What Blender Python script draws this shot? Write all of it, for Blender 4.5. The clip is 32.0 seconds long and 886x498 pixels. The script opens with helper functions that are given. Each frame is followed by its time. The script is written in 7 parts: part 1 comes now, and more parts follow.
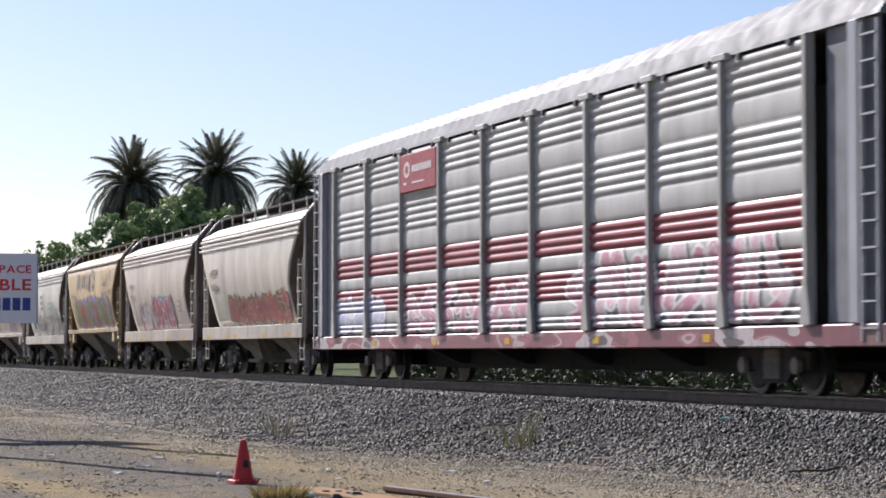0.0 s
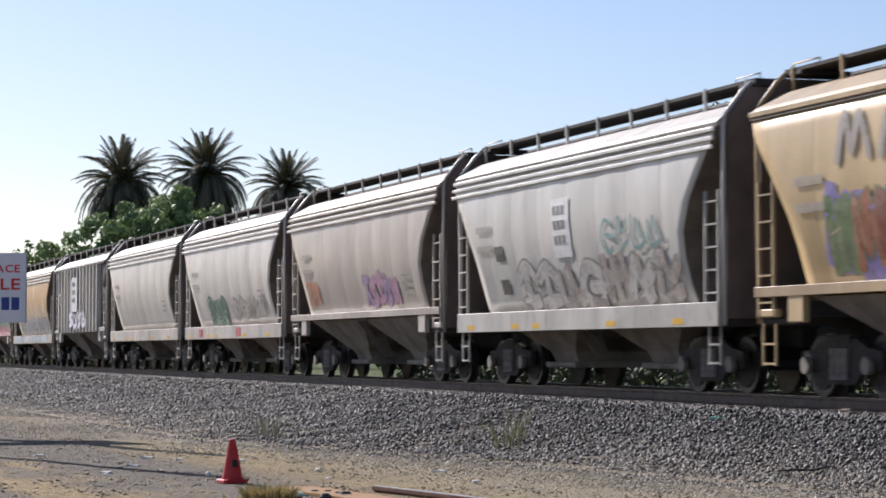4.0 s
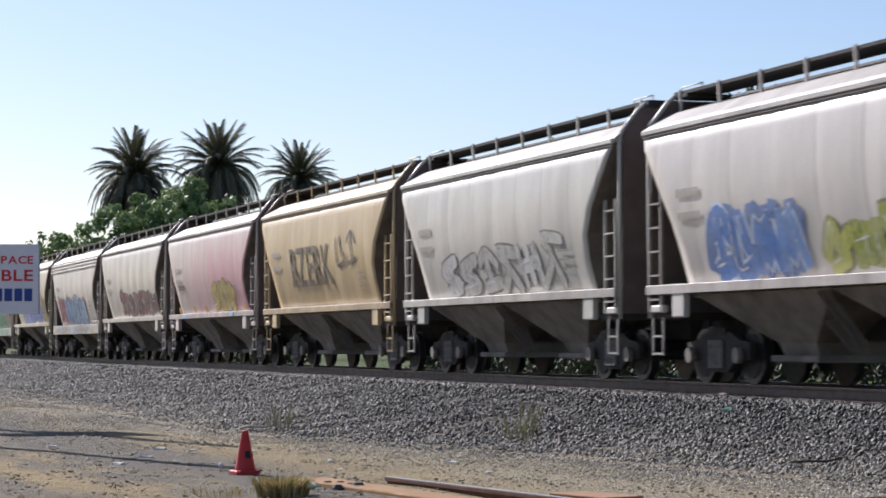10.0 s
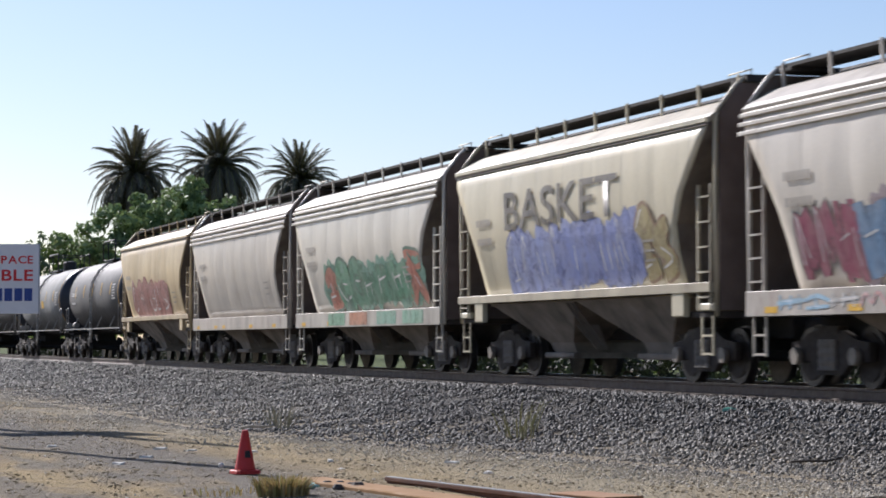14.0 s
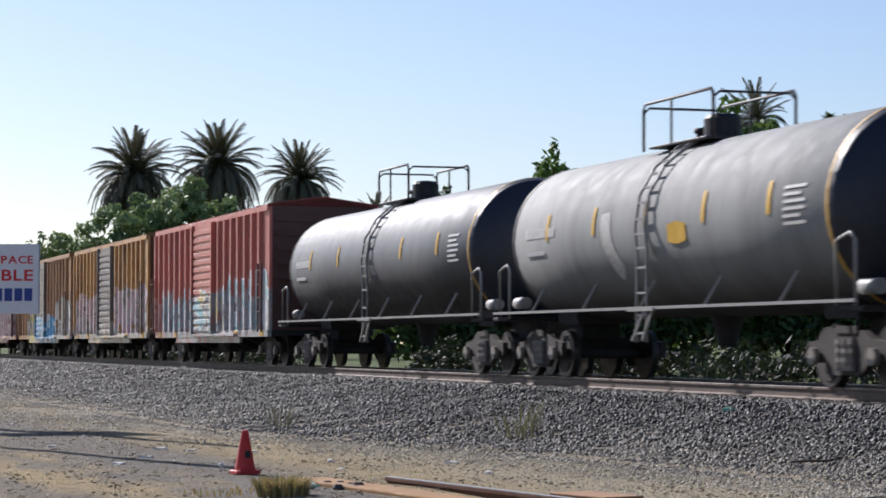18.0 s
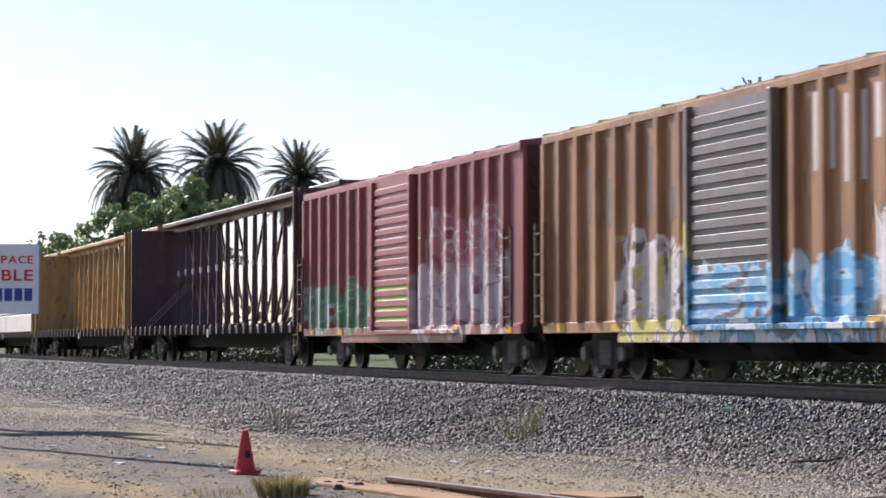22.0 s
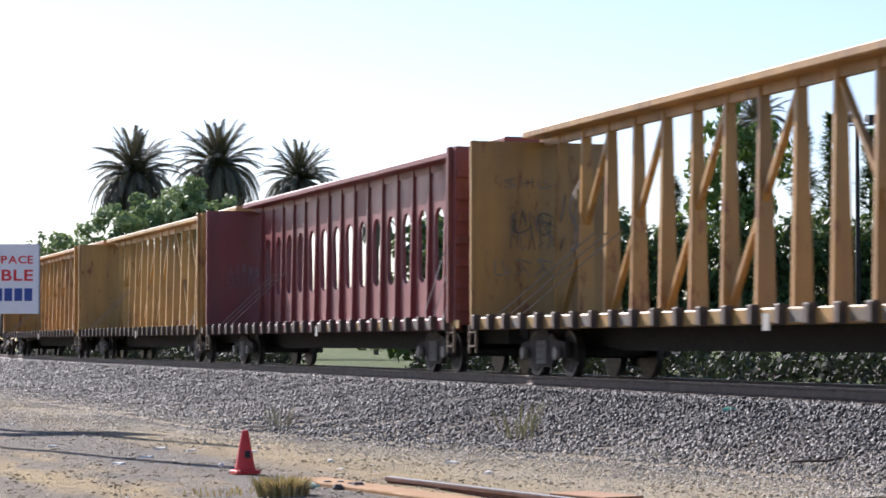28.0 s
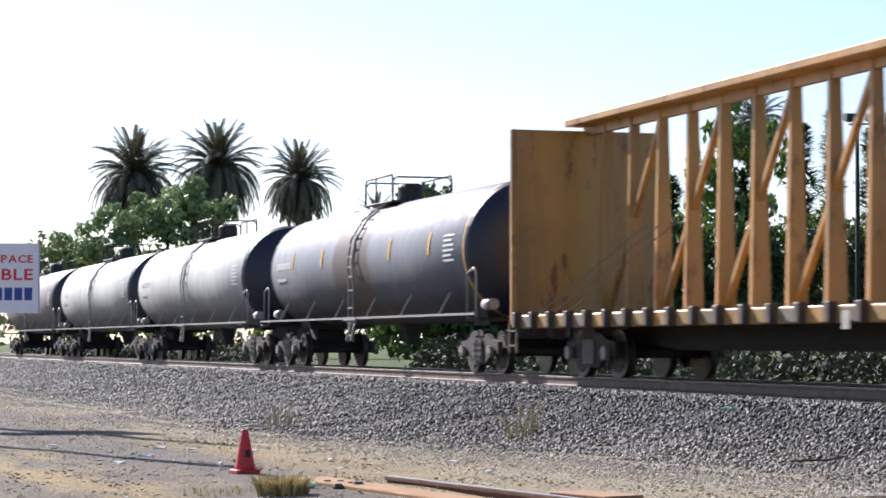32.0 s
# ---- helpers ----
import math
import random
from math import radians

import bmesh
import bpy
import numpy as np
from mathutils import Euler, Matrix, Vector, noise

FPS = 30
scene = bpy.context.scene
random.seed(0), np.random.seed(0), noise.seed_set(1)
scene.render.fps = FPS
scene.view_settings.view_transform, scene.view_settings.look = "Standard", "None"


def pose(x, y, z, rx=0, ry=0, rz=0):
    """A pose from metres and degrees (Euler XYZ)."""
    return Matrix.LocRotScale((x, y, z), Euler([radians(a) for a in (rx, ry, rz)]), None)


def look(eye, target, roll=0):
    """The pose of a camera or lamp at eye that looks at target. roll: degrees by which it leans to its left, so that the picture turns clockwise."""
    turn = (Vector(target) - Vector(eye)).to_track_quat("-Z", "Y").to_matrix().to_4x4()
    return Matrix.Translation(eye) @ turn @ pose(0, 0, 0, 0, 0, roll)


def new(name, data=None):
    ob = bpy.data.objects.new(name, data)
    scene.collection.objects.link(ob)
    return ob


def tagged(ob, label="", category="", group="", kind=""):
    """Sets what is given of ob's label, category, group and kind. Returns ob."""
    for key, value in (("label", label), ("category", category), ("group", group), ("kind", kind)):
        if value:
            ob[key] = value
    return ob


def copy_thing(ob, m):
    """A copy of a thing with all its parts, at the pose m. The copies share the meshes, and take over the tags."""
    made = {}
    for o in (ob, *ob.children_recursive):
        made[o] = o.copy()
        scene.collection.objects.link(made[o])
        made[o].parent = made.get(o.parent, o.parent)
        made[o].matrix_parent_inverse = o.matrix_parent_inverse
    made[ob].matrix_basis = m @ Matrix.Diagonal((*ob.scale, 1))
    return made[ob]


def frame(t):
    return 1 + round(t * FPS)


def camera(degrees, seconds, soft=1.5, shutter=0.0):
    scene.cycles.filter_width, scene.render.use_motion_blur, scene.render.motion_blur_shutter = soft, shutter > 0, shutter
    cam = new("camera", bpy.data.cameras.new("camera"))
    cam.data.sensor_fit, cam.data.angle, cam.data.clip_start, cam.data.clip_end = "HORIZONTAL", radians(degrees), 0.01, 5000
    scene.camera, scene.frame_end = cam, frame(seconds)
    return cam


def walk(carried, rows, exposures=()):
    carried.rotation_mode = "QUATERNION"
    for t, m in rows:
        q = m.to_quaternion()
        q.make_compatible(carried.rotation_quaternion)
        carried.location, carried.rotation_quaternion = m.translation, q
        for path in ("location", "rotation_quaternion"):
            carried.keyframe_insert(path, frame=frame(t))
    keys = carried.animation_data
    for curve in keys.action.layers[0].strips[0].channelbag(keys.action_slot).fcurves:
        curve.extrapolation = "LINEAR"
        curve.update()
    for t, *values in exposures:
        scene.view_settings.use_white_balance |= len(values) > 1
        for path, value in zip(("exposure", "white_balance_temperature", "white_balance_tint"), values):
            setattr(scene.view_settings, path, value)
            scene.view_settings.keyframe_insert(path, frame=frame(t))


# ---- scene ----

# ---------------- camera ----------------
EYE = (0.0, 0.0, 1.45)
FOCAL = 4161.65            # in units of a picture 1568 wide
TURN0, TILT0 = 17.335, 2.291   # degrees from the track's direction, degrees upwards
TRACK_Y, RAIL_Z = 15.49, 0.84
CLIP = 32.0

cam = camera(21.337, CLIP, soft=1.7, shutter=0.22)


def view(dx, dy):
    """The camera's pose, turned by small shares of the picture."""
    turn = radians(TURN0) - math.atan(dx / FOCAL)
    tilt = radians(TILT0) + math.atan(dy / FOCAL)
    way = Vector((-math.cos(turn) * math.cos(tilt), math.sin(turn) * math.cos(tilt), math.sin(tilt)))
    return look(EYE, Vector(EYE) + way * 10)


SWAY = [(0, -3.1, 16.8), (0.5, -6.9, 19.2), (1, -10.7, 21.4), (1.5, -14.6, 19.9), (2, -18.4, 16.5), (2.5, -21.4, 17.4),
        (3, -24.2, 16.3), (3.5, -24.5, 16.1), (4.5, -16, 15.2), (5.5, -4.0, 14.0), (6, -6.1, 16.8), (6.5, 3.6, 15.3),
        (7, 4.0, 15.3), (7.2, 8, 15.6), (7.4, 32, 16.6), (7.5, 33.7, 16.8), (8, 34.4, 16.1), (8.5, 33.7, 15.3),
        (9, 31.6, 10.7), (9.1, 29, 9), (9.3, 6, 3), (9.5, 0, 0.8), (10, 0, 0.4), (10.5, 0, 0), (20, 0, 0), (31.5, 0, 0), (32, 0, -1.3)]
walk(cam, [(t, view(dx, dy)) for t, dx, dy in SWAY],
     exposures=[(0, 0.5, 6020, 22), (3, 0.49, 6020, 22), (8, 0.48, 5930, 20), (16, 0.46, 5900, 20), (18, 0.46, 5890, 20), (20, 0.71, 6150, 27), (21, 0.76, 5960, 24), (22, 0.85, 5960, 24),
                (23, 0.93, 5960, 24), (24, 1.1, 5950, 24), (28, 1.08, 5900, 23), (29, 1.26, 5900, 23), (30, 1.27, 5900, 23), (31, 1.32, 5900, 23), (32, 1.1, 5890, 22)])

# ---------------- light ----------------
SUN_ELEV = 33.0
SUN_AZ = Vector((-math.cos(radians(17)), -math.sin(radians(17)), 0))
world = bpy.data.worlds.new("world")
scene.world = world
world.use_nodes = True
wn = world.node_tree
wn.nodes.clear()
sky = wn.nodes.new("ShaderNodeTexSky")
sky.sky_type, sky.sun_disc = "NISHITA", False
sky.sun_elevation = radians(SUN_ELEV)
sky.sun_rotation = math.atan2(SUN_AZ.x, SUN_AZ.y)
sky.air_density, sky.dust_density, sky.ozone_density = 1.0, 0.5, 2.3
bg = wn.nodes.new("ShaderNodeBackground")
bg.inputs["Strength"].default_value = 0.075
wo = wn.nodes.new("ShaderNodeOutputWorld")
wn.links.new(sky.outputs[0], bg.inputs["Color"])
wn.links.new(bg.outputs[0], wo.inputs["Surface"])
sun = new("sun", bpy.data.lights.new("sun", "SUN"))
sun.data.energy, sun.data.angle, sun.data.color = 5.0, radians(0.53), (1.0, 0.95, 0.82)
sun_way = SUN_AZ * math.cos(radians(SUN_ELEV)) + Vector((0, 0, math.sin(radians(SUN_ELEV))))
sun.matrix_world = look(sun_way * 50, (0, 0, 0))


# ---------------- materials ----------------
def lin(h):
    """Linear colour from a six-digit hex string."""
    out = []
    for i in (0, 2, 4):
        c = int(h[i:i + 2], 16) / 255
        out.append(c / 12.92 if c <= 0.04045 else ((c + 0.055) / 1.055) ** 2.4)
    return (*out, 1.0)


def sunned(h):
    """The paint bleached by years of sun, a little paler and cooler."""
    r, g, b = (int(h[i:i + 2], 16) for i in (0, 2, 4))
    return "%02x%02x%02x" % (int(r + (240 - r) * 0.1), int(g + (236 - g) * 0.11), int(b + (228 - b) * 0.1))


def deepened(h, k):
    """The colour mixed towards brown-black by the share k."""
    return "%02x%02x%02x" % tuple(int(int(h[i:i + 2], 16) * (1 - k) + s * k) for i, s in ((0, 42), (2, 32), (4, 29)))


class Nodes:
    def __init__(self, name):
        self.mat = bpy.data.materials.new(name)
        self.mat.use_nodes = True
        self.t = self.mat.node_tree
        self.bsdf = self.t.nodes["Principled BSDF"]
        self.co = self.t.nodes.new("ShaderNodeTexCoord")

    def n(self, kind, **inputs):
        node = self.t.nodes.new("ShaderNode" + kind)
        for key, v in inputs.items():
            self.set(node, key.replace("_", " "), v)
        return node

    def set(self, node, key, v):
        sock = node.inputs[int(key) if key.isdigit() else key]
        if isinstance(v, bpy.types.NodeSocket):
            self.t.links.new(v, sock)
        else:
            sock.default_value = v

    def coords(self, scale=(1, 1, 1), source="Object"):
        m = self.n("Mapping")
        self.t.links.new(self.co.outputs[source], m.inputs["Vector"])
        m.inputs["Scale"].default_value = scale
        info = self.n("ObjectInfo")
        mul = self.n("VectorMath")
        mul.operation = "SCALE"
        mul.inputs[0].default_value = (13.0, 7.0, 5.0)
        self.t.links.new(info.outputs["Random"], mul.inputs["Scale"])
        self.t.links.new(mul.outputs[0], m.inputs["Location"])
        return m.outputs[0]

    def noise(self, scale, stretch=(1, 1, 1), detail=4, rough=0.55, source="Object"):
        return self.n("TexNoise", Vector=self.coords(stretch, source), Scale=scale, Detail=detail, Roughness=rough).outputs["Fac"]

    def ramp(self, fac, lo, hi, a=0.0, b=1.0):
        r = self.n("MapRange")
        self.set(r, "Value", fac)
        for key, v in (("From Min", lo), ("From Max", hi), ("To Min", a), ("To Max", b)):
            r.inputs[key].default_value = v
        return r.outputs[0]

    def mix(self, fac, a, b, mode="MIX"):
        m = self.n("Mix")
        m.data_type, m.blend_type = "RGBA", mode
        for sock, v in ((m.inputs[0], fac), (m.inputs[6], a), (m.inputs[7], b)):
            if isinstance(v, bpy.types.NodeSocket):
                self.t.links.new(v, sock)
            else:
                sock.default_value = v
        return m.outputs[2]

    def math(self, op, a, b=0.0):
        m = self.n("Math")
        m.operation = op
        self.set(m, "0", a)
        self.set(m, "1", b)
        return m.outputs[0]

    def bump(self, height, strength, distance):
        b = self.n("Bump", Height=height, Strength=strength, Distance=distance)
        self.t.links.new(b.outputs[0], self.bsdf.inputs["Normal"])

    def done(self, color, rough=0.6, metal=0.0, spec=None):
        self.set(self.bsdf, "Base Color", color)
        self.set(self.bsdf, "Roughness", rough)
        self.set(self.bsdf, "Metallic", metal)
        if spec is not None:
            self.set(self.bsdf, "Specular IOR Level", spec)
        return self.mat


MATS = {}


def cached(fn):
    def wrapped(*a, **k):
        key = (fn, a, tuple(sorted(k.items())))
        if key not in MATS:
            MATS[key] = fn(*a, **k)
        return MATS[key]
    return wrapped


@cached
def paint(h, rough=0.42, dirt=0.35, rust=0.0, seam=0.0, grime="4a4238"):
    """Weathered car paint: streaks that run down, blotches, fine grain, a little rust."""
    m = Nodes("paint_" + h)
    streak = m.ramp(m.noise(1.0, (1.5, 1.5, 0.13), 6, 0.62), 0.44, 0.78)
    blotch = m.ramp(m.noise(0.45, (1, 1, 1), 4, 0.6), 0.42, 0.72)
    grain = m.noise(38.0, (1, 1, 1), 2)
    base = m.mix(m.math("MULTIPLY", blotch, 0.55 * dirt), lin(h), lin(grime))
    base = m.mix(m.math("MULTIPLY", streak, dirt), base, lin(grime))
    if rust:
        spots = m.ramp(m.noise(2.4, (1.4, 1.4, 0.5), 6, 0.7), 0.56, 0.66)
        base = m.mix(m.math("MULTIPLY", spots, rust), base, lin("6b3c22"))
    base = m.mix(m.ramp(grain, 0.3, 0.7, 0.0, 0.12), base, lin("2a2622"))
    h1 = m.noise(0.9, (1, 1, 0.6), 2)
    if seam:
        sep = m.n("SeparateXYZ")
        m.t.links.new(m.co.outputs["Object"], sep.inputs[0])
        wave = m.math("ABSOLUTE", m.math("SINE", m.math("MULTIPLY", sep.outputs[0], math.pi / 1.36)))
        crease = m.ramp(wave, 0.0, 0.06, 0.55, 0.0)
        crease = m.math("MULTIPLY", crease, m.ramp(m.noise(0.8, (1, 1, 0.4)), 0.4, 0.6))
        base = m.mix(crease, base, lin("4f463d"))
        wave = m.math("POWER", wave, 0.35)
        h1 = m.math("ADD", h1, m.math("MULTIPLY", wave, seam))
    m.bump(h1, 0.7, 0.05)
    return m.done(base, m.ramp(blotch, 0, 1, rough - 0.12, rough + 0.08))


def sprayed(car, h, zones, rust=0.2, dirt=0.3, grime="3d3029", seed=0.0, wide=1.0):
    """Car paint with bubble graffiti in the car's own space, running on over posts and panels.
    zones: (u0, u1, foot, top, fill, second fill, edge, cloud or None)."""
    m = Nodes("graffiti_paint_" + h)
    m.co.object = car
    streak = m.ramp(m.noise(1.0, (2.6, 2.6, 0.16), 5, 0.6), 0.42, 0.75)
    spots = m.ramp(m.noise(2.4, (1.4, 1.4, 0.5), 6, 0.7), 0.56, 0.66)
    blotch = m.ramp(m.noise(0.7, (1, 1, 0.7), 3), 0.4, 0.7, 0, 0.35 * dirt)
    base = m.mix(m.math("MULTIPLY", streak, dirt), lin(h), lin(grime))
    base = m.mix(blotch, base, lin("8d8070"))
    brown = m.ramp(m.noise(0.8, (1.3, 1, 0.5), 5, 0.68), 0.42, 0.62, 0, min(0.75, rust * 1.3))
    base = m.mix(brown, base, lin("7d4f30"))
    base = m.mix(m.math("MULTIPLY", spots, rust), base, lin("5e3520"))
    sep = m.n("SeparateXYZ")
    m.t.links.new(m.co.outputs["Object"], sep.inputs[0])

    def field(scale, sx, sz, detail, off):
        mp = m.n("Mapping")
        m.t.links.new(m.co.outputs["Object"], mp.inputs["Vector"])
        mp.inputs["Scale"].default_value = (sx, 0.0, sz)
        mp.inputs["Location"].default_value = (off + seed * 3.7, off * 2.0, seed)
        return m.n("TexNoise", Vector=mp.outputs[0], Scale=scale, Detail=detail, Roughness=0.5).outputs["Fac"]
    for i, (u0, u1, foot, top, fill, fill2, edge, cloud) in enumerate(zones):
        wob = m.math("SUBTRACT", field(1.5, 1.0 / wide, 0.3, 2, 5.0 + i), 0.5)
        x = m.math("ADD", sep.outputs[0], m.math("MULTIPLY", wob, 1.2))
        z = m.math("ADD", sep.outputs[2], m.math("MULTIPLY", wob, 1.6))
        zone = m.math("MULTIPLY", m.ramp(x, u0 - 0.03, u0 + 0.03), m.ramp(x, u1 + 0.03, u1 - 0.03))
        zone = m.math("MULTIPLY", zone, m.math("MULTIPLY", m.ramp(z, foot - 0.03, foot + 0.03), m.ramp(z, top + 0.03, top - 0.03)))
        f = field(1.75, 0.72 / wide, 0.8, 2.0, 11.0 + i * 3)
        g = field(2.3, 0.62 / wide, 0.9, 1.4, 21.0 + i * 3)
        body = m.ramp(f, 0.415, 0.425)
        rim = m.ramp(f, 0.35, 0.36)
        tone = m.mix(m.ramp(g, 0.52, 0.54), lin(fill), lin(fill2))
        lines = m.ramp(m.math("ABSOLUTE", m.math("SUBTRACT", g, 0.47)), 0.012, 0.02, 0.8, 0.0)
        tone = m.mix(lines, tone, lin(edge))
        tone = m.mix(body, lin(edge), tone)
        wear = m.ramp(m.noise(5.0, (1, 1, 0.6), 5, 0.7), 0.5, 0.75, 0.92, 0.35)
        if cloud:
            base = m.mix(m.math("MULTIPLY", zone, 0.9), base, lin(cloud))
        base = m.mix(m.math("MULTIPLY", m.math("MULTIPLY", zone, rim), wear), base, tone)
    base = m.mix(m.ramp(m.noise(30.0), 0.3, 0.7, 0.0, 0.14), base, lin("2a2622"))
    m.bump(m.noise(1.2, (1, 1, 0.6), 3), 0.5, 0.03)
    return m.done(base, 0.45)


@cached
def plain(h, rough=0.6, metal=0.0, vary=0.25, scale=6.0, dark="1c1a18"):
    m = Nodes("surface_" + h)
    f = m.ramp(m.noise(scale, (1, 1, 1), 5, 0.6), 0.3, 0.75, 0.0, vary)
    base = m.mix(f, lin(h), lin(dark))
    m.bump(m.noise(scale * 5), 0.25, 0.01)
    return m.done(base, m.ramp(m.noise(scale * 2), 0.3, 0.7, rough - 0.1, rough + 0.1), metal)


@cached
def spray(h, vary=0.3, thin=0.6):
    """Aerosol paint with thin places."""
    m = Nodes("spray_" + h)
    f = m.ramp(m.noise(2.2, (1, 0.3, 1), 4), 0.32, 0.68, 0.0, vary)
    m.done(m.mix(f, lin(h), lin("b3aca0")), 0.55)
    gone = m.math("ADD", m.math("MULTIPLY", m.noise(3.2, (1, 1, 0.5), 5, 0.7), 0.6), m.math("MULTIPLY", m.noise(17.0, (1, 1, 0.7), 3, 0.6), 0.4))
    bare = m.n("BsdfTransparent")
    mixs = m.n("MixShader", Fac=m.ramp(gone, 0.48, 0.66, 0.02, thin))
    m.t.links.new(m.bsdf.outputs[0], mixs.inputs[1])
    m.t.links.new(bare.outputs[0], mixs.inputs[2])
    m.t.links.new(mixs.outputs[0], m.t.nodes["Material Output"].inputs[0])
    return m.mat


@cached
def leafy(h, h2, rough=0.5, thin=0.22, glow="8aa33a"):
    m = Nodes("leaf_" + h)
    geo = m.n("NewGeometry")
    f = m.ramp(geo.outputs["Random Per Island"], 0, 1)
    base = m.mix(f, lin(h), lin(h2))
    m.set(m.bsdf, "Transmission Weight", 0.0)
    trans = m.n("BsdfTranslucent", Color=m.mix(0.5, base, lin(glow)))
    mixs = m.n("MixShader")
    mixs.inputs[0].default_value = thin
    out = m.t.nodes["Material Output"]
    m.done(base, rough, 0, 0.3)
    m.t.links.new(m.bsdf.outputs[0], mixs.inputs[1])
    m.t.links.new(trans.outputs[0], mixs.inputs[2])
    m.t.links.new(mixs.outputs[0], out.inputs[0])
    return m.mat


def make_ground_mat():
    m = Nodes("dirt_and_gravel")
    big = m.noise(0.16, (0.35, 1.6, 1), 4, 0.55)
    mid = m.noise(0.8, (0.5, 1.4, 1), 5, 0.6)
    fine = m.noise(26.0, (1, 1, 1), 5, 0.7)
    sep = m.n("SeparateXYZ")
    m.t.links.new(m.co.outputs["Object"], sep.inputs[0])
    stray = m.math("ADD", m.math("MULTIPLY", m.math("SUBTRACT", big, 0.5), 2.6), m.math("MULTIPLY", m.math("SUBTRACT", mid, 0.5), 2.2))
    across = m.math("ADD", sep.outputs[1], stray)
    track = m.math("MULTIPLY", m.ramp(across, 3.9, 4.7), m.ramp(across, 6.6, 5.7))
    sel = m.math("MAXIMUM", m.math("MULTIPLY", track, 0.9), m.ramp(m.math("ADD", big, m.math("MULTIPLY", m.math("SUBTRACT", mid, 0.5), 0.6)), 0.54, 0.64, 0, 0.7))
    dirt = m.mix(m.ramp(mid, 0.35, 0.7), lin("a18d64"), lin("7c6d50"))
    gravel = m.mix(m.ramp(fine, 0.35, 0.65), lin("7a756c"), lin("4d4a46"))
    base = m.mix(sel, dirt, gravel)
    base = m.mix(m.ramp(fine, 0.5, 0.75, 0, 0.4), base, lin("4c453c"))
    base = m.mix(m.ramp(m.noise(60.0, (1, 1, 1), 2), 0.62, 0.7, 0, 0.6), base, lin("c9c1b2"))
    base = m.mix(m.ramp(m.noise(4.0, (0.7, 1.6, 1), 5, 0.7), 0.5, 0.75, 0, 0.45), base, lin("5d5143"))
    near_bed = m.ramp(m.math("ADD", sep.outputs[1], m.math("MULTIPLY", big, 4.0)), 8.2, 10.4, 0, 0.75)
    base = m.mix(near_bed, base, m.mix(m.ramp(fine, 0.35, 0.65), lin("a09780"), lin("7f7766")))
    grass = m.mix(m.ramp(m.noise(3.0), 0.35, 0.65), lin("3a4722"), lin("58622f"))
    far = m.ramp(m.math("ADD", sep.outputs[1], m.math("MULTIPLY", mid, 3.0)), 21.5, 23.0)
    base = m.mix(far, base, grass)
    rut = m.noise(5.0, (0.6, 1.3, 1), 6, 0.65)
    m.bump(m.math("ADD", m.math("MULTIPLY", rut, 1.2), m.math("MULTIPLY", fine, 0.5)), 1.0, 0.07)
    return m.done(base, 0.95, 0, 0.2)


def make_clod_mat():
    m = Nodes("dirt_clod")
    geo = m.n("NewGeometry")
    base = m.mix(m.ramp(geo.outputs["Random Per Island"], 0, 1), lin("958567"), lin("776e5e"))
    base = m.mix(m.ramp(geo.outputs["Random Per Island"], 0.93, 0.95), base, lin("cfc8bb"))
    return m.done(base, 0.95, 0, 0.2)


def make_stone_mat():
    m = Nodes("ballast_stone")
    geo = m.n("NewGeometry")
    pick = m.math("POWER", geo.outputs["Random Per Island"], 2.2)
    sep = m.n("SeparateXYZ")
    m.t.links.new(m.co.outputs["Object"], sep.inputs[0])
    base = m.mix(pick, lin("1c1c1e"), lin("7f7e7b"))
    # dust from the lot on the foot of the slope and on the older stone far along
    blur = m.math("SUBTRACT", m.noise(0.35, (1, 1, 1), 4, 0.6), 0.5)
    low = m.ramp(m.math("ADD", sep.outputs[2], m.math("MULTIPLY", blur, 0.35)), 0.08, 0.42, 0.85, 0.0)
    old = m.ramp(m.math("ADD", sep.outputs[0], m.math("MULTIPLY", blur, 14.0)), -54.0, -40.0, 0.35, 0.0)
    fresh = m.math("MULTIPLY", m.ramp(sep.outputs[0], -42.0, -39.0), m.ramp(sep.outputs[0], -27.0, -33.0))
    base = m.mix(m.math("MULTIPLY", fresh, 0.4), base, lin("242426"))
    low = m.math("MULTIPLY", low, m.math("SUBTRACT", 1.0, m.math("MULTIPLY", fresh, 0.9)))
    base = m.mix(m.math("MAXIMUM", low, old), base, m.mix(pick, lin("4d4942"), lin("a39c8e")))
    base = m.mix(m.ramp(m.noise(14.0), 0.4, 0.7, 0, 0.3), base, lin("4d4741"))
    return m.done(base, 0.65, 0, 0.35)


def make_gravel_mat():
    m = Nodes("loose_gravel")
    geo = m.n("NewGeometry")
    base = m.mix(geo.outputs["Random Per Island"], lin("8c8373"), lin("cbc2b0"))
    return m.done(base, 0.8, 0, 0.3)


def make_bed_mat():
    """Dark crushed stone that silts up with tan dirt towards its foot."""
    m = Nodes("silted_ballast")
    sep = m.n("SeparateXYZ")
    m.t.links.new(m.co.outputs["Object"], sep.inputs[0])
    fine = m.noise(24.0, (1, 1, 1), 4, 0.7)
    stone = m.mix(m.ramp(fine, 0.35, 0.65), lin("5a5650"), lin("262523"))
    silt = m.mix(m.ramp(fine, 0.35, 0.65), lin("93856a"), lin("6f675a"))
    low = m.math("ADD", sep.outputs[2], m.math("MULTIPLY", m.math("SUBTRACT", m.noise(0.9, (0.6, 1, 1), 5, 0.6), 0.5), 0.22))
    m.bump(fine, 1.0, 0.04)
    return m.done(m.mix(m.ramp(low, 0.02, 0.3, 1.0, 0.0), stone, silt), 0.95, 0, 0.2)


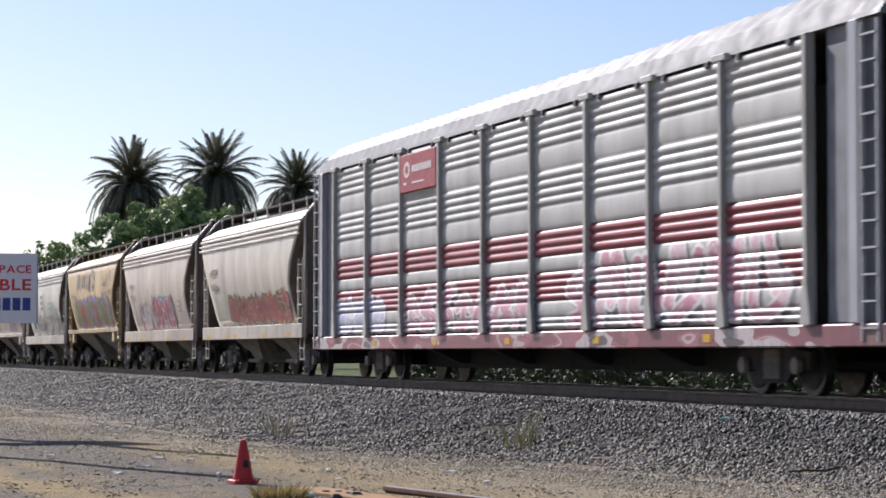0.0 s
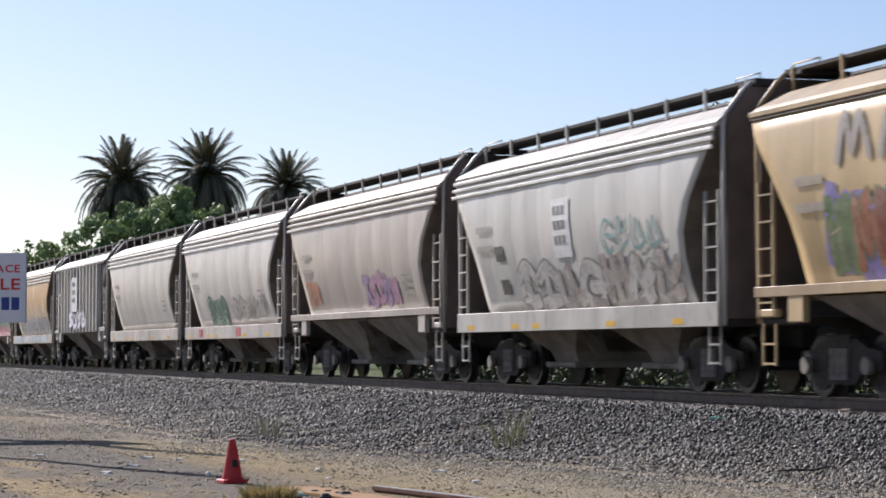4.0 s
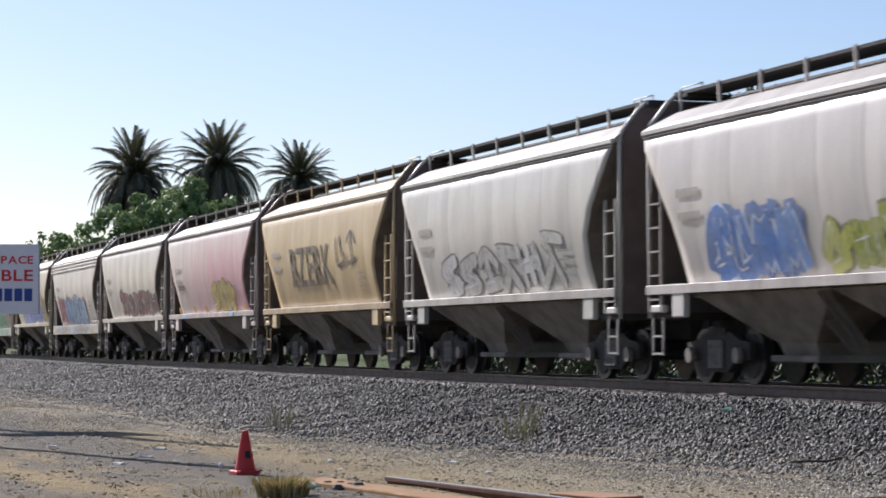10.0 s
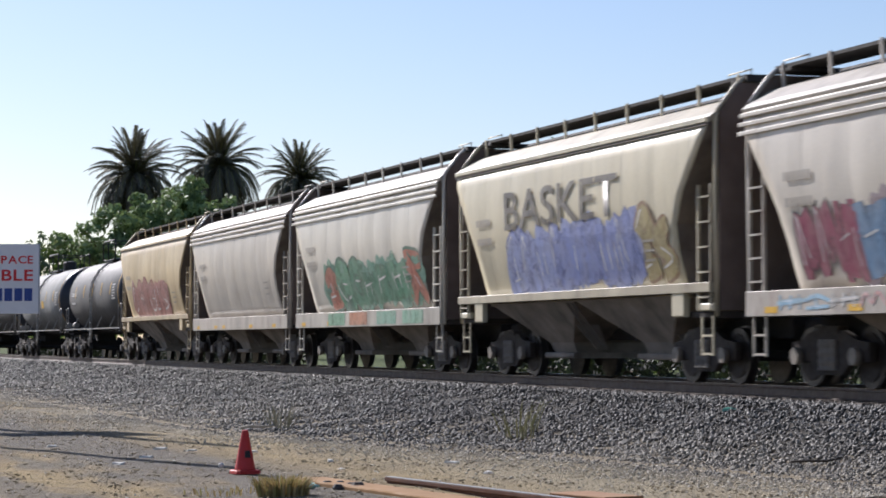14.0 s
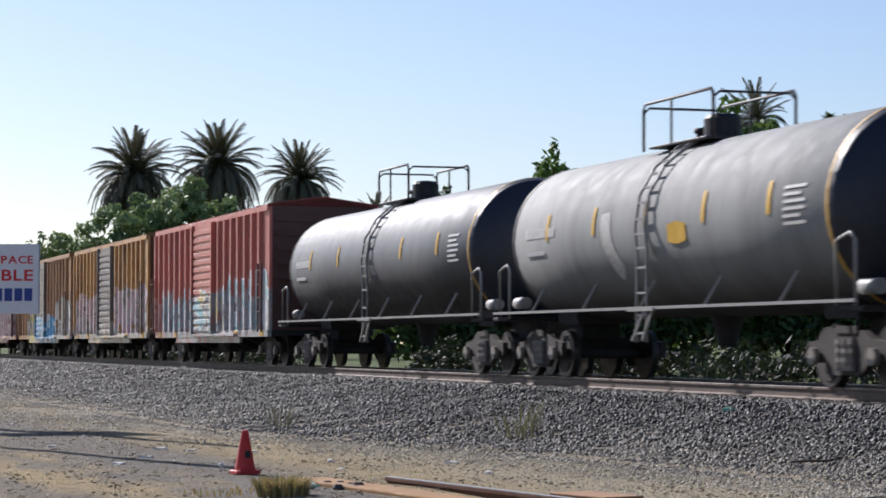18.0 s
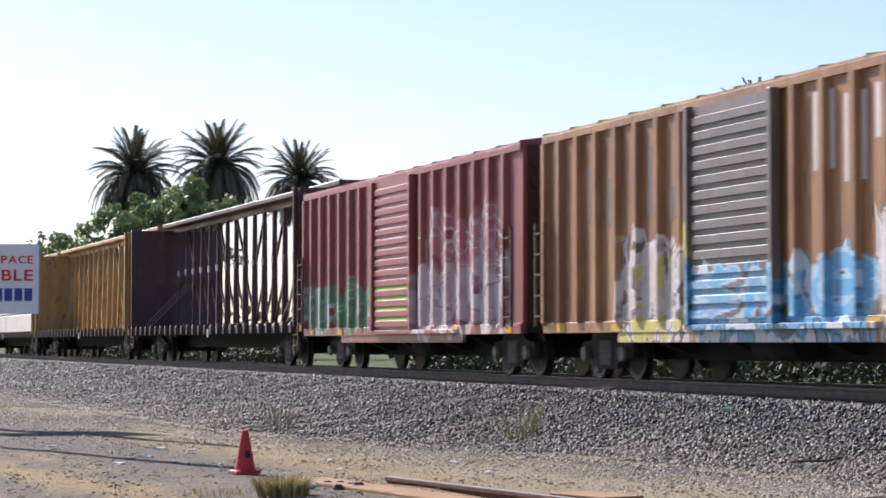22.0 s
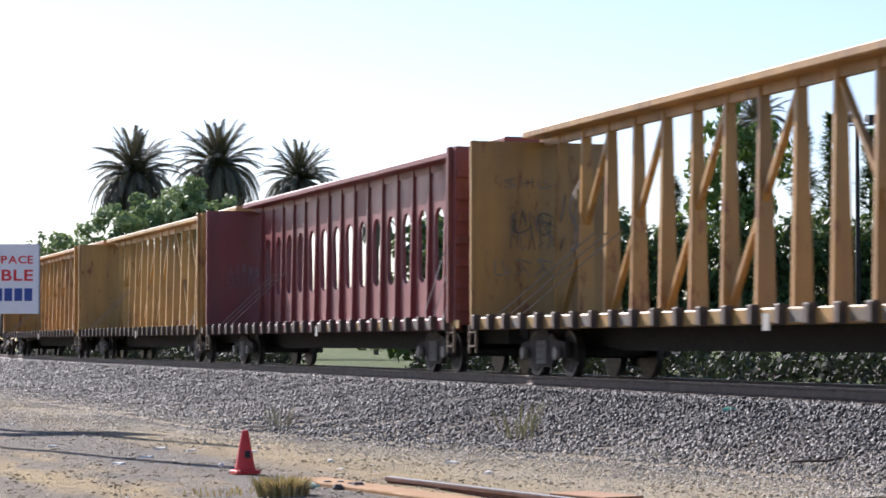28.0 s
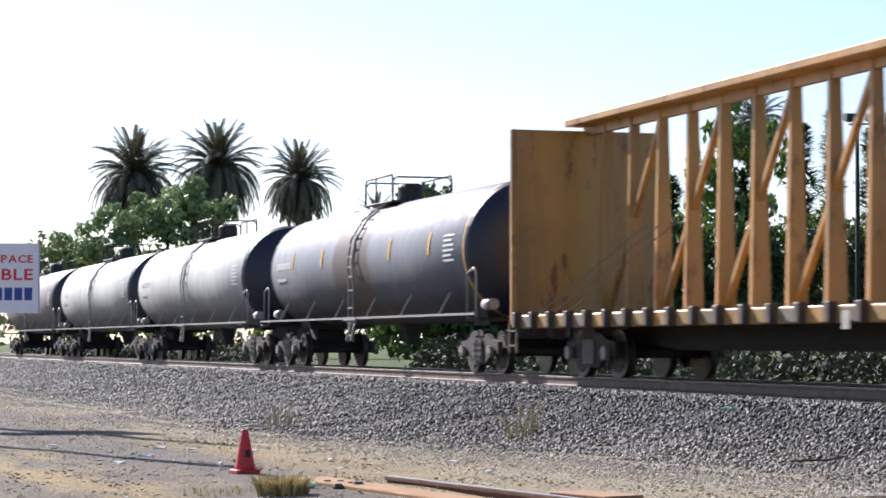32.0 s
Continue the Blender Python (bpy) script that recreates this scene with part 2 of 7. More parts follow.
GRAVEL = make_gravel_mat()
GROUND, STONE, CLOD = make_ground_mat(), make_stone_mat(), make_clod_mat()
BALLAST = make_bed_mat()
BLACK = plain("17161a", 0.6, 0, 0.3)
STEEL_DARK = plain("2a2725", 0.9, 0.0, 0.4)
RUST = plain("6e4630", 0.85, 0.0, 0.5, 5.0, "3a241a")
RAIL_RUST = plain("6b594b", 0.7, 0.0, 0.5, 5.0)
RAIL_TOP = plain("c9c9c8", 0.25, 0.9, 0.15)
WOOD_TIE = plain("4b4038", 0.9, 0.0, 0.6)
TREAD = plain("3a3633", 0.5, 0.4, 0.4)
TRUCK = plain("382f28", 0.8, 0.0, 0.5)
WHITE = paint("d9d6cf", 0.5, 0.2)
YELLOW_DECAL = plain("d6a613", 0.5, 0, 0.2)


# ---------------- mesh building ----------------
class Build:
    """Collects boxes, beams, tubes and lofts into one mesh."""

    def __init__(self):
        self.v, self.f, self.m, self.s = [], [], [], []

    def add(self, verts, faces, mat=0, smooth=False):
        o = len(self.v)
        self.v += [tuple(p) for p in verts]
        self.f += [tuple(i + o for i in f) for f in faces]
        self.m += [mat] * len(faces)
        self.s += [smooth] * len(faces)
        return self

    def hexa(self, p, mat=0):
        return self.add(p, [(3, 2, 1, 0), (4, 5, 6, 7), (0, 1, 5, 4), (1, 2, 6, 5), (2, 3, 7, 6), (3, 0, 4, 7)], mat)

    def box(self, x0, x1, y0, y1, z0, z1, mat=0):
        return self.hexa([(x0, y0, z0), (x1, y0, z0), (x1, y1, z0), (x0, y1, z0), (x0, y0, z1), (x1, y0, z1), (x1, y1, z1), (x0, y1, z1)], mat)

    def cbox(self, x0, x1, y0, y1, z0, z1, c=0.01, mat=0):
        """A box with its long edges cut off."""
        ring = []
        for x in (x0, x1):
            ring.append([(x, y0 + c, z0), (x, y1 - c, z0), (x, y1, z0 + c), (x, y1, z1 - c), (x, y1 - c, z1), (x, y0 + c, z1), (x, y0, z1 - c), (x, y0, z0 + c)])
        return self.loft(ring, mat, True, False)

    def beam(self, a, b, w, h=None, mat=0):
        """A square bar from a to b."""
        h = h or w
        a, b = Vector(a), Vector(b)
        d = (b - a).normalized()
        side = d.cross(Vector((0, 0, 1)))
        if side.length < 1e-4:
            side = Vector((1, 0, 0))
        side.normalize()
        up = side.cross(d)
        q = []
        for p in (a, b):
            q += [p - side * w / 2 - up * h / 2, p + side * w / 2 - up * h / 2, p + side * w / 2 + up * h / 2, p - side * w / 2 + up * h / 2]
        return self.add(q, [(0, 1, 2, 3), (7, 6, 5, 4), (0, 4, 5, 1), (1, 5, 6, 2), (2, 6, 7, 3), (3, 7, 4, 0)], mat)

    def loft(self, rings, mat=0, caps=True, smooth=True, closed=True):
        k = len(rings[0])
        faces = []
        for i in range(len(rings) - 1):
            for j in range(k if closed else k - 1):
                j2 = (j + 1) % k
                faces.append((i * k + j, i * k + j2, (i + 1) * k + j2, (i + 1) * k + j))
        verts = [p for r in rings for p in r]
        if caps:
            o = (len(rings) - 1) * k
            self.add(verts, faces, mat, smooth)
            base = len(self.v) - len(verts)
            self.f += [tuple(base + j for j in reversed(range(k))), tuple(base + o + j for j in range(k))]
            self.m += [mat, mat]
            self.s += [False, False]
            return self
        return self.add(verts, faces, mat, smooth)

    def tube(self, pts, r, n=6, mat=0):
        pts = [Vector(p) for p in pts]
        rings = []
        for i, p in enumerate(pts):
            d = (pts[min(i + 1, len(pts) - 1)] - pts[max(i - 1, 0)]).normalized()
            side = d.cross(Vector((0.13, 0.21, 1)).normalized()).normalized()
            up = side.cross(d)
            rr = r[i] if isinstance(r, (list, tuple)) else r
            rings.append([p + (side * math.cos(a) + up * math.sin(a)) * rr for a in (2 * math.pi * k / n for k in range(n))])
        return self.loft(rings, mat)

    def disc(self, c, r0, r1, y0, y1, n=20, mat=0):
        """A wheel-like ring about the y axis, from y0 to y1."""
        cx, cy, cz = c
        rings = []
        for y, r in ((y0, r0), (y0, r1), (y1, r1), (y1, r0)):
            rings.append([(cx + math.cos(2 * math.pi * k / n) * r, cy + y, cz + math.sin(2 * math.pi * k / n) * r) for k in range(n)])
        return self.loft(rings, mat, True, False)

    def mesh(self, name, mats):
        me = bpy.data.meshes.new(name)
        me.from_pydata(self.v, [], self.f)
        for mt in mats:
            me.materials.append(mt)
        me.polygons.foreach_set("material_index", self.m)
        me.polygons.foreach_set("use_smooth", self.s)
        bm = bmesh.new()
        bm.from_mesh(me)
        bmesh.ops.recalc_face_normals(bm, faces=bm.faces)
        bm.to_mesh(me)
        bm.free()
        me.update()
        return me


def part(name, build, material, parent, label="", m=None, key=None):
    """ONE mesh object under a thing or a part. With a key the mesh is shared between alike parts."""
    mats = list(material) if isinstance(material, (list, tuple)) else [material]
    store = SHARED.get(key) if key else None
    if store is None:
        store = (build() if callable(build) else build).mesh(name, mats)
        if key:
            SHARED[key] = store
    ob = new(name, store)
    ob.parent = parent
    if m is not None:
        ob.matrix_basis = m
    if key:
        for i, mt in enumerate(mats):
            ob.material_slots[i].link = "OBJECT"
            ob.material_slots[i].material = mt
    if label:
        ob["label"] = label
    return ob


SHARED = {}


def thing(name, label, category, group="", m=None, kind=""):
    ob = new(name)
    ob.empty_display_size = 0.3
    if m is not None:
        ob.matrix_basis = m
    return tagged(ob, label, category, group, kind)


def solid(name, build, mats, label="", category="", group="", kind="", m=None):
    mats = list(mats) if isinstance(mats, (list, tuple)) else [mats]
    ob = new(name, build.mesh(name, mats))
    if m is not None:
        ob.matrix_basis = m
    return tagged(ob, label, category, group, kind)

# ---------------- ground and track ----------------
def toe(x):
    """Where the ballast ends towards the lot, along the track."""
    return float(np.interp(x, [-400, -66, -42, -37, -33, -28, -21, 20], [7.6, 7.7, 8.0, 8.1, 9.4, 10.4, 11.4, 11.6]))


def lay_ground():
    b = Build()
    xs = np.concatenate([[-3000, -900, -400], np.arange(-200, 20.1, 1.6), [80, 300, 2500]])
    ys = np.concatenate([[-2500, -300, -40], np.arange(-4, 14.1, 0.6), [20, 24, 40, 90, 300, 1200, 3000]])
    verts = []
    for x in xs:
        for y in ys:
            z = 0.0
            if -200 <= x <= 20 and 0 < y < 14:
                z = 0.05 * (noise.noise((x * 0.25, y * 0.5, 0)) - 0.2) + 0.02 * noise.noise((x, y * 1.5, 3))
            if y >= 20:
                z = 0.15
            verts.append((x, y, z))
    k = len(ys)
    faces = [(i * k + j, (i + 1) * k + j, (i + 1) * k + j + 1, i * k + j + 1) for i in range(len(xs) - 1) for j in range(k - 1)]
    b.add(verts, faces, 0, True)
    solid("ground", b, GROUND, "bare tan dirt and grey gravel lot with dry patches", "ground", kind="structure")


def bed_z(x, y):
    """Height of the ballast surface."""
    t0, crest = toe(x), 13.5
    if y < t0:
        return 0.015 - 0.1 * (t0 - y)
    if y > 20.2:
        return -0.12
    if y < crest:
        k = (y - t0) / (crest - t0)
        return 0.62 * (0.25 * k + 0.75 * k * k) + 0.015
    if y > 17.6:
        return 0.62 * (20.2 - y) / 2.6
    return 0.62


def lay_ballast():
    b = Build()
    xs = np.concatenate([[-1200, -500, -250], np.arange(-200, 20.1, 1.0), [60, 400]])
    rings = []
    for x in xs:
        t0 = toe(x)
        ys = [t0 - 1.3, t0 - 0.5] + [t0 + (13.5 - t0) * k / 9 for k in range(10)] + [14.2, 16.8, 17.6, 20.2]
        ring = []
        for y in ys:
            z = bed_z(x, y)
            if -200 < x < 20 and t0 < y < 13.4:
                z += 0.035 * noise.noise((x * 0.9, y * 0.8, 1.7))
            ring.append((x, y, z))
        rings.append(ring)
    b.loft(rings, 0, False, True, False)
    solid("ballast_bed", b, BALLAST, "raised grey crushed-stone bed under the track", "ballast", kind="structure")


def pebble_mesh(name, x, y, z, size, flat, mat, rng):
    """One mesh of many small angular stones."""
    n = len(x)
    octa = np.array([(1, 0, 0), (-1, 0, 0), (0, 1, 0), (0, -1, 0), (0, 0, 1), (0, 0, -1)], float)
    tri = np.array([(0, 2, 4), (2, 1, 4), (1, 3, 4), (3, 0, 4), (2, 0, 5), (1, 2, 5), (3, 1, 5), (0, 3, 5)])
    v = octa[None] * rng.uniform(0.55, 1.25, (n, 6, 1)) + rng.normal(0, 0.16, (n, 6, 3))
    a = rng.uniform(0, 2 * math.pi, n)
    tilt = rng.uniform(-0.8, 0.8, n) * flat
    ca, sa, ct, st = np.cos(a), np.sin(a), np.cos(tilt), np.sin(tilt)
    vx, vy, vz = v[..., 0], v[..., 1], v[..., 2] * flat
    vy, vz = vy * ct[:, None] - vz * st[:, None], vy * st[:, None] + vz * ct[:, None]
    vx, vy = vx * ca[:, None] - vy * sa[:, None], vx * sa[:, None] + vy * ca[:, None]
    pts = np.stack([vx, vy, vz], -1) * size[:, None, None] + np.stack([x, y, z], -1)[:, None, :]
    faces = (tri[None] + 6 * np.arange(n)[:, None, None]).reshape(-1, 3)
    me = bpy.data.meshes.new(name)
    me.vertices.add(n * 6)
    me.vertices.foreach_set("co", pts.reshape(-1))
    me.loops.add(n * 24)
    me.loops.foreach_set("vertex_index", faces.reshape(-1).astype(np.int32))
    me.polygons.add(n * 8)
    me.polygons.foreach_set("loop_start", np.arange(0, n * 24, 3, dtype=np.int32))
    me.materials.append(mat)
    me.update(calc_edges=True)
    return new(name, me)


def scatter_stones():
    rng = np.random.default_rng(4)
    n = 215000
    x = -20.0 - 125.0 * rng.random(n) ** 1.75
    t0 = np.interp(x, [-400, -66, -42, -37, -33, -28, -21, 20], [7.6, 7.7, 8.0, 8.1, 9.4, 10.4, 11.4, 11.6])
    wave = np.array([0.9 * noise.noise((a * 0.3, 4.2, 0)) for a in x])
    loose = rng.random(n) < 0.4
    foot = t0 - 0.5 + wave
    y = foot + (14.5 - foot) * rng.random(n) ** 0.95
    # stones thin out and get smaller towards the foot, sooner where the bed is silted up far along the track
    fade = np.interp(x, [-120, -42, -36, -20], [2.6, 1.9, 0.8, 1.7])
    share = np.clip((y - foot) / fade, 0, 1)
    y2 = t0 + 1.0 + wave - np.abs(rng.normal(0, 1.35, n))
    y = np.where(loose, y2, y)
    k = np.clip((y - t0) / (13.5 - t0), 0, 1)
    z = np.where(y < t0, 0.0, 0.62 * (0.25 * k + 0.75 * k * k) + 0.015)
    z = z + np.array([0.035 * noise.noise((a * 0.9, c * 0.8, 1.7)) if t < c < 13.4 else 0.0 for a, c, t in zip(x, y, t0)])
    size = (0.013 + 0.024 * rng.random(n) ** 1.7) * (1 + np.abs(x) / 170)
    size = np.where(loose, size * rng.uniform(0.3, 0.7, n), size * (0.5 + 0.5 * share))
    keep = ~loose & (rng.random(n) < 0.25 + 0.75 * share)
    tagged(pebble_mesh("ballast_stones", x[keep], y[keep], (z + size * 0.3)[keep], size[keep], 0.9, STONE, rng), "loose grey crushed stones on the track shoulder", "stones", kind="stuff")
    tagged(pebble_mesh("loose_gravel", x[loose], y[loose], (z + size * 0.1)[loose], size[loose], 0.6, GRAVEL, rng), "small grey gravel along the ballast foot", "gravel", kind="stuff")
    n = 34000
    x = -19.5 - 60.0 * rng.random(n) ** 1.6
    t0 = np.interp(x, [-400, -66, -42, -37, -33, -28, -21, 20], [7.6, 7.7, 8.0, 8.1, 9.4, 10.4, 11.4, 11.6])
    y = 2.0 + (t0 - 1.6) * rng.random(n)
    z = np.array([0.05 * (noise.noise((a * 0.25, c * 0.5, 0)) - 0.2) + 0.02 * noise.noise((a, c * 1.5, 3)) for a, c in zip(x, y)])
    size = 0.006 + 0.03 * rng.random(n) ** 5
    tagged(pebble_mesh("dirt_clods", x, y, z + 0.002, size, 0.4, CLOD, rng), "small tan clods and pebbles on the dirt", "pebbles", kind="stuff")


def rail_profile(y, z):
    """Outline of a rail, foot to head, its top at z."""
    return [(y - 0.07, z - 0.18), (y + 0.07, z - 0.18), (y + 0.07, z - 0.165), (y + 0.012, z - 0.14), (y + 0.012, z - 0.045), (y + 0.036, z - 0.035),
            (y + 0.036, z - 0.006), (y + 0.028, z), (y - 0.028, z), (y - 0.036, z - 0.006), (y - 0.036, z - 0.035), (y - 0.012, z - 0.045),
            (y - 0.012, z - 0.14), (y - 0.07, z - 0.165)]


def lay_track():
    track = thing("railway_track", "rusty steel rails on dark wooden ties in ballast", "track", kind="structure")
    for side in (-1, 1):
        b = Build()
        prof = rail_profile(TRACK_Y + side * 0.753, RAIL_Z)
        b.loft([[(x, y, z) for y, z in prof] for x in (-1200, -300, -100, -40, 0, 60, 400)], 0, True, False)
        b.box(-1200, 400, TRACK_Y + side * 0.753 - 0.026, TRACK_Y + side * 0.753 + 0.026, RAIL_Z + 0.0003, RAIL_Z + 0.002, 1)
        part("rail", b, (RAIL_RUST, RAIL_TOP), track, "rust-brown rail with a polished head")
    tie = Build().cbox(-0.115, 0.115, -1.3, 1.3, -0.16, 0.02, 0.015).mesh("tie", [WOOD_TIE])
    rng = random.Random(2)
    for i in range(230):
        ob = new("tie", tie)
        ob.parent = track
        ob.matrix_basis = pose(-14 - i * 0.54, TRACK_Y + rng.uniform(-0.04, 0.04), RAIL_Z - 0.185, 0, 0, rng.uniform(-1, 1))
    plate = Build().box(-0.1, 0.1, -0.17, 0.17, -0.01, 0.012).mesh("tie_plate", [RAIL_RUST])
    for i in range(110):
        ob = new("tie_plate", plate)
        ob.parent = track
        ob.matrix_basis = pose(-18 - i * 0.54, TRACK_Y - 0.753, RAIL_Z - 0.172)


lay_ground()
lay_ballast()
scatter_stones()
lay_track()


# ---------------- lot: sign, cone, old rails ----------------
def stake_sign():
    """Printed board on two posts; the left part stays out of view."""
    s = thing("roadside_sign", "white printed advertising board with red and blue lettering", "sign", m=pose(-41.1, 5.48, 0, 0, 0, 90 - 14))
    # local x runs to the right of the board as the camera sees it, -y faces it
    w, zb, zt = 2.44, 1.96, 3.17
    part("board", Build().cbox(-w, 0, -0.02, 0.02, zb, zt, 0.004), plain("dcdfe6", 0.45, 0, 0.06), s)
    part("edge_strip", Build().box(-0.012, 0.004, -0.026, 0.024, zb - 0.01, zt + 0.01), plain("9aa0ad", 0.5), s, "grey board edge")
    for px in (-w + 0.25, -1.25):
        part("post", Build().cbox(px - 0.045, px + 0.045, 0.024, 0.114, -0.3, zt - 0.1, 0.006), plain("8a7355", 0.85), s)
    red, blue = plain("cf2a33", 0.5, 0, 0.08), plain("28438f", 0.5, 0, 0.08)

    def words(text, x_right, z, wide, high, mat):
        c = bpy.data.curves.new("letters", "FONT")
        c.body, c.size, c.extrude, c.offset = text, 1.0, 0.004, 0.018
        tmp = new("letters", c)
        me = bpy.data.meshes.new_from_object(tmp.evaluated_get(bpy.context.evaluated_depsgraph_get()))
        bpy.data.objects.remove(tmp)
        x0, x1 = min(v.co.x for v in me.vertices), max(v.co.x for v in me.vertices)
        bpy.data.meshes.remove(me)
        pen = x_right - wide
        for k, ch in enumerate(text):
            if ch == " ":
                pen += 0.32 * wide / (x1 - x0)
                continue
            c = bpy.data.curves.new("letters", "FONT")
            c.body, c.size, c.extrude, c.offset = ch, 1.0, 0.004, 0.018
            tmp = new("letters", c)
            me = bpy.data.meshes.new_from_object(tmp.evaluated_get(bpy.context.evaluated_depsgraph_get()))
            bpy.data.objects.remove(tmp)
            xs, ys = [v.co.x for v in me.vertices], [v.co.y for v in me.vertices]
            k2 = wide / (x1 - x0)
            for v in me.vertices:
                v.co = (pen + (v.co.x - min(xs)) * k2, -0.024 - v.co.z, z + high * (v.co.y - min(ys)) / (max(ys) - min(ys)))
            pen += (max(xs) - min(xs) + 0.085) * k2
            me.materials.clear()
            me.materials.append(mat)
            ob = new("letter", me)
            ob.parent = s
            ob["label"] = "red printed capital letter"

    words("G SPACE", -0.17, 2.83, 0.83, 0.135, red)
    words("ABLE", -0.15, 2.53, 0.78, 0.195, red)
    for i in range(4):
        x1 = -0.12 - i * 0.172
        b = Build().box(x1 - 0.135, x1, -0.026, -0.0215, 2.18, 2.4)
        part("number_bar", b, blue, s, "blue printed bar")
    part("number_bar", Build().box(-0.93, -0.85, -0.026, -0.0215, 2.26, 2.3), blue, s, "blue printed bar")


def place_cone():
    c = thing("traffic_cone", "small faded red-orange traffic cone with a dark smudge", "cone", m=pose(-25.86, 5.75, 0.0, 0, 0, 8))
    orange = plain("c02f2b", 0.6, 0, 0.25, 4.0, "7a1c14")
    b = Build()
    b.loft([[(math.cos(a) * r, math.sin(a) * r, z) for a in (2 * math.pi * k / 24 for k in range(24))]
            for r, z in ((0.12, 0.03), (0.114, 0.05), (0.036, 0.462), (0.034, 0.474), (0.024, 0.478))], 0, True, True)
    part("cone_body", b, orange, c)
    b = Build()
    k, q = 0.03, 0.142
    b.loft([[(x * s, y * s, z) for x, y in ((-q + k, -q), (q - k, -q), (q, -q + k), (q, q - k), (q - k, q), (-q + k, q), (-q, q - k), (-q, -q + k))]
            for s, z in ((1.0, -0.01), (1.0, 0.022), (0.93, 0.034))], 0, True, False)
    part("cone_base", b, orange, c)
    part("smudge", Build().hexa([(0.1, -0.035, 0.17), (0.1, 0.03, 0.17), (0.08, 0.03, 0.17), (0.08, -0.035, 0.17), (0.086, -0.03, 0.25), (0.086, 0.025, 0.25), (0.07, 0.025, 0.25), (0.07, -0.03, 0.25)]), BLACK, c, "dark smudged mark")


def drop_rails():
    o = thing("old_siding_rail", "rusted rail with a worn bright head lying in dirt", "rail", m=pose(-23.27, 6.67, -0.05, 0, 0, 9.2))
    part("rail_body", Build().loft([[(x, y, z + 0.13) for y, z in rail_profile(0, 0)] for x in (0, 4, 14)], 0, True, False), RUST, o)
    part("rail_head", Build().box(0, 14, -0.034, 0.034, 0.1305, 0.136), plain("b9b6b2", 0.45, 0.6, 0.3), o, "worn pale rail head")
    part("joint_bar", Build().cbox(3.6, 4.5, -0.05, -0.02, 0.0, 0.09, 0.008), RUST, o)
    p = Build().cbox(0, 9, -0.2, 0.2, -0.05, 0.04, 0.012)
    solid("rusted_plate", p, plain("97703f", 0.9, 0, 0.5, 2.0, "6a5038"), "long rusted steel plate half sunk in dirt", "plate", m=pose(-24.1, 6.02, 0.0, 0, 0, 8))
    p = Build().cbox(0, 0.85, -0.22, 0.22, 0.06, 0.09, 0.008)
    solid("rusted_plate", p, plain("9a7350", 0.9, 0, 0.4, 2.0, "6a5038"), "small rusted steel plate lying on ballast edge", "plate", m=pose(-20.6, 7.66, -0.02, 0, 0, 15))


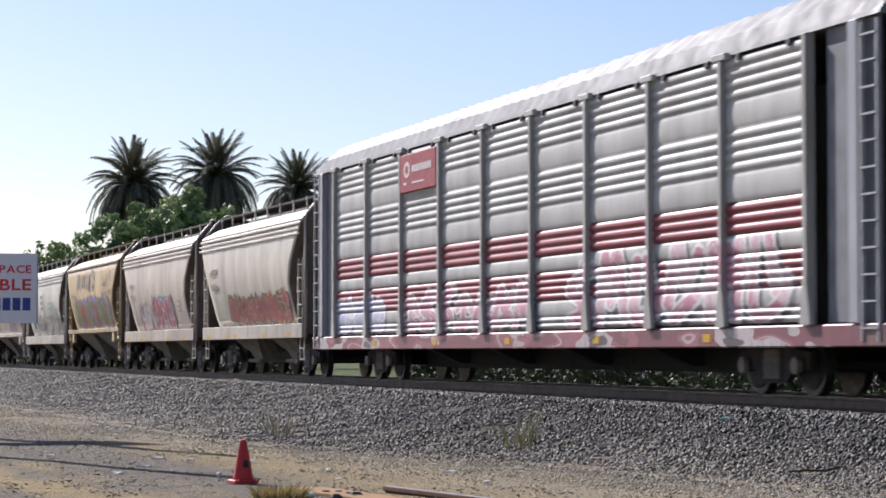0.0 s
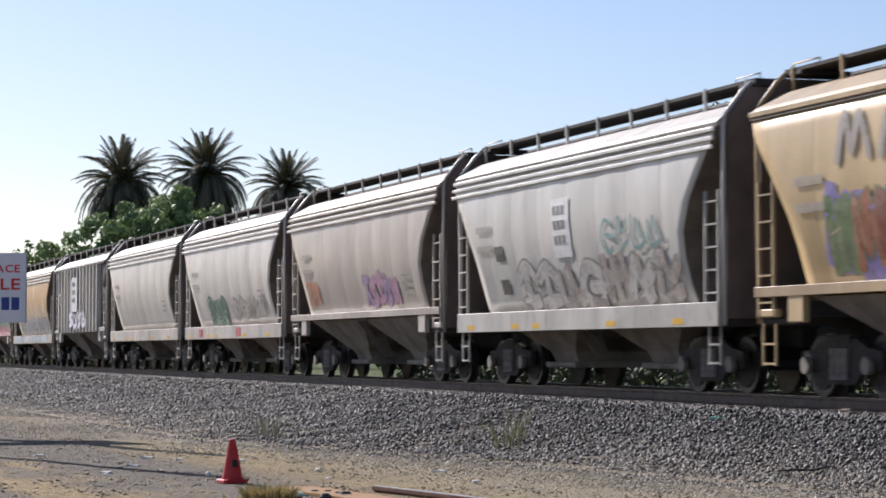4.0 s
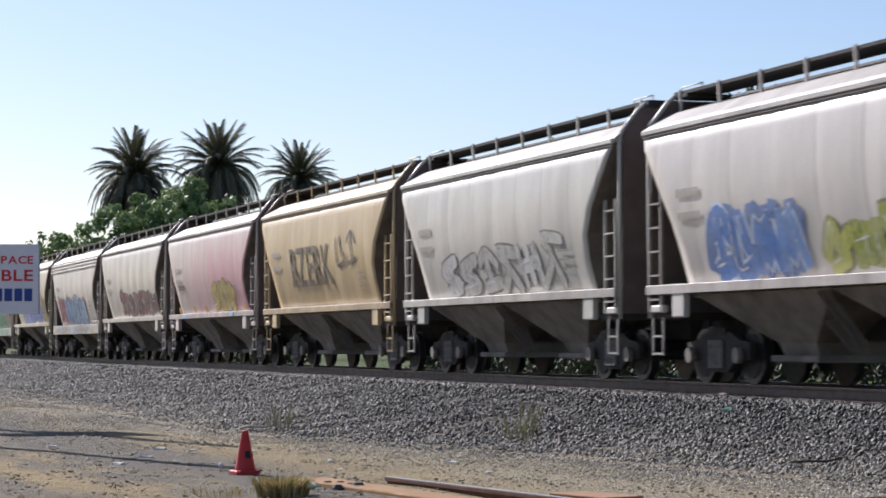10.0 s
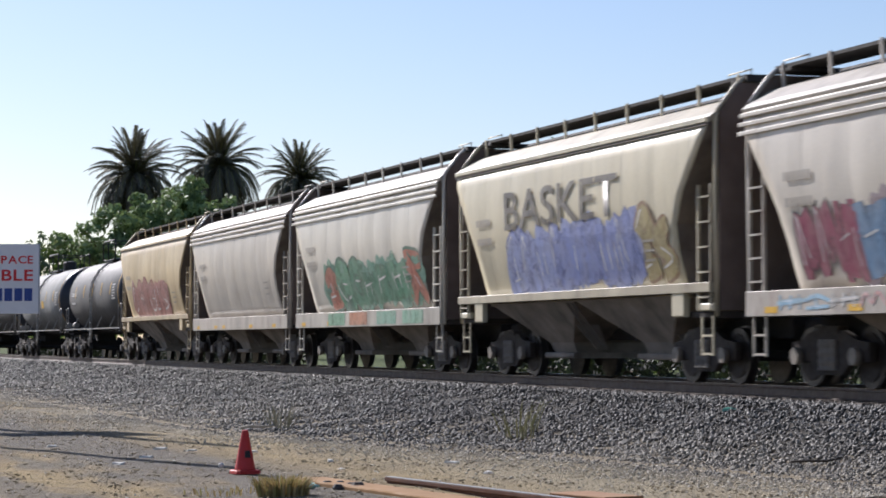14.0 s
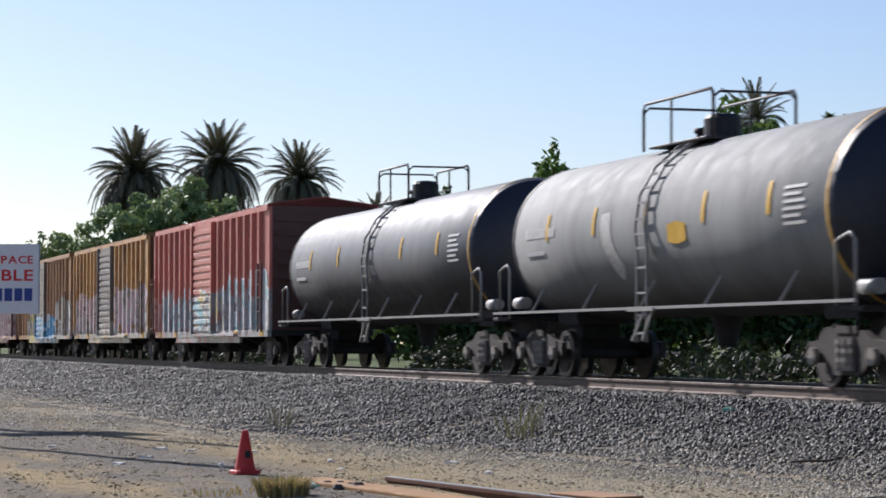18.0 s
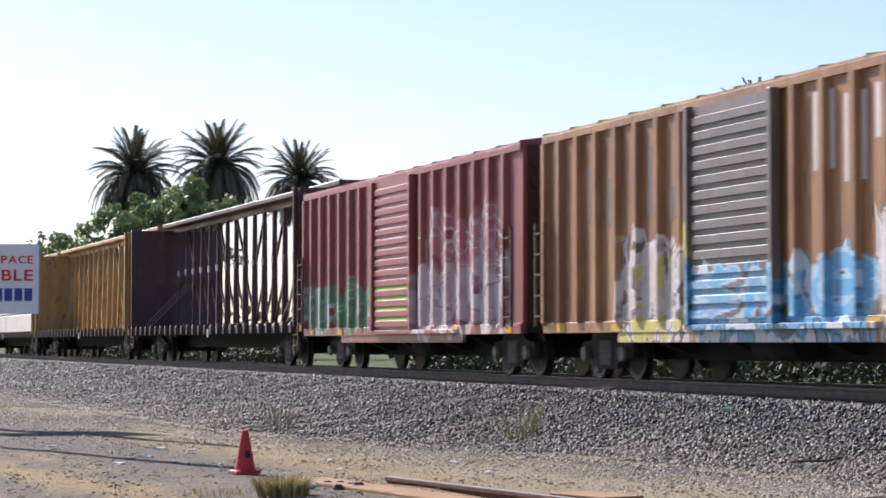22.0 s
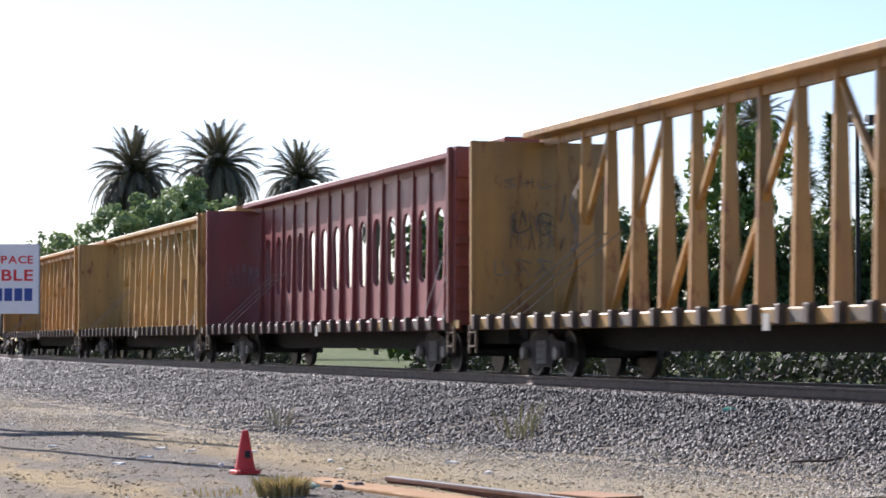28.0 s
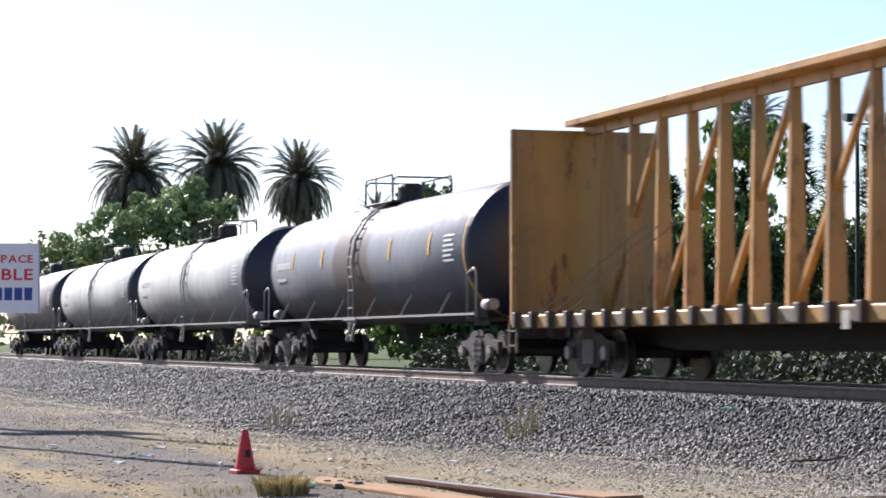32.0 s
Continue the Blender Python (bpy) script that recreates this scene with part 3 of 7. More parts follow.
def drop_litter():
    rng = random.Random(14)
    b = Build().tube([(-0.25, 0.02, 0.02), (-0.05, 0, 0.04), (0.12, 0.03, 0.03), (0.3, -0.02, 0.05)], [0.015, 0.022, 0.02, 0.01], 6)
    solid("stick", b, plain("b3a896", 0.9), "bleached wooden stick lying at the ballast edge", "stick", m=pose(-37.2, 8.45, 0.07, 0, 0, 73))
    b = Build().tube([(-0.3, 0, 0.02), (-0.1, 0.03, 0.03), (0.1, -0.02, 0.03), (0.32, 0.02, 0.08)], [0.012, 0.016, 0.014, 0.006], 6)
    solid("stick", b, plain("3f362e", 0.9), "dark twig lying on the gravel", "stick", m=pose(-23.6, 11.7, 0.12, 0, 0, 65))
    b = Build().hexa([(-0.12, -0.05, 0), (0.1, -0.06, 0.01), (0.13, 0.04, 0.0), (-0.09, 0.05, 0.01), (-0.11, -0.04, 0.04), (0.09, -0.05, 0.05), (0.12, 0.04, 0.03), (-0.08, 0.04, 0.06)])
    solid("plastic_scrap", b, plain("4f9a84", 0.5), "torn green plastic scrap on the ballast", "litter", m=pose(-29.1, 13.15, 0.53, 0, 0, 40))
    for x, y in ((-31.2, 6.2), (-28.0, 7.3), (-29.6, 5.3), (-33.1, 4.6), (-30.6, 6.9), (-24.9, 8.3), (-27.2, 8.6), (-31.9, 5.9), (-26.0, 6.9), (-28.1, 4.7)):
        p = Build().hexa([(-0.09, -0.03, 0), (0.08, -0.04, 0.0), (0.1, 0.03, 0.0), (-0.07, 0.035, 0.0), (-0.08, -0.025, 0.025), (0.07, -0.03, 0.015), (0.09, 0.03, 0.03), (-0.06, 0.03, 0.02)])
        solid("paper_scrap", p, plain("cfcbc2", 0.8, 0, 0.2), "small pale scrap of litter on the dirt", "litter", "litter scraps", m=pose(x, y, 0.0, rng.uniform(-4, 4), 0, rng.uniform(0, 180)))
    b = Build().loft([[(math.cos(a) * r, math.sin(a) * r, z) for a in (2 * math.pi * k / 12 for k in range(12))] for r, z in ((0.01, -0.034), (0.026, -0.024), (0.035, 0), (0.026, 0.024), (0.01, 0.034))], 0, True, True)
    solid("ball", b, plain("d8d6d0", 0.5), "small white ball lying beside the cone", "ball", m=pose(-26.9, 5.7, 0.03))
    g = Nodes("green_bottle_glass")
    bottle = Build().tube([(0, 0, 0), (0.16, 0, 0), (0.2, 0, 0), (0.26, 0, 0)], [0.035, 0.035, 0.015, 0.013], 10)
    solid("bottle", bottle, g.done(g.mix(g.noise(9.0), lin("86b596"), lin("d3e2d8")), 0.2), "crushed pale green bottle lying in dirt", "bottle", m=pose(-23.0, 5.72, 0.03, 0, 0, 20))
    for k in range(7):
        s = rng.uniform(0.04, 0.09)
        r = Build().loft([[(math.cos(a) * s * q * rng.uniform(0.8, 1.2), math.sin(a) * s * q * rng.uniform(0.8, 1.2), z * s) for a in (2 * math.pi * i / 7 for i in range(7))] for q, z in ((0.8, -0.2), (1.0, 0.3), (0.5, 0.8))], 0, True, False)
        solid("rock", r, plain("4d4844", 0.85), "dark broken rock lying in dirt", "rock", "rocks by the plate", m=pose(-22.9 + rng.uniform(-0.4, 0.5), 6.0 + rng.uniform(-0.15, 0.2), 0.0, 0, 0, k * 50))


stake_sign()
place_cone()
drop_rails()
drop_litter()


# ---------------- plants ----------------
def blade_clump(name, x, y, n, h, spread, mats, label, z=0.0, seed=1, kind=""):
    rng = random.Random(seed)
    b = Build()
    for i in range(n):
        a, r = rng.uniform(0, 6.283), spread * math.sqrt(rng.random()) * 0.6
        bx, by = math.cos(a) * r, math.sin(a) * r
        lean = rng.uniform(0.1, 1.0)
        hh, w = h * rng.uniform(0.5, 1.0), rng.uniform(0.005, 0.011)
        d = rng.uniform(0, 6.283)
        dx, dy = math.cos(d), math.sin(d)
        tip = (bx + math.cos(a) * lean * hh, by + math.sin(a) * lean * hh, hh)
        mid = (bx + math.cos(a) * lean * hh * 0.35, by + math.sin(a) * lean * hh * 0.35, hh * 0.62)
        b.add([(bx - dx * w, by - dy * w, -0.02), (bx + dx * w, by + dy * w, -0.02), (mid[0] + dx * w, mid[1] + dy * w, mid[2]), (mid[0] - dx * w, mid[1] - dy * w, mid[2]), tip],
              [(0, 1, 2, 3), (3, 2, 4)], rng.randrange(len(mats)))
    return solid(name, b, mats, label, "grass", m=pose(x, y, z), kind=kind)


DRY = leafy("8a7650", "b9a679", 0.8, 0.2, "b09a64")
DRY_GREEN = leafy("7f7a4a", "a59b63", 0.8, 0.2, "a39a5c")
blade_clump("dry_grass_tuft", -22.1, 5.28, 520, 0.2, 0.4, [DRY, DRY, DRY_GREEN], "tuft of dry yellow-brown grass in dirt", seed=3)
blade_clump("dry_grass_tuft", -22.5, 4.85, 60, 0.06, 0.75, [DRY, DRY_GREEN], "sparse short dry grass in dirt", seed=13, kind="stuff")
blade_clump("weed", -32.0, 11.1, 30, 0.55, 0.5, [leafy("66653f", "84815a", 0.7, 0.1, "8a8450")], "thin yellow-green weed growing from ballast", z=0.2, seed=5)
blade_clump("weed", -31.0, 10.8, 18, 0.36, 0.4, [leafy("66653f", "84815a", 0.7, 0.1, "8a8450")], "thin yellow-green weed growing from ballast", z=0.15, seed=6)
blade_clump("dead_weed", -37.6, 8.95, 60, 0.5, 0.35, [leafy("8b8475", "a79f8f", 0.9, 0.05)], "dead grey weed growing from ballast", z=0.05, seed=7, kind="stuff")


def leaf_cloud(rng, blobs, count, size, squash=0.8, clumps=9):
    """Leaf quads over the shells of many small clumps that sit round each blob, with gaps between them."""
    b = Build()
    small = []
    for cx, cy, cz, rx, rz in blobs:
        small.append((cx, cy, cz, rx * 0.72, rz * 0.72))
        for i in range(clumps):
            d = Vector((rng.gauss(0, 1), rng.gauss(0, 1), rng.gauss(0.15, 0.8))).normalized()
            q = rng.uniform(0.28, 0.46)
            small.append((cx + d.x * rx * 0.92, cy + d.y * rx * 0.92, cz + d.z * rz * 0.92, rx * q, rz * q))
    blobs = small
    weights = [r[3] * r[4] for r in blobs]
    for i in range(count):
        cx, cy, cz, rx, rz = rng.choices(blobs, weights)[0]
        d = Vector((rng.gauss(0, 1), rng.gauss(0, 1), rng.gauss(0, 1))).normalized()
        lump = 0.72 + 0.5 * noise.noise((d.x * 2.1 + cx, d.y * 2.1 + cy, d.z * 2.1 + cz))
        k = lump * (1 - 0.45 * rng.random() ** 2)
        c = Vector((cx + d.x * rx * k, cy + d.y * rx * k, cz + d.z * rz * k))
        n = (d + Vector((rng.gauss(0, 0.7), rng.gauss(0, 0.7), rng.gauss(0.3, 0.7)))).normalized()
        s = n.cross(Vector((rng.gauss(0, 1), rng.gauss(0, 1), rng.gauss(0, 1)))).normalized()
        u = n.cross(s)
        q = size * rng.uniform(0.6, 1.4)
        b.add([c - s * q * 0.5, c + u * q * 0.32 * squash, c + s * q * 0.6, c - u * q * 0.32 * squash], [(0, 1, 2, 3)])
    return b


def broadleaf(name, x, y, blobs, count, size, leaf, label, seed, trunk_r=0.3, category="tree"):
    rng = random.Random(seed)
    t = thing(name, label, category, m=pose(x, y, 0.1))
    top = max(b[2] for b in blobs)
    low = min(b[2] - b[4] for b in blobs)
    fork = max(0.6, low * 0.8)
    b = Build()
    b.tube([(0, 0, -0.3), (0.05, 0.02, fork * 0.5), (0, 0.05, fork)], [trunk_r * 1.3, trunk_r, trunk_r * 0.85], 8)
    for cx, cy, cz, rx, rz in blobs:
        b.tube([(0, 0.05, fork * 0.95), (cx * 0.5, cy * 0.5, fork + (cz - fork) * 0.55), (cx, cy, cz + rz * 0.3)], [trunk_r * 0.6, trunk_r * 0.38, trunk_r * 0.12], 6)
    part("trunk", b, plain("5a4a3a", 0.9), t)
    part("crown", leaf_cloud(rng, blobs, count, size), leaf, t)
    return t


def conifer(x, y, h, r, seed, label="tall dark green conifer behind the railway"):
    rng = random.Random(seed)
    t = thing("conifer_tree", label, "tree", m=pose(x, y, 0.1))
    part("trunk", Build().tube([(0, 0, -0.3), (0, 0, h * 0.5), (0, 0, h * 0.98)], [0.22, 0.14, 0.03], 7), plain("4a3b2e", 0.9), t)
    b = Build()
    for i in range(int(1500 * r)):
        k = rng.random() ** 0.8
        z = h * (0.06 + 0.93 * k)
        rr = r * (1 - k) ** 0.75 * (0.75 + 0.35 * math.sin(z * 3.1 + seed)) + 0.08
        a = rng.uniform(0, 6.283)
        c = Vector((math.cos(a) * rr * rng.uniform(0.5, 1), math.sin(a) * rr * rng.uniform(0.5, 1), z))
        out = Vector((math.cos(a), math.sin(a), rng.uniform(-0.4, 0.5))).normalized()
        s = out.cross(Vector((0, 0, 1))).normalized()
        q = rng.uniform(0.25, 0.6)
        b.add([c - out * q * 0.3, c + s * q * 0.18, c + out * q * 0.8, c - s * q * 0.18], [(0, 1, 2, 3)])
    part("crown", b, leafy("22351f", "3d5a2c", 0.6), t)


def frond_mesh(length, droop, seed):
    """An arching palm leaf with two rows of narrow leaflets."""
    rng = random.Random(seed)
    b = Build()
    pts = []
    for i in range(13):
        s = i / 12
        a = droop * s * s * 1.15
        pts.append(Vector((length * s * (1 - 0.12 * droop * s), 0, length * (0.22 * s - 0.5 * a * s))))
    b.tube(pts, [0.07 * (1 - 0.85 * i / 12) + 0.008 for i in range(13)], 4, 0)
    for i in range(72):
        s = 0.1 + 0.9 * i / 72
        k = min(11, int(s * 12))
        p = pts[k].lerp(pts[k + 1], s * 12 - k)
        d = (pts[k + 1] - pts[k]).normalized()
        ll = length * 0.15 * math.sin(math.pi * (0.14 + 0.8 * s)) ** 0.7 + 0.06
        for side in (-1, 1):
            way = (d * 0.9 + Vector((0, side * 0.7, 0.1 - 0.4 * rng.random()))).normalized()
            tip = p + way * ll + Vector((0, 0, -0.2 * ll))
            w = d * 0.04
            b.add([p - w * 0.4, p + w, p + way * ll * 0.5 + w * 0.6, tip, p + way * ll * 0.5 - w * 0.6], [(0, 1, 2, 4), (4, 2, 3)], 1)
    return b.mesh("frond", [plain("6b6a3c", 0.6), leafy("4b4d44", "716c5c", 0.6, 0.1, "6f6a48")])


FRONDS = [frond_mesh(4.3, d, i) for i, d in enumerate((0.25, 0.6, 1.05, 1.5, 1.9))]


def palm(x, y, z_crown, scale, seed, count=150):
    rng = random.Random(seed)
    t = thing("date_palm", "tall thick-trunked date palm with a full drooping crown", "palm tree", "palms behind the railway", pose(x, y, 0.1))
    b = Build()
    rings = []
    for i in range(15):
        s = i / 14
        r = (0.4 if i % 2 else 0.36) * scale * (1.15 if s > 0.9 else 1.0)
        rings.append([(math.cos(a) * r, math.sin(a) * r, s * z_crown - 0.3 * (i == 0)) for a in (2 * math.pi * k / 10 for k in range(10))])
    b.loft(rings, 0, True, False)
    part("trunk", b, plain("5b4c3c", 0.9, 0, 0.5, 2.0), t, "scarred grey-brown trunk")
    for i in range(count):
        s = i / (count - 1)
        el = 86 - 160 * s ** 0.72 + rng.uniform(-7, 7)
        bend = 0.7 + 2.0 * s / 0.5 if s < 0.5 else 2.7 - 2.2 * (s - 0.5) / 0.35
        me = FRONDS[min(4, max(0, int(bend + rng.uniform(-0.4, 0.4))))]
        ob = new("frond", me)
        ob.parent = t
        q = scale * rng.uniform(0.84, 1.06) * (0.9 + 0.16 * min(1, s * 2.2))
        ob.matrix_basis = Matrix.Translation((0, 0, z_crown)) @ pose(0, 0, 0, 0, 0, i * 137.5 + rng.uniform(-10, 10)) @ pose(0, 0, 0, 0, -el + 12, 0) @ Matrix.Scale(q, 4)


palm(-198.7, 34.5, 15.7, 1.12, 1)
palm(-196.6, 41.3, 16.4, 1.12, 2)
palm(-199.4, 49.1, 15.6, 0.96, 3)
palm(-250.4, 70.4, 15.3, 0.8, 4, 60)
palm(-137.2, 63.8, 15.6, 0.72, 5, 70)
LEAF_A = leafy("5f744a", "93a874", 0.6, 0.22, "8a9a5c")
LEAF_B = leafy("33462f", "58703f", 0.5, 0.16)
LEAF_C = leafy("465f2e", "6f8a45", 0.55, 0.2, "8aa04a")
broadleaf("broadleaf_tree", -133.6, 24.9, [(0.4, 0.3, 8.9, 2.5, 2.0), (-0.5, -1.9, 7.8, 2.1, 1.5), (0.2, 2.3, 8.7, 1.9, 1.7), (0, -4.2, 6.7, 2.0, 1.5), (0, 0, 5.6, 4.4, 2.2)], 13000, 0.34, LEAF_A, "dense mid-green broadleaf tree beyond the railway", 11)
broadleaf("broadleaf_tree", -150.0, 22.8, [(0, 0, 6.5, 2.6, 1.6), (0, 2.4, 5.2, 2.4, 1.8), (0, -2.0, 4.6, 2.2, 1.4)], 2600, 0.42, LEAF_B, "dark green broadleaf tree beyond the railway", 12)
broadleaf("broadleaf_tree", -190.9, 25.5, [(0, 0, 8.4, 1.1, 1.9), (0, -0.8, 6.8, 1.3, 1.8)], 700, 0.4, leafy("5a6b52", "7a8a6a"), "thin grey-green tree far beyond the railway", 13)
broadleaf("broadleaf_tree", -175.0, 26.0, [(0, 0, 7.0, 1.8, 1.7), (0, 2.2, 6.6, 1.9, 1.7), (0, 4.2, 6.8, 1.9, 1.8)], 2400, 0.42, LEAF_B, "dark green broadleaf tree beyond the railway", 14)
broadleaf("broadleaf_tree", -103.5, 37.7, [(0, 0, 9.2, 0.75, 1.9), (0, 0.2, 6.8, 1.3, 2.0), (0, -1, 4.5, 1.8, 2)], 2000, 0.36, LEAF_C, "slim bright green tree beyond the railway", 15)
broadleaf("broadleaf_tree", -96.5, 43.7, [(0, 0, 10.6, 1.2, 1.5), (0, 1.2, 9.8, 1.5, 1.8), (0, -1.0, 9.0, 1.0, 1.5), (0, 0.4, 7.0, 2.2, 2.4), (0, 0, 4.2, 2.6, 2.4)], 4200, 0.4, LEAF_C, "tall bright green broadleaf tree beyond the railway", 16)
broadleaf("broadleaf_tree", -112.0, 34.6, [(0, 0, 8.3, 0.9, 1.0), (0, 0.5, 6.2, 1.8, 1.7), (0, 0, 3.5, 2.5, 2.0)], 2200, 0.38, LEAF_B, "dark green broadleaf tree beyond the railway", 17)
rng = random.Random(8)
for i in range(16):
    y = 27.6 + i * 1.22
    h = 0.86 if i > 2 else 0.7
    broadleaf("broadleaf_tree", -91 + (y - 27.6) * 0.3 + rng.uniform(-1.6, 1.6), y, [(0, 0, (5.9 + rng.uniform(-0.6, 0.7)) * h, 1.5, 1.6), (0.5, 0.8, 4.3 * h, 1.8, 1.8), (-0.4, -0.7, 2.5 * h, 2.0, 2.0)],
              3000, 0.34, LEAF_B, "dark green dense tree in a row beyond the railway", 30 + i, 0.2)
for i, (x, y, h, r) in enumerate([(-99.6, 50.1, 12.2, 1.5), (-93, 45.5, 11.0, 1.7), (-90, 47.2, 10.6, 1.6), (-86, 46, 10.8, 1.8), (-82, 46.5, 11.0, 1.8), (-95, 43.5, 9.0, 1.6), (-104, 44, 9.4, 1.6), (-78, 46.5, 10.4, 1.8)]):
    conifer(x, y, h, r, i)
HEDGE = leafy("0e120c", "1b2217", 0.7, 0.08, "5f6f45")
DIM = leafy("12170f", "272e20", 0.7, 0.08, "5f6f45")
SAGE = leafy("20281b", "414a37", 0.7, 0.08, "6f7f55")
for i in range(46):
    x = -172 + i * 2.9
    if -92 < x < -78:
        continue
    near = x > -78
    broadleaf("bush", x + rng.uniform(-0.6, 0.6), (24.0 if near else 22.2) + rng.uniform(-0.5, 0.9), [(0, 0, 0.75, 1.25, 0.75), (1.0, 0.2, 0.55, 0.9, 0.6), (-0.9, 0, 0.6, 1.0, 0.6)], 620, 0.18,
              (HEDGE, DIM, HEDGE)[i % 3] if not near else (HEDGE, SAGE, DIM, HEDGE)[i % 4], "low dense green bush beside the railway", 50 + i, 0.06, "bush")

# distant town greenery, far behind everything
b = Build()
rngf = random.Random(5)
for i in range(150):
    x, y = -420 + rngf.uniform(-40, 40), 20 + i * 3.2
    b2 = leaf_cloud(rngf, [(x, y, 4.0, 5, rngf.uniform(3.0, 5.5))], 70, 1.6)
    b.add(b2.v, b2.f)
solid("far_woods", b, LEAF_B, "line of far dark green trees", "trees", kind="stuff")


def flood_light():
    t = thing("floodlight_pole", "dark steel floodlight pole with two lamp heads", "floodlight", m=pose(-81.2, 42.0, 0.1))
    part("pole", Build().tube([(0, 0, -0.3), (0, 0, 9.9)], [0.11, 0.07], 8), STEEL_DARK, t)
    part("cross_arm", Build().beam((0, -0.35, 9.7), (0, 0.7, 9.75), 0.07), STEEL_DARK, t)
    for y in (-0.3, 0.65):
        part("lamp_head", Build().hexa([(-0.2, y - 0.25, 9.9), (0.3, y - 0.28, 9.75), (0.3, y + 0.28, 9.75), (-0.2, y + 0.25, 9.9), (-0.15, y - 0.22, 10.15), (0.3, y - 0.28, 10.1), (0.3, y + 0.28, 10.1), (-0.15, y + 0.22, 10.15)]), BLACK, t)


flood_light()


def yard_pole(x, y, h, r):
    t = thing("utility_pole", "plain wooden utility pole standing in the lot", "pole", m=pose(x, y, 0))
    part("shaft", Build().tube([(0, 0, -0.4), (0, 0, h)], [r * 1.2, r * 0.8], 10), plain("6a5644", 0.9), t)
    part("cap", Build().disc((0, 0, h), 0.01, r * 0.8, -r * 0.5, r * 0.5, 10), STEEL_DARK, t)


# ---------------- graffiti ----------------
def smooth_path(pts, n):
    out = []
    for i in range(len(pts) - 1):
        p0, p1, p2, p3 = pts[max(i - 1, 0)], pts[i], pts[i + 1], pts[min(i + 2, len(pts) - 1)]
        for k in range(n):
            s = k / n
            out.append(tuple(0.5 * (2 * p1[c] + (p2[c] - p0[c]) * s + (2 * p0[c] - 5 * p1[c] + 4 * p2[c] - p3[c]) * s * s + (3 * p1[c] - p0[c] - 3 * p2[c] + p3[c]) * s ** 3) for c in (0, 1)))
    out.append(tuple(pts[-1]))
    return out


def ribbon(b, surf, pts, w, off, mat):
    """A painted stroke of width w along pts on the surface surf(u, v, off)."""
    left, right = [], []
    for i, p in enumerate(pts):
        q0, q1 = pts[max(i - 1, 0)], pts[min(i + 1, len(pts) - 1)]
        dx, dy = q1[0] - q0[0], q1[1] - q0[1]
        k = math.hypot(dx, dy) or 1
        ww = w * (0.75 if i in (0, len(pts) - 1) else 1.0) / 2
        left.append(surf(p[0] - dy / k * ww, p[1] + dx / k * ww, off))
        right.append(surf(p[0] + dy / k * ww, p[1] - dx / k * ww, off))
    n = len(pts)
    b.add(left + right, [(i, n + i, n + i + 1, i + 1) for i in range(n - 1)], mat)


SHAPES = [[[(0.05, 0.05), (0.22, 0.95), (0.45, 0.3), (0.62, 1), (0.95, 0.1)]],
          [[(0, 0.2), (0.3, 1), (0.5, 0.5), (0.95, 0.85)], [(0.15, 0), (0.85, 0.3)]],
          [[(0.1, 0.95), (0.15, 0.1), (0.85, 0.2), (0.95, 0.5)], [(0.45, 1), (0.7, 0.35)]],
          [[(0.9, 0.15), (0.4, 0), (0.05, 0.45), (0.4, 0.98), (0.95, 0.75)], [(0.35, 0.5), (1, 0.45)]],
          [[(0, 0), (0.5, 0.6), (0.15, 1), (1, 0.92)], [(0.5, 0.6), (0.9, 0)]],
          [[(0.15, 0), (0.1, 1)], [(0.48, 0.05), (0.52, 0.95)], [(0.88, 0), (0.82, 1)], [(0, 0.45), (1, 0.62)]],
          [[(0.08, 0.08), (0.92, 0.28), (0.08, 0.62), (0.95, 0.95)], [(0.5, 0), (0.6, 1)]],
          [[(0.5, 0), (0.45, 0.98)], [(0.05, 0.68), (0.5, 1), (0.98, 0.6)], [(0.1, 0.1), (0.95, 0.22)]]]


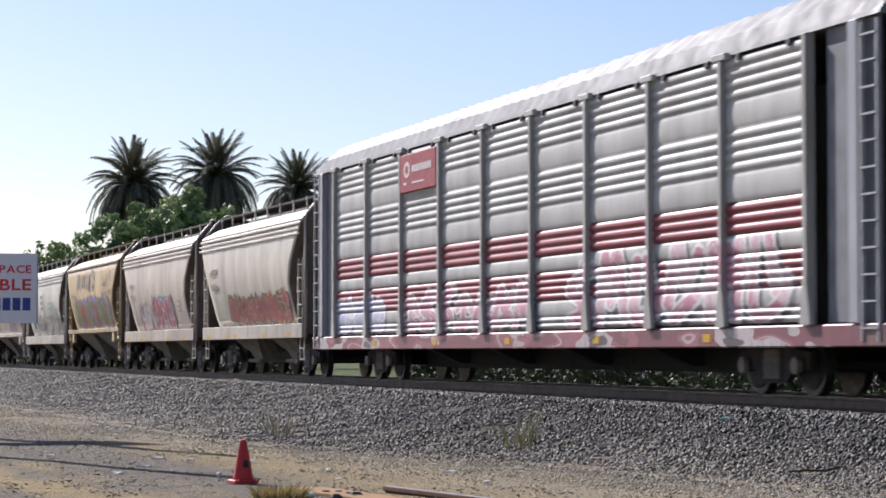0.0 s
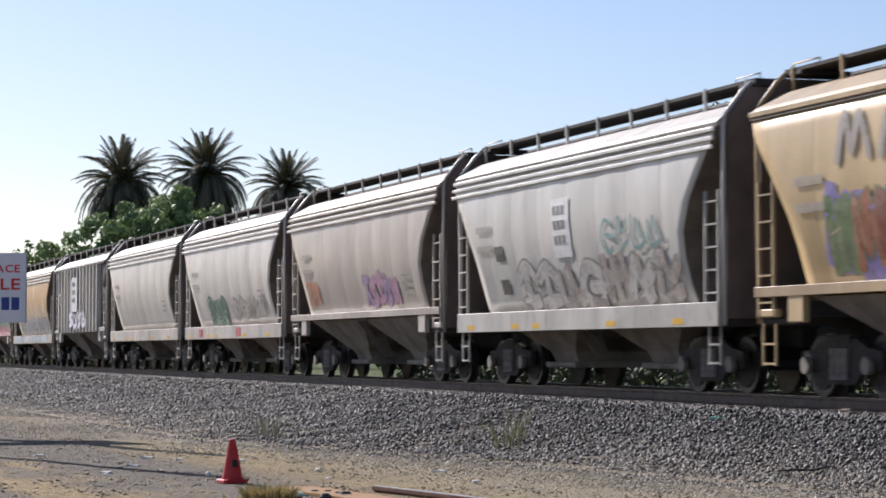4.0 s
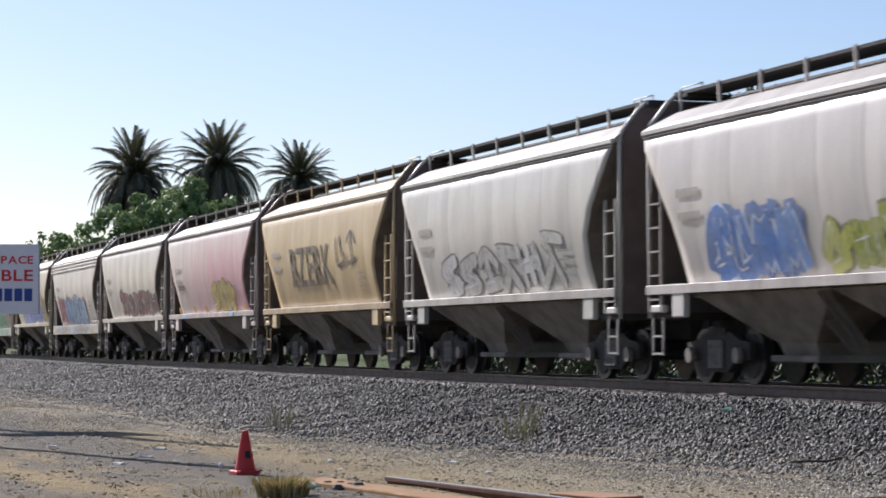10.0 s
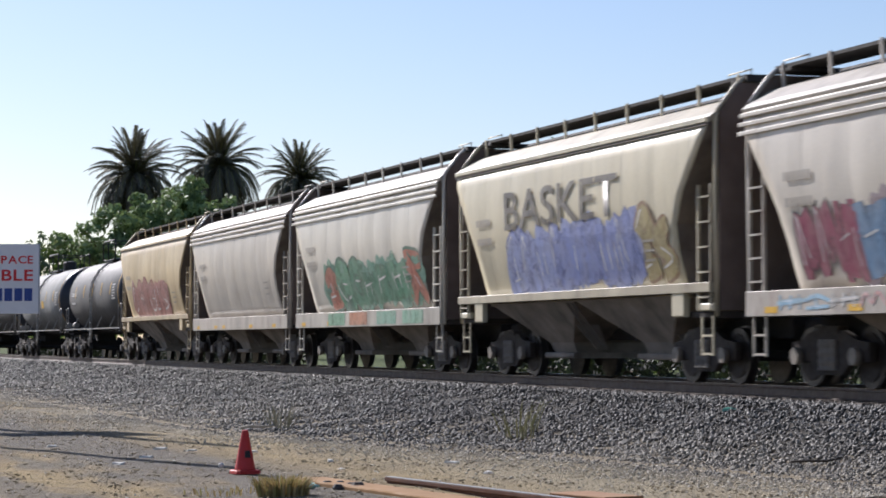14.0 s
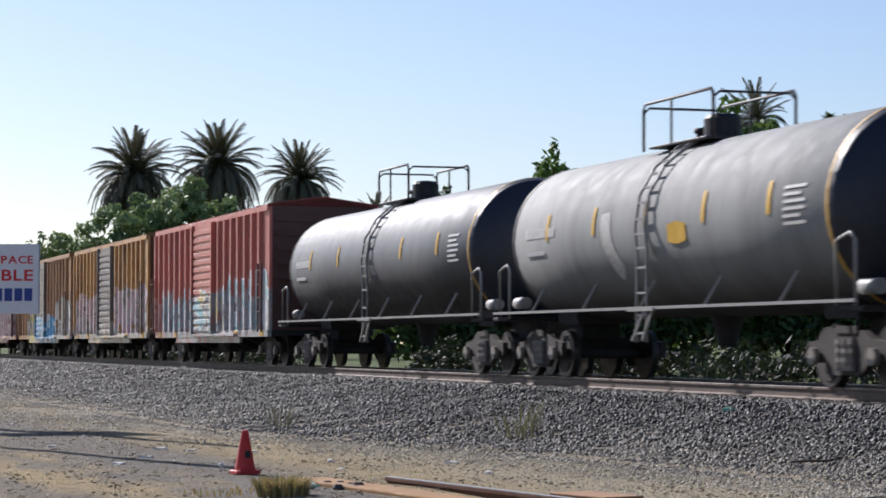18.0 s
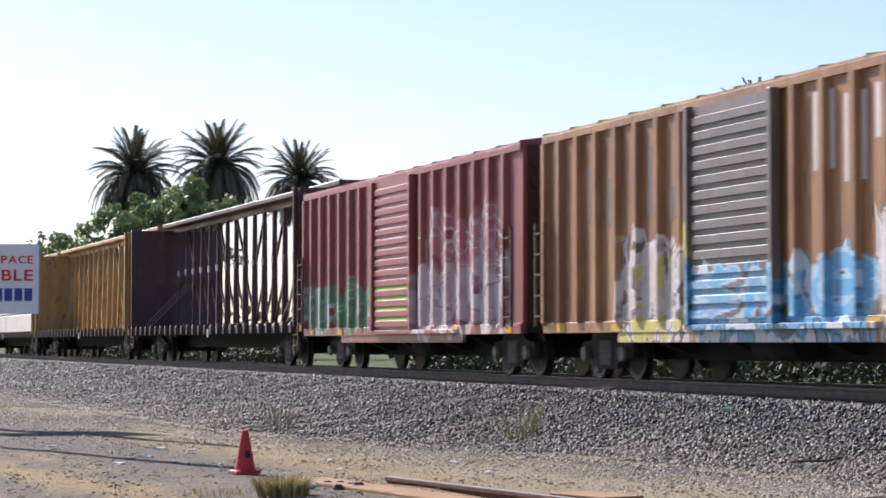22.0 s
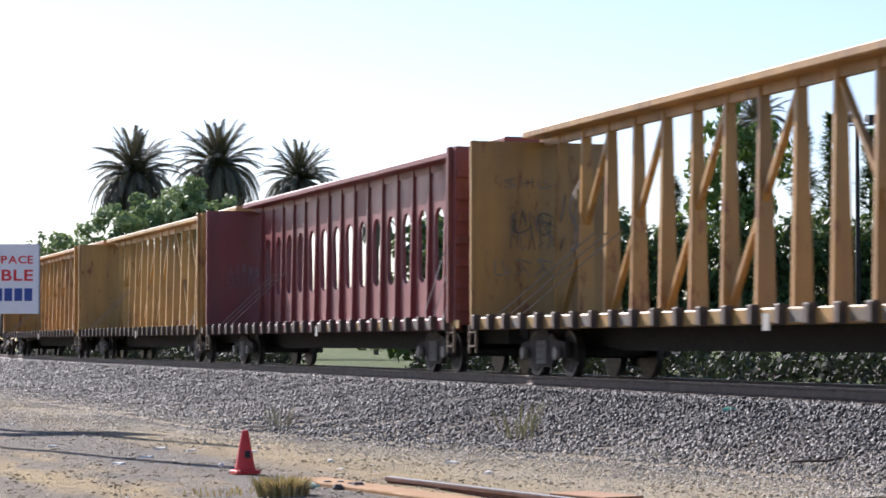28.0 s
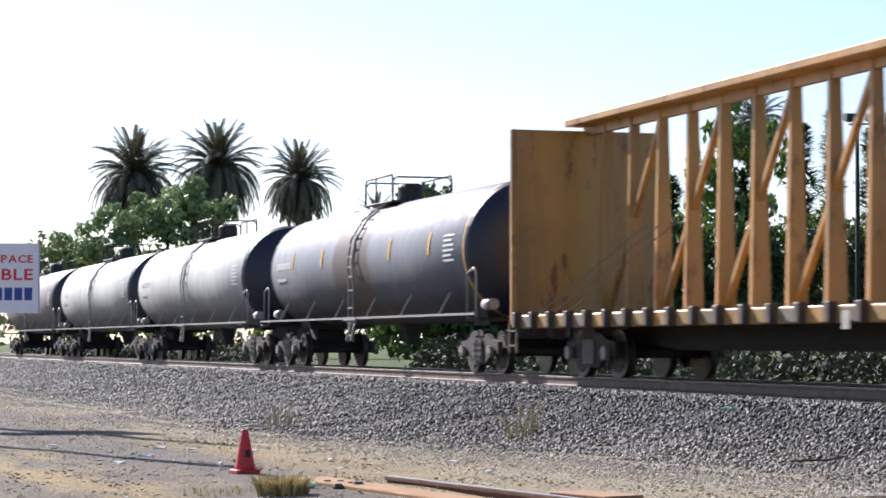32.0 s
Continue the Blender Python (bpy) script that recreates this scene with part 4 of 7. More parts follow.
def graffiti(parent, surf, u0, u1, v0, v1, count, fills, outline, seed, cloud=None, stroke=0.3, label="painted graffiti", shine="e8e6e2"):
    """Bold sprayed shapes side by side: cloud, outline, fill and highlights, in thin layers."""
    rng = random.Random(seed)
    b = Build()
    mats = [spray(outline)] + [spray(f) for f in fills] + [spray(shine)] + ([spray(cloud, 0.25)] if cloud else [])
    cw, ch = (u1 - u0) / count, v1 - v0
    if cloud:
        for i in range(count * 3):
            cu, cv = u0 + (i + 0.5) * cw / 3, (v0 + v1) / 2 + rng.uniform(-0.1, 0.15) * ch
            ribbon(b, surf, smooth_path([(cu - cw * 0.3, cv - ch * 0.5), (cu + rng.uniform(-0.2, 0.2) * cw, cv), (cu + cw * 0.2, cv + ch * rng.uniform(0.45, 0.66))], 4), cw * 0.5, 0.003, len(mats) - 1)
        part("graffiti_cloud", b, mats, parent, "sprayed colour behind the graffiti")
    for i in range(count):
        b = Build()
        tilt = rng.uniform(-0.15, 0.2)
        ou, ov, sv = u0 + i * cw + rng.uniform(-0.04, 0.04) * cw, v0 + rng.uniform(-0.05, 0.06) * ch, rng.uniform(0.88, 1.1)
        shape = rng.choice(SHAPES)
        fill = 1 + rng.randrange(len(fills))
        for pts in shape:
            path = smooth_path([(ou + (p[0] + tilt * (p[1] - 0.5)) * cw * 1.02, ov + p[1] * ch * sv) for p in pts], 5)
            wd = stroke * min(cw, ch) * rng.uniform(0.85, 1.25)
            ribbon(b, surf, path, wd * 1.36, 0.005, 0)
            ribbon(b, surf, path, wd, 0.007, fill)
            hl = [(p[0] - wd * 0.22, p[1] + wd * 0.22) for p in path[1:len(path) // 2 + 1]]
            if len(hl) > 2 and rng.random() < 0.6:
                ribbon(b, surf, hl, wd * 0.12, 0.009, len(fills) + 1)
        part("graffiti_letter", b, mats, parent, label)


def scrawl(parent, surf, u0, u1, v0, v1, count, ink, seed, w=0.07, label="scrawled paint tag"):
    rng = random.Random(seed)
    b = Build()
    cw, ch = (u1 - u0) / count, v1 - v0
    for i in range(count):
        b = Build()
        for pts in rng.choice(SHAPES):
            ribbon(b, surf, smooth_path([(u0 + (i + p[0] * 0.85) * cw, v0 + p[1] * ch * rng.uniform(0.85, 1.1)) for p in pts], 5), w, 0.011, 0)
        part("tag_stroke", b, spray(ink), parent, label)


def marks(parent, surf, rows, ink, label="stencilled marking bars"):
    """Reporting marks and data as plain bars: rows of (u, v, width, height)."""
    for u, v, w, h in rows:
        b = Build()
        n = max(1, int(w / (h * 0.75))) if h > 0.12 else 1
        for i in range(n):
            a = u + w * i / n
            ribbon(b, surf, [(a, v), (a + w / n * 0.72, v)], h, 0.01, 0)
        part("marking", b, plain(ink, 0.6, 0, 0.2), parent, label)


def coat(parent, surf, u0, u1, v0, v1, mat, name, label, off=0.005):
    """A flat-painted patch that follows the side."""
    b = Build()
    n = max(2, int((v1 - v0) / 0.12))
    rows = [v0 + (v1 - v0) * k / n for k in range(n + 1)]
    b.add([surf(u, v, off) for v in rows for u in (u0, u1)], [(2 * k, 2 * k + 1, 2 * k + 3, 2 * k + 2) for k in range(n)])
    return part(name, b, mat, parent, label)


def word(parent, surf, text, u0, u1, v0, v1, ink, label):
    """Hand-painted capitals, bent onto the surface."""
    c = bpy.data.curves.new("word", "FONT")
    c.body, c.size, c.offset = text, 1.0, 0.012
    tmp = new("word", c)
    me = bpy.data.meshes.new_from_object(tmp.evaluated_get(bpy.context.evaluated_depsgraph_get()))
    bpy.data.objects.remove(tmp)
    xs, ys = [v.co.x for v in me.vertices], [v.co.y for v in me.vertices]
    x0, x1, y0, y1 = min(xs), max(xs), min(ys), max(ys)
    for v in me.vertices:
        v.co = surf(u0 + (v.co.x - x0) / (x1 - x0) * (u1 - u0), v0 + (v.co.y - y0) / (y1 - y0) * (v1 - v0), 0.014)
    me.materials.clear()
    me.materials.append(spray(ink))
    ob = new("painted_word", me)
    ob.parent = parent
    ob["label"] = label


# ---------------- railway cars ----------------
def truck(parent, x):
    """Two-axle truck with cast side frames, springs and bearing caps."""
    def frame_build():
        b = Build()
        for y in (-1.0, 0.9):
            prof = [(-1.15, 0.36), (-1.15, 0.62), (-0.75, 0.66), (-0.45, 0.78), (0.45, 0.78), (0.75, 0.66), (1.15, 0.62), (1.15, 0.36), (0.62, 0.36), (0.38, 0.18), (-0.38, 0.18), (-0.62, 0.36)]
            b.loft([[(px, yy, pz) for px, pz in prof] for yy in (y, y + 0.1)], 0, True, False)
            b.box(-0.3, 0.3, y - 0.02, y + 0.12, 0.74, 0.84)
        b.box(-0.2, 0.2, -0.95, 0.95, 0.5, 0.72)
        return b
    t = part("truck", frame_build, TRUCK, parent, "grimy cast-steel two-axle truck", pose(x, 0, 0), "truck")

    def wheel_build():
        b = Build()
        b.disc((0, 0, 0), 0.06, 0.42, -0.068, 0.068, 26, 0)
        b.disc((0, 0, 0), 0.30, 0.455, 0.045, 0.07, 26, 0)
        b.disc((0, 0, 0), 0.05, 0.33, -0.085, -0.05, 20, 1)
        return b
    for wx in (-0.87, 0.87):
        for y in (-0.753, 0.753):
            part("wheel", wheel_build, (TREAD, TRUCK), t, "", pose(wx, y, 0.42, 0, 0, 0 if y < 0 else 180), "wheel")
        part("axle", lambda: Build().tube([(0, -1.08, 0), (0, 1.08, 0)], 0.08, 8), STEEL_DARK, t, "", pose(wx, 0, 0.42), "axle")
        part("bearing_cap", lambda: Build().disc((0, -1.06, 0), 0.02, 0.12, -0.05, 0.03, 12), plain("857c71", 0.6), t, "", pose(wx, 0, 0.43), "cap")
    def spring():
        return Build().loft([[(math.cos(a) * q, -1.0 + math.sin(a) * q * 0.7, 0.24 + k * 0.06) for a in (2 * math.pi * i / 8 for i in range(8))] for k, q in enumerate((0.08, 0.06) * 4)], 0, True, False)
    for sx in (-0.17, 0.0, 0.17):
        part("spring", spring, plain("7d756b", 0.7), t, "", pose(sx, -0.02, 0), "spring")
    return t


def couplers(parent, half, reach):
    for s in (-1, 1):
        part("coupler", lambda: Build().cbox(0, reach, -0.1, 0.1, 0.72, 0.94, 0.03).cbox(reach - 0.25, reach, -0.17, 0.17, 0.68, 0.98, 0.04), STEEL_DARK, parent, "",
             pose(s * half, 0, 0, 0, 0, 0 if s > 0 else 180), "coupler%.2f" % reach)


def ladder(parent, x0, x1, y, z0, z1, rungs, mat, name="ladder"):
    def lb():
        b = Build()
        w = x1 - x0
        for x in (0, w):
            b.beam((x, 0, 0), (x, 0, z1 - z0), 0.045, 0.045)
        for i in range(rungs):
            z = (z1 - z0) * (i + 0.5) / rungs
            b.beam((0, -0.02, z), (w, -0.02, z), 0.028, 0.028)
        return b
    part(name, lb, mat, parent, "", pose(x0, y, z0), "ladder%.2f_%.2f_%d" % (x1 - x0, z1 - z0, rungs))


HZ = [1.3, 1.6, 2.0, 2.4, 2.85, 3.25, 3.6, 3.86]
HB = [1.28, 1.37, 1.48, 1.57, 1.62, 1.618, 1.6, 1.565]
HA = [-1.25, -1.27, -1.26, -1.16, -0.84, -0.46, -0.14, 0.0]


def hopper_surf(u, v, off):
    return (u, -(float(np.interp(v, HZ, HB)) + 0.026 + off), v)


def hopper(label, h, deep, style=0, rust=0.05, dirt=0.3, ribs=False, fade=None):
    """Two-bay covered grain hopper. deep: a tall side sill; otherwise a slim one with end brackets."""
    c = thing("covered_hopper_car", label, "hopper car", "train cars")
    h = sunned(h)
    # ribbed car: panel tone is grime plus the ribs' shadows, painted in
    body = paint("857b72", 0.6, 0.5, 0.1) if ribs else fade or paint(h, 0.5, dirt * 0.75, rust, 0.24)
    worn = paint(h, 0.5, 1.0, 0.4, grime="3f372f")
    trim = paint(h, 0.5, dirt * 1.3, rust)
    sill_m = paint(deepened(h, 0.14), 0.55, 0.6, rust + 0.3, grime="57493d")
    half = 6.05

    def body_build():
        b = Build()
        rings = []
        for z, w, a in zip(HZ, HB, HA):
            q = half + a
            n = 36
            ring = []
            for s in (-1, 1):
                for i in range(n + 1):
                    x = -s * -1 * (-q + 2 * q * i / n)
                    if ribs:
                        w = 1.48
                    puff = 0.0 if ribs else 0.016 * abs(math.sin(math.pi * x / 1.36)) ** 0.5 if 1.3 < z < 3.8 else 0.0
                    ring.append((x, s * (w + puff), z))
            rings.append(ring)
        b.loft(rings, 0, True, True)
        k = len(rings[0])
        for i, f in enumerate(b.f):
            xs = [b.v[j][0] for j in f]
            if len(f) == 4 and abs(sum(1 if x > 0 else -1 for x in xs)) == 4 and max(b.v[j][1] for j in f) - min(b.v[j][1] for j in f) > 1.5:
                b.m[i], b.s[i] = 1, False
        return b

    def roof_build():
        b = Build()
        prof = [(-1.565, 3.86), (-1.58, 3.91), (-1.5, 3.98), (-1.12, 4.2), (-0.6, 4.36), (0, 4.4), (0.6, 4.36), (1.12, 4.2), (1.5, 3.98), (1.58, 3.91), (1.565, 3.86)]
        b.loft([[(x, y, z) for y, z in prof] for x in np.linspace(-half - 0.02, half + 0.02, 9)], 0, True, False)
        return b
    # second material: end slopes, grime and their shade mixed in one brown
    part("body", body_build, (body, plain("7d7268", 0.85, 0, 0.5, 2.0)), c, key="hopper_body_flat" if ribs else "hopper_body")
    part("roof", roof_build, paint(deepened(h, 0.2), 0.6, 0.6, rust), c, key="hopper_roof")
    if style == 1:
        for z in (3.55, 3.68, 3.81):
            part("eave_bead", lambda: Build().cbox(-half, half, -0.02, 0.02, -0.03, 0.03, 0.008), trim, c, "", pose(0, -0.035 - float(np.interp(z, HZ, HB)), z), "eave_bead")
    else:
        part("eave_bead", lambda: Build().cbox(-half, half, -0.03, 0.03, -0.04, 0.04, 0.01), paint(h, 0.42, 0.55), c, "", pose(0, -1.585, 3.88), "eave_bead_b")
    # a thin brown strip stands in for the eave's shadow on the side
    part("eave_shadow_gap", lambda: Build().box(-half, half, -1.6, -1.5, 3.80, 3.84), plain("6a6259", 0.8), c, "shadow line below the roof, set as a strip", key="eave_strip")
    part("hatch_trough", lambda: Build().cbox(-5.6, 5.6, -0.3, 0.3, 4.26, 4.49, 0.05), plain("332f2b", 0.85, 0, 0.4), c, "dark roof hatch trough", key="hatch")
    for y in (-0.72, 0.72):
        part("running_board", lambda: Build().box(-half - 0.12, half + 0.12, -0.29, 0.29, 4.5, 4.55), plain("34312d", 0.85), c, "dark steel grating walkway", pose(0, y, 0), "run_board")
    def post():
        return Build().beam((0, -1.0, 4.2), (0, -1.02, 4.57), 0.05, 0.04)
    for i in range(9):
        part("walkway_post", post, trim, c, "", pose(-5.9 + i * 1.475, 0, 0), "walk_post")
    for s in (-1, 1):
        part("end_grab_rail", lambda: Build().tube([(-0.4, -0.9, 4.5), (-0.4, -0.9, 4.63), (0.4, -0.9, 4.63), (0.4, -0.9, 4.5)], 0.014, 5), trim, c, "", pose(s * (half - 0.35), 0, 0), "grab_rail")
        part("end_sheet", lambda: Build().loft([[(x, y, z) for y, z in ((-1.43, 1.09), (1.43, 1.09), (1.43, 3.98), (1.12, 4.42), (-1.12, 4.42), (-1.43, 3.98))] for x in (-0.03, 0.03)], 0, True, False), plain("71635a", 0.85, 0, 0.55, 1.2, "38302b"), c, "brown end sheet", pose(s * (half + 0.06), 0, 0), "end_sheet")
        for y in (-1, 1):
            part("end_post", lambda: Build().tube([(0, -1.46, 1.0), (0, -1.48, 2.4), (0, -1.48, 3.84), (0, -1.44, 4.02), (0, -1.16, 4.38), (0, -1.02, 4.5)], 0.034, 6), worn if y > 0 else trim, c, "bent end handrail post", pose(s * (half + 0.03), 0, 0, 0, 0, 0 if y < 0 else 180), "end_post")
        part("end_walk", lambda: Build().cbox(-0.28, 0.28, -1.02, 1.02, 4.44, 4.497, 0.01), plain("34312d", 0.85), c, "dark cross walkway over the car end", pose(s * (half - 0.14), 0, 0), "end_walk")
        part("end_platform", lambda: Build().cbox(-0.55, 0.55, -1.42, 1.42, 0.98, 1.08, 0.02), plain("3a342e", 0.85), c, "", pose(s * (half - 0.5), 0, 0), "end_platform")
        part("draft_sill", lambda: Build().box(-0.9, 0.9, -0.3, 0.3, 0.68, 1.0), STEEL_DARK, c, "", pose(s * (half - 0.75), 0, 0), "draft_sill")
        x0 = s * (half - 0.3) - 0.24
        ladder(c, x0, x0 + 0.46, -1.5, 1.1 if not deep else 1.3, 2.95, 5, worn)
        part("sill_step", lambda: Build().beam((-0.2, 0, 0.42), (-0.2, 0, 1.0), 0.03).beam((0.2, 0, 0.42), (0.2, 0, 1.0), 0.03).beam((-0.2, 0, 0.45), (0.2, 0, 0.45), 0.03).beam((-0.2, 0, 0.72), (0.2, 0, 0.72), 0.03),
             worn, c, "", pose(s * (half - 0.3), -1.46, 0), "sill_step")
    for y in (-1, 1):
        if deep:
            part("side_sill", lambda: Build().cbox(-half + 0.02, half - 0.02, -0.05, 0.26, 0.98, 1.33, 0.005), sill_m, c, "", pose(0, y * 1.5, 0, 0, 0, 0 if y < 0 else 180), "sill_deep")
            if y < 0:
                for x in (-5.2, -2.7, -1.6, 1.9, 4.6):
                    part("reflector", lambda: Build().box(-0.2, 0.2, -1.555, -1.551, 1.02, 1.11), YELLOW_DECAL, c, "yellow reflector patch", pose(x, 0, 0), "hop_reflector")
        else:
            part("side_sill", lambda: Build().cbox(-half + 0.02, half - 0.02, -0.06, 0.2, 1.36, 1.5, 0.005), sill_m, c, "", pose(0, y * 1.5, 0, 0, 0, 0 if y < 0 else 180), "sill_slim")
            for s in (-1, 1):
                part("sill_bracket", lambda: Build().cbox(-0.22, 0.22, -0.05, 0.05, 1.0, 1.4, 0.02), trim, c, "", pose(s * (half - 1.25), y * 1.49, 0), "sill_bracket")
                part("end_apron", lambda: Build().cbox(-0.3, 0.3, -0.04, 0.04, 1.08, 1.2, 0.02), trim, c, "", pose(s * (half - 0.3), y * 1.47, 0), "end_apron")

    def bay_build():
        b = Build()
        b.loft([[(-q, -w, z), (q, -w, z), (q, w, z), (-q, w, z)] for z, q, w in ((1.34, 2.25, 1.4), (0.62, 0.62, 0.8), (0.4, 0.55, 0.7))], 0, True, False)
        b.cbox(-0.75, 0.75, -0.85, 0.85, 0.34, 0.44, 0.02)
        return b
    for s in (-1, 1):
        part("discharge_bay", bay_build, plain("958a7e", 0.8, 0, 0.7, 1.5), c, "grimy discharge bay", pose(s * 2.25, 0, 0), "bay")
        part("bay_rib", lambda: Build().beam((-0.2, -1.42, 1.3), (0.0, -0.9, 0.55), 0.06, 0.05), plain("6a6055", 0.8), c, "", pose(s * 0.12, 0, 0), "bay_rib")
    for x in (-3.2, 0.9):
        part("bay_gusset", lambda: Build().loft([[(q, -1.4, 1.33), (q, -0.75, 1.33), (q, -0.42, 0.5), (q, -0.62, 0.5)] for q in (-0.02, 0.02)], 0, True, False), plain("8a8278", 0.8, 0, 0.4, 3.0), c, "pale bay gusset plate", pose(x + 2.25, 0, 0), "bay_gusset")
    part("center_sill", lambda: Build().box(-6.0, 6.0, -0.2, 0.2, 0.66, 0.95), STEEL_DARK, c, key="hop_center_sill")
    marks(c, hopper_surf, [(-4.6, 2.85, 0.85, 0.17), (-4.6, 2.5, 0.85, 0.17), (3.4, 2.2, 0.7, 0.05), (3.4, 2.05, 0.7, 0.05), (3.4, 1.9, 0.55, 0.05)], "aaa398", "faded stencilled bars")
    truck(c, -4.55)
    truck(c, 4.55)
    couplers(c, half - 0.15, 0.75)
    if ribs:
        rib_mat = paint(h, 0.5, 0.5, 0.15)
        for i in range(13):
            part("side_rib", lambda: Build().loft([[(-0.1, -1.47, z), (0.1, -1.47, z), (0.08, -1.64, z), (-0.08, -1.64, z)] for z in (1.36, 3.82)], 0, True, False), rib_mat, c, "grimy side rib", pose(-4.6 + i * 0.77, 0, 0), "hop_rib")
    return c


@cached
def spray_coat(h):
    """Thick aerosol paint on a panel, with thin and scuffed places."""
    m = Nodes("spray_coat_" + h)
    f = m.ramp(m.noise(1.6, (1, 0.3, 1), 5, 0.65), 0.4, 0.72, 0.0, 0.55)
    base = m.mix(f, lin(h), lin("bdb4b2"))
    base = m.mix(m.ramp(m.noise(14.0, (1, 1, 0.5), 3), 0.5, 0.7, 0, 0.35), base, lin("6d6468"))
    return m.done(base, 0.5)


def bubble_letters(u0, u1, v0, v1, count, seed, tones, stroke):
    """Letters side by side as stroke paths. tones: the indices of shade, rim, fill and second fill."""
    rng = random.Random(seed)
    cw, ch, out = (u1 - u0) / count, v1 - v0, []
    for i in range(count):
        tilt, ov, sv = rng.uniform(-0.1, 0.22), v0 + rng.uniform(-0.02, 0.1) * ch, rng.uniform(0.75, 1.0)
        strokes = [smooth_path([(u0 + (i + 0.08 + 0.84 * (p[0] + tilt * (p[1] - 0.5))) * cw, ov + p[1] * ch * sv) for p in pts], 5) for pts in rng.choice(SHAPES)]
        out.append((strokes, stroke * rng.uniform(0.8, 1.15), tones, rng.random() < 0.5))
    return out


def letter_index(u, v, art):
    """Which tone lies at each place (u, v): 0 where the panel shows."""
    idx = np.zeros(len(u), int)
    for letters in art:
        for strokes, wd, (shade, rim, fill, fill2), swap in letters:
            near = np.full(len(u), 9.0)
            cast = np.full(len(u), 9.0)
            for path in strokes:
                for (ax, ay), (bx, by) in zip(path[:-1], path[1:]):
                    dx, dy = bx - ax, by - ay
                    q = dx * dx + dy * dy + 1e-9
                    for store, ou, ov in ((near, 0.0, 0.0), (cast, 0.16, -0.07)):
                        k = np.clip(((u - ou - ax) * dx + (v - ov - ay) * dy) / q, 0, 1)
                        # strokes are drawn broad along the car and slim in height
                        np.minimum(store, np.hypot((u - ou - ax - k * dx) * 0.62, v - ov - ay - k * dy), out=store)
            idx = np.where(cast < wd * 0.75, shade, idx)
            idx = np.where(near < wd * 0.78, rim, idx)
            idx = np.where(near < wd * 0.5, np.where((np.sin(u * 2.3 + v * 4.1) > 0.2) != swap, fill, fill2), idx)
            idx = np.where((near > wd * 0.2) & (near < wd * 0.27) & (np.sin(u * 5.0) > 0.3), rim, idx)
    return idx


def autorack(label):
    """Enclosed bi-level car carrier with corrugated side panels."""
    c = thing("autorack_car", label, "autorack car", "train cars")
    half = 14.6
    silver = paint("bfbfba", 0.65, 0.4, 0.03, grime="6a675f")
    red = paint("a2474f", 0.5, 0.4, 0.04)
    post_m = paint("b9b6b0", 0.5, 0.45, 0.1)
    n, w = 9, 24.7 / 9

    inks = [spray_coat(k) for k in ("45464f", "e9e5e4", "c78795", "dbb3ba", "b4b9cf", "56597a")]
    art = [bubble_letters(3.0, 11.8, 1.06, 2.28, 6, 41, (1, 2, 3, 4), 0.2), bubble_letters(-6.8, 1.5, 1.05, 1.82, 7, 43, (1, 2, 3, 3), 0.2),
           bubble_letters(-12.2, -8.3, 1.1, 1.8, 5, 47, (6, 2, 5, 5), 0.17)]

    def corrugation(z0, z1, plan):
        """Rows of (height, depth): plan lists, from the foot up, how many narrow beads follow each broad swell (0)."""
        parts = []
        for k in plan:
            parts += [0.34] if k == 0 else [0.125] * k
        total, z, ring = sum(parts), z0, []
        for h in parts:
            h = h * (z1 - z0) / total
            deep, cuts = (0.03, 12) if h > 0.2 else (0.036, 6)
            for q in range(cuts):
                ring.append((z + h * q / cuts, deep * math.sin(math.pi * q / cuts) ** (0.5 if h > 0.2 else 1.0)))
            z += h
        return ring + [(z1, 0.0)]

    def panel(z0, z1, plan, at=None):
        """A corrugated sheet; at: the middle of the sheet along the car, for the letters that run over it."""
        def fn():
            ring = corrugation(z0, z1, plan)
            b = Build()
            if at is None:
                b.loft([[(x, -1.46 - d, zz) for zz, d in ring] for x in (-w / 2 + 0.06, w / 2 - 0.06)], 0, False, True, False)
            else:
                us = np.linspace(-w / 2 + 0.06, w / 2 - 0.06, 76)
                zs = np.array([r[0] for r in ring])
                b.loft([[(x, -1.46 - d, zz) for zz, d in ring] for x in us], 0, False, True, False)
                uu, vv = np.meshgrid(at + (us[:-1] + us[1:]) / 2, (zs[:-1] + zs[1:]) / 2, indexing="ij")
                b.m = [int(k) for k in letter_index(uu.ravel(), vv.ravel(), art)]
            b.box(-w / 2 + 0.06, w / 2 - 0.06, -1.455, -1.43, z0, z1)
            return b
        return fn
    low = paint("bbbbb5", 0.65, 0.45, 0.03, grime="6a675f")
    for i in range(n):
        x = -12.35 + w * (i + 0.5)
        part("side_panel", panel(2.76, 4.84, (0, 4, 0, 4)), silver, c, "", pose(x, 0, 0), "rack_panel_top")
        part("side_panel", panel(2.3, 2.745, (3,)), red, c, "red corrugated band", pose(x, 0, 0), "rack_panel_red")
        part("side_panel", panel(2.02, 2.285, (0,), x), [low] + inks, c, "", pose(x, 0, 0))
        part("side_panel", panel(1.52, 2.005, (4,), x), [red] + inks, c, "red corrugated band under graffiti", pose(x, 0, 0))
        part("side_panel", panel(1.02, 1.505, (2, 0), x), [low] + inks, c, "sprayed corrugated panel", pose(x, 0, 0))
        part("roof_tab", lambda: Build().cbox(-0.22, 0.22, -1.58, -1.44, 4.82, 4.92, 0.01), silver, c, "", pose(x - w / 2, 0, 0), "rack_tab")
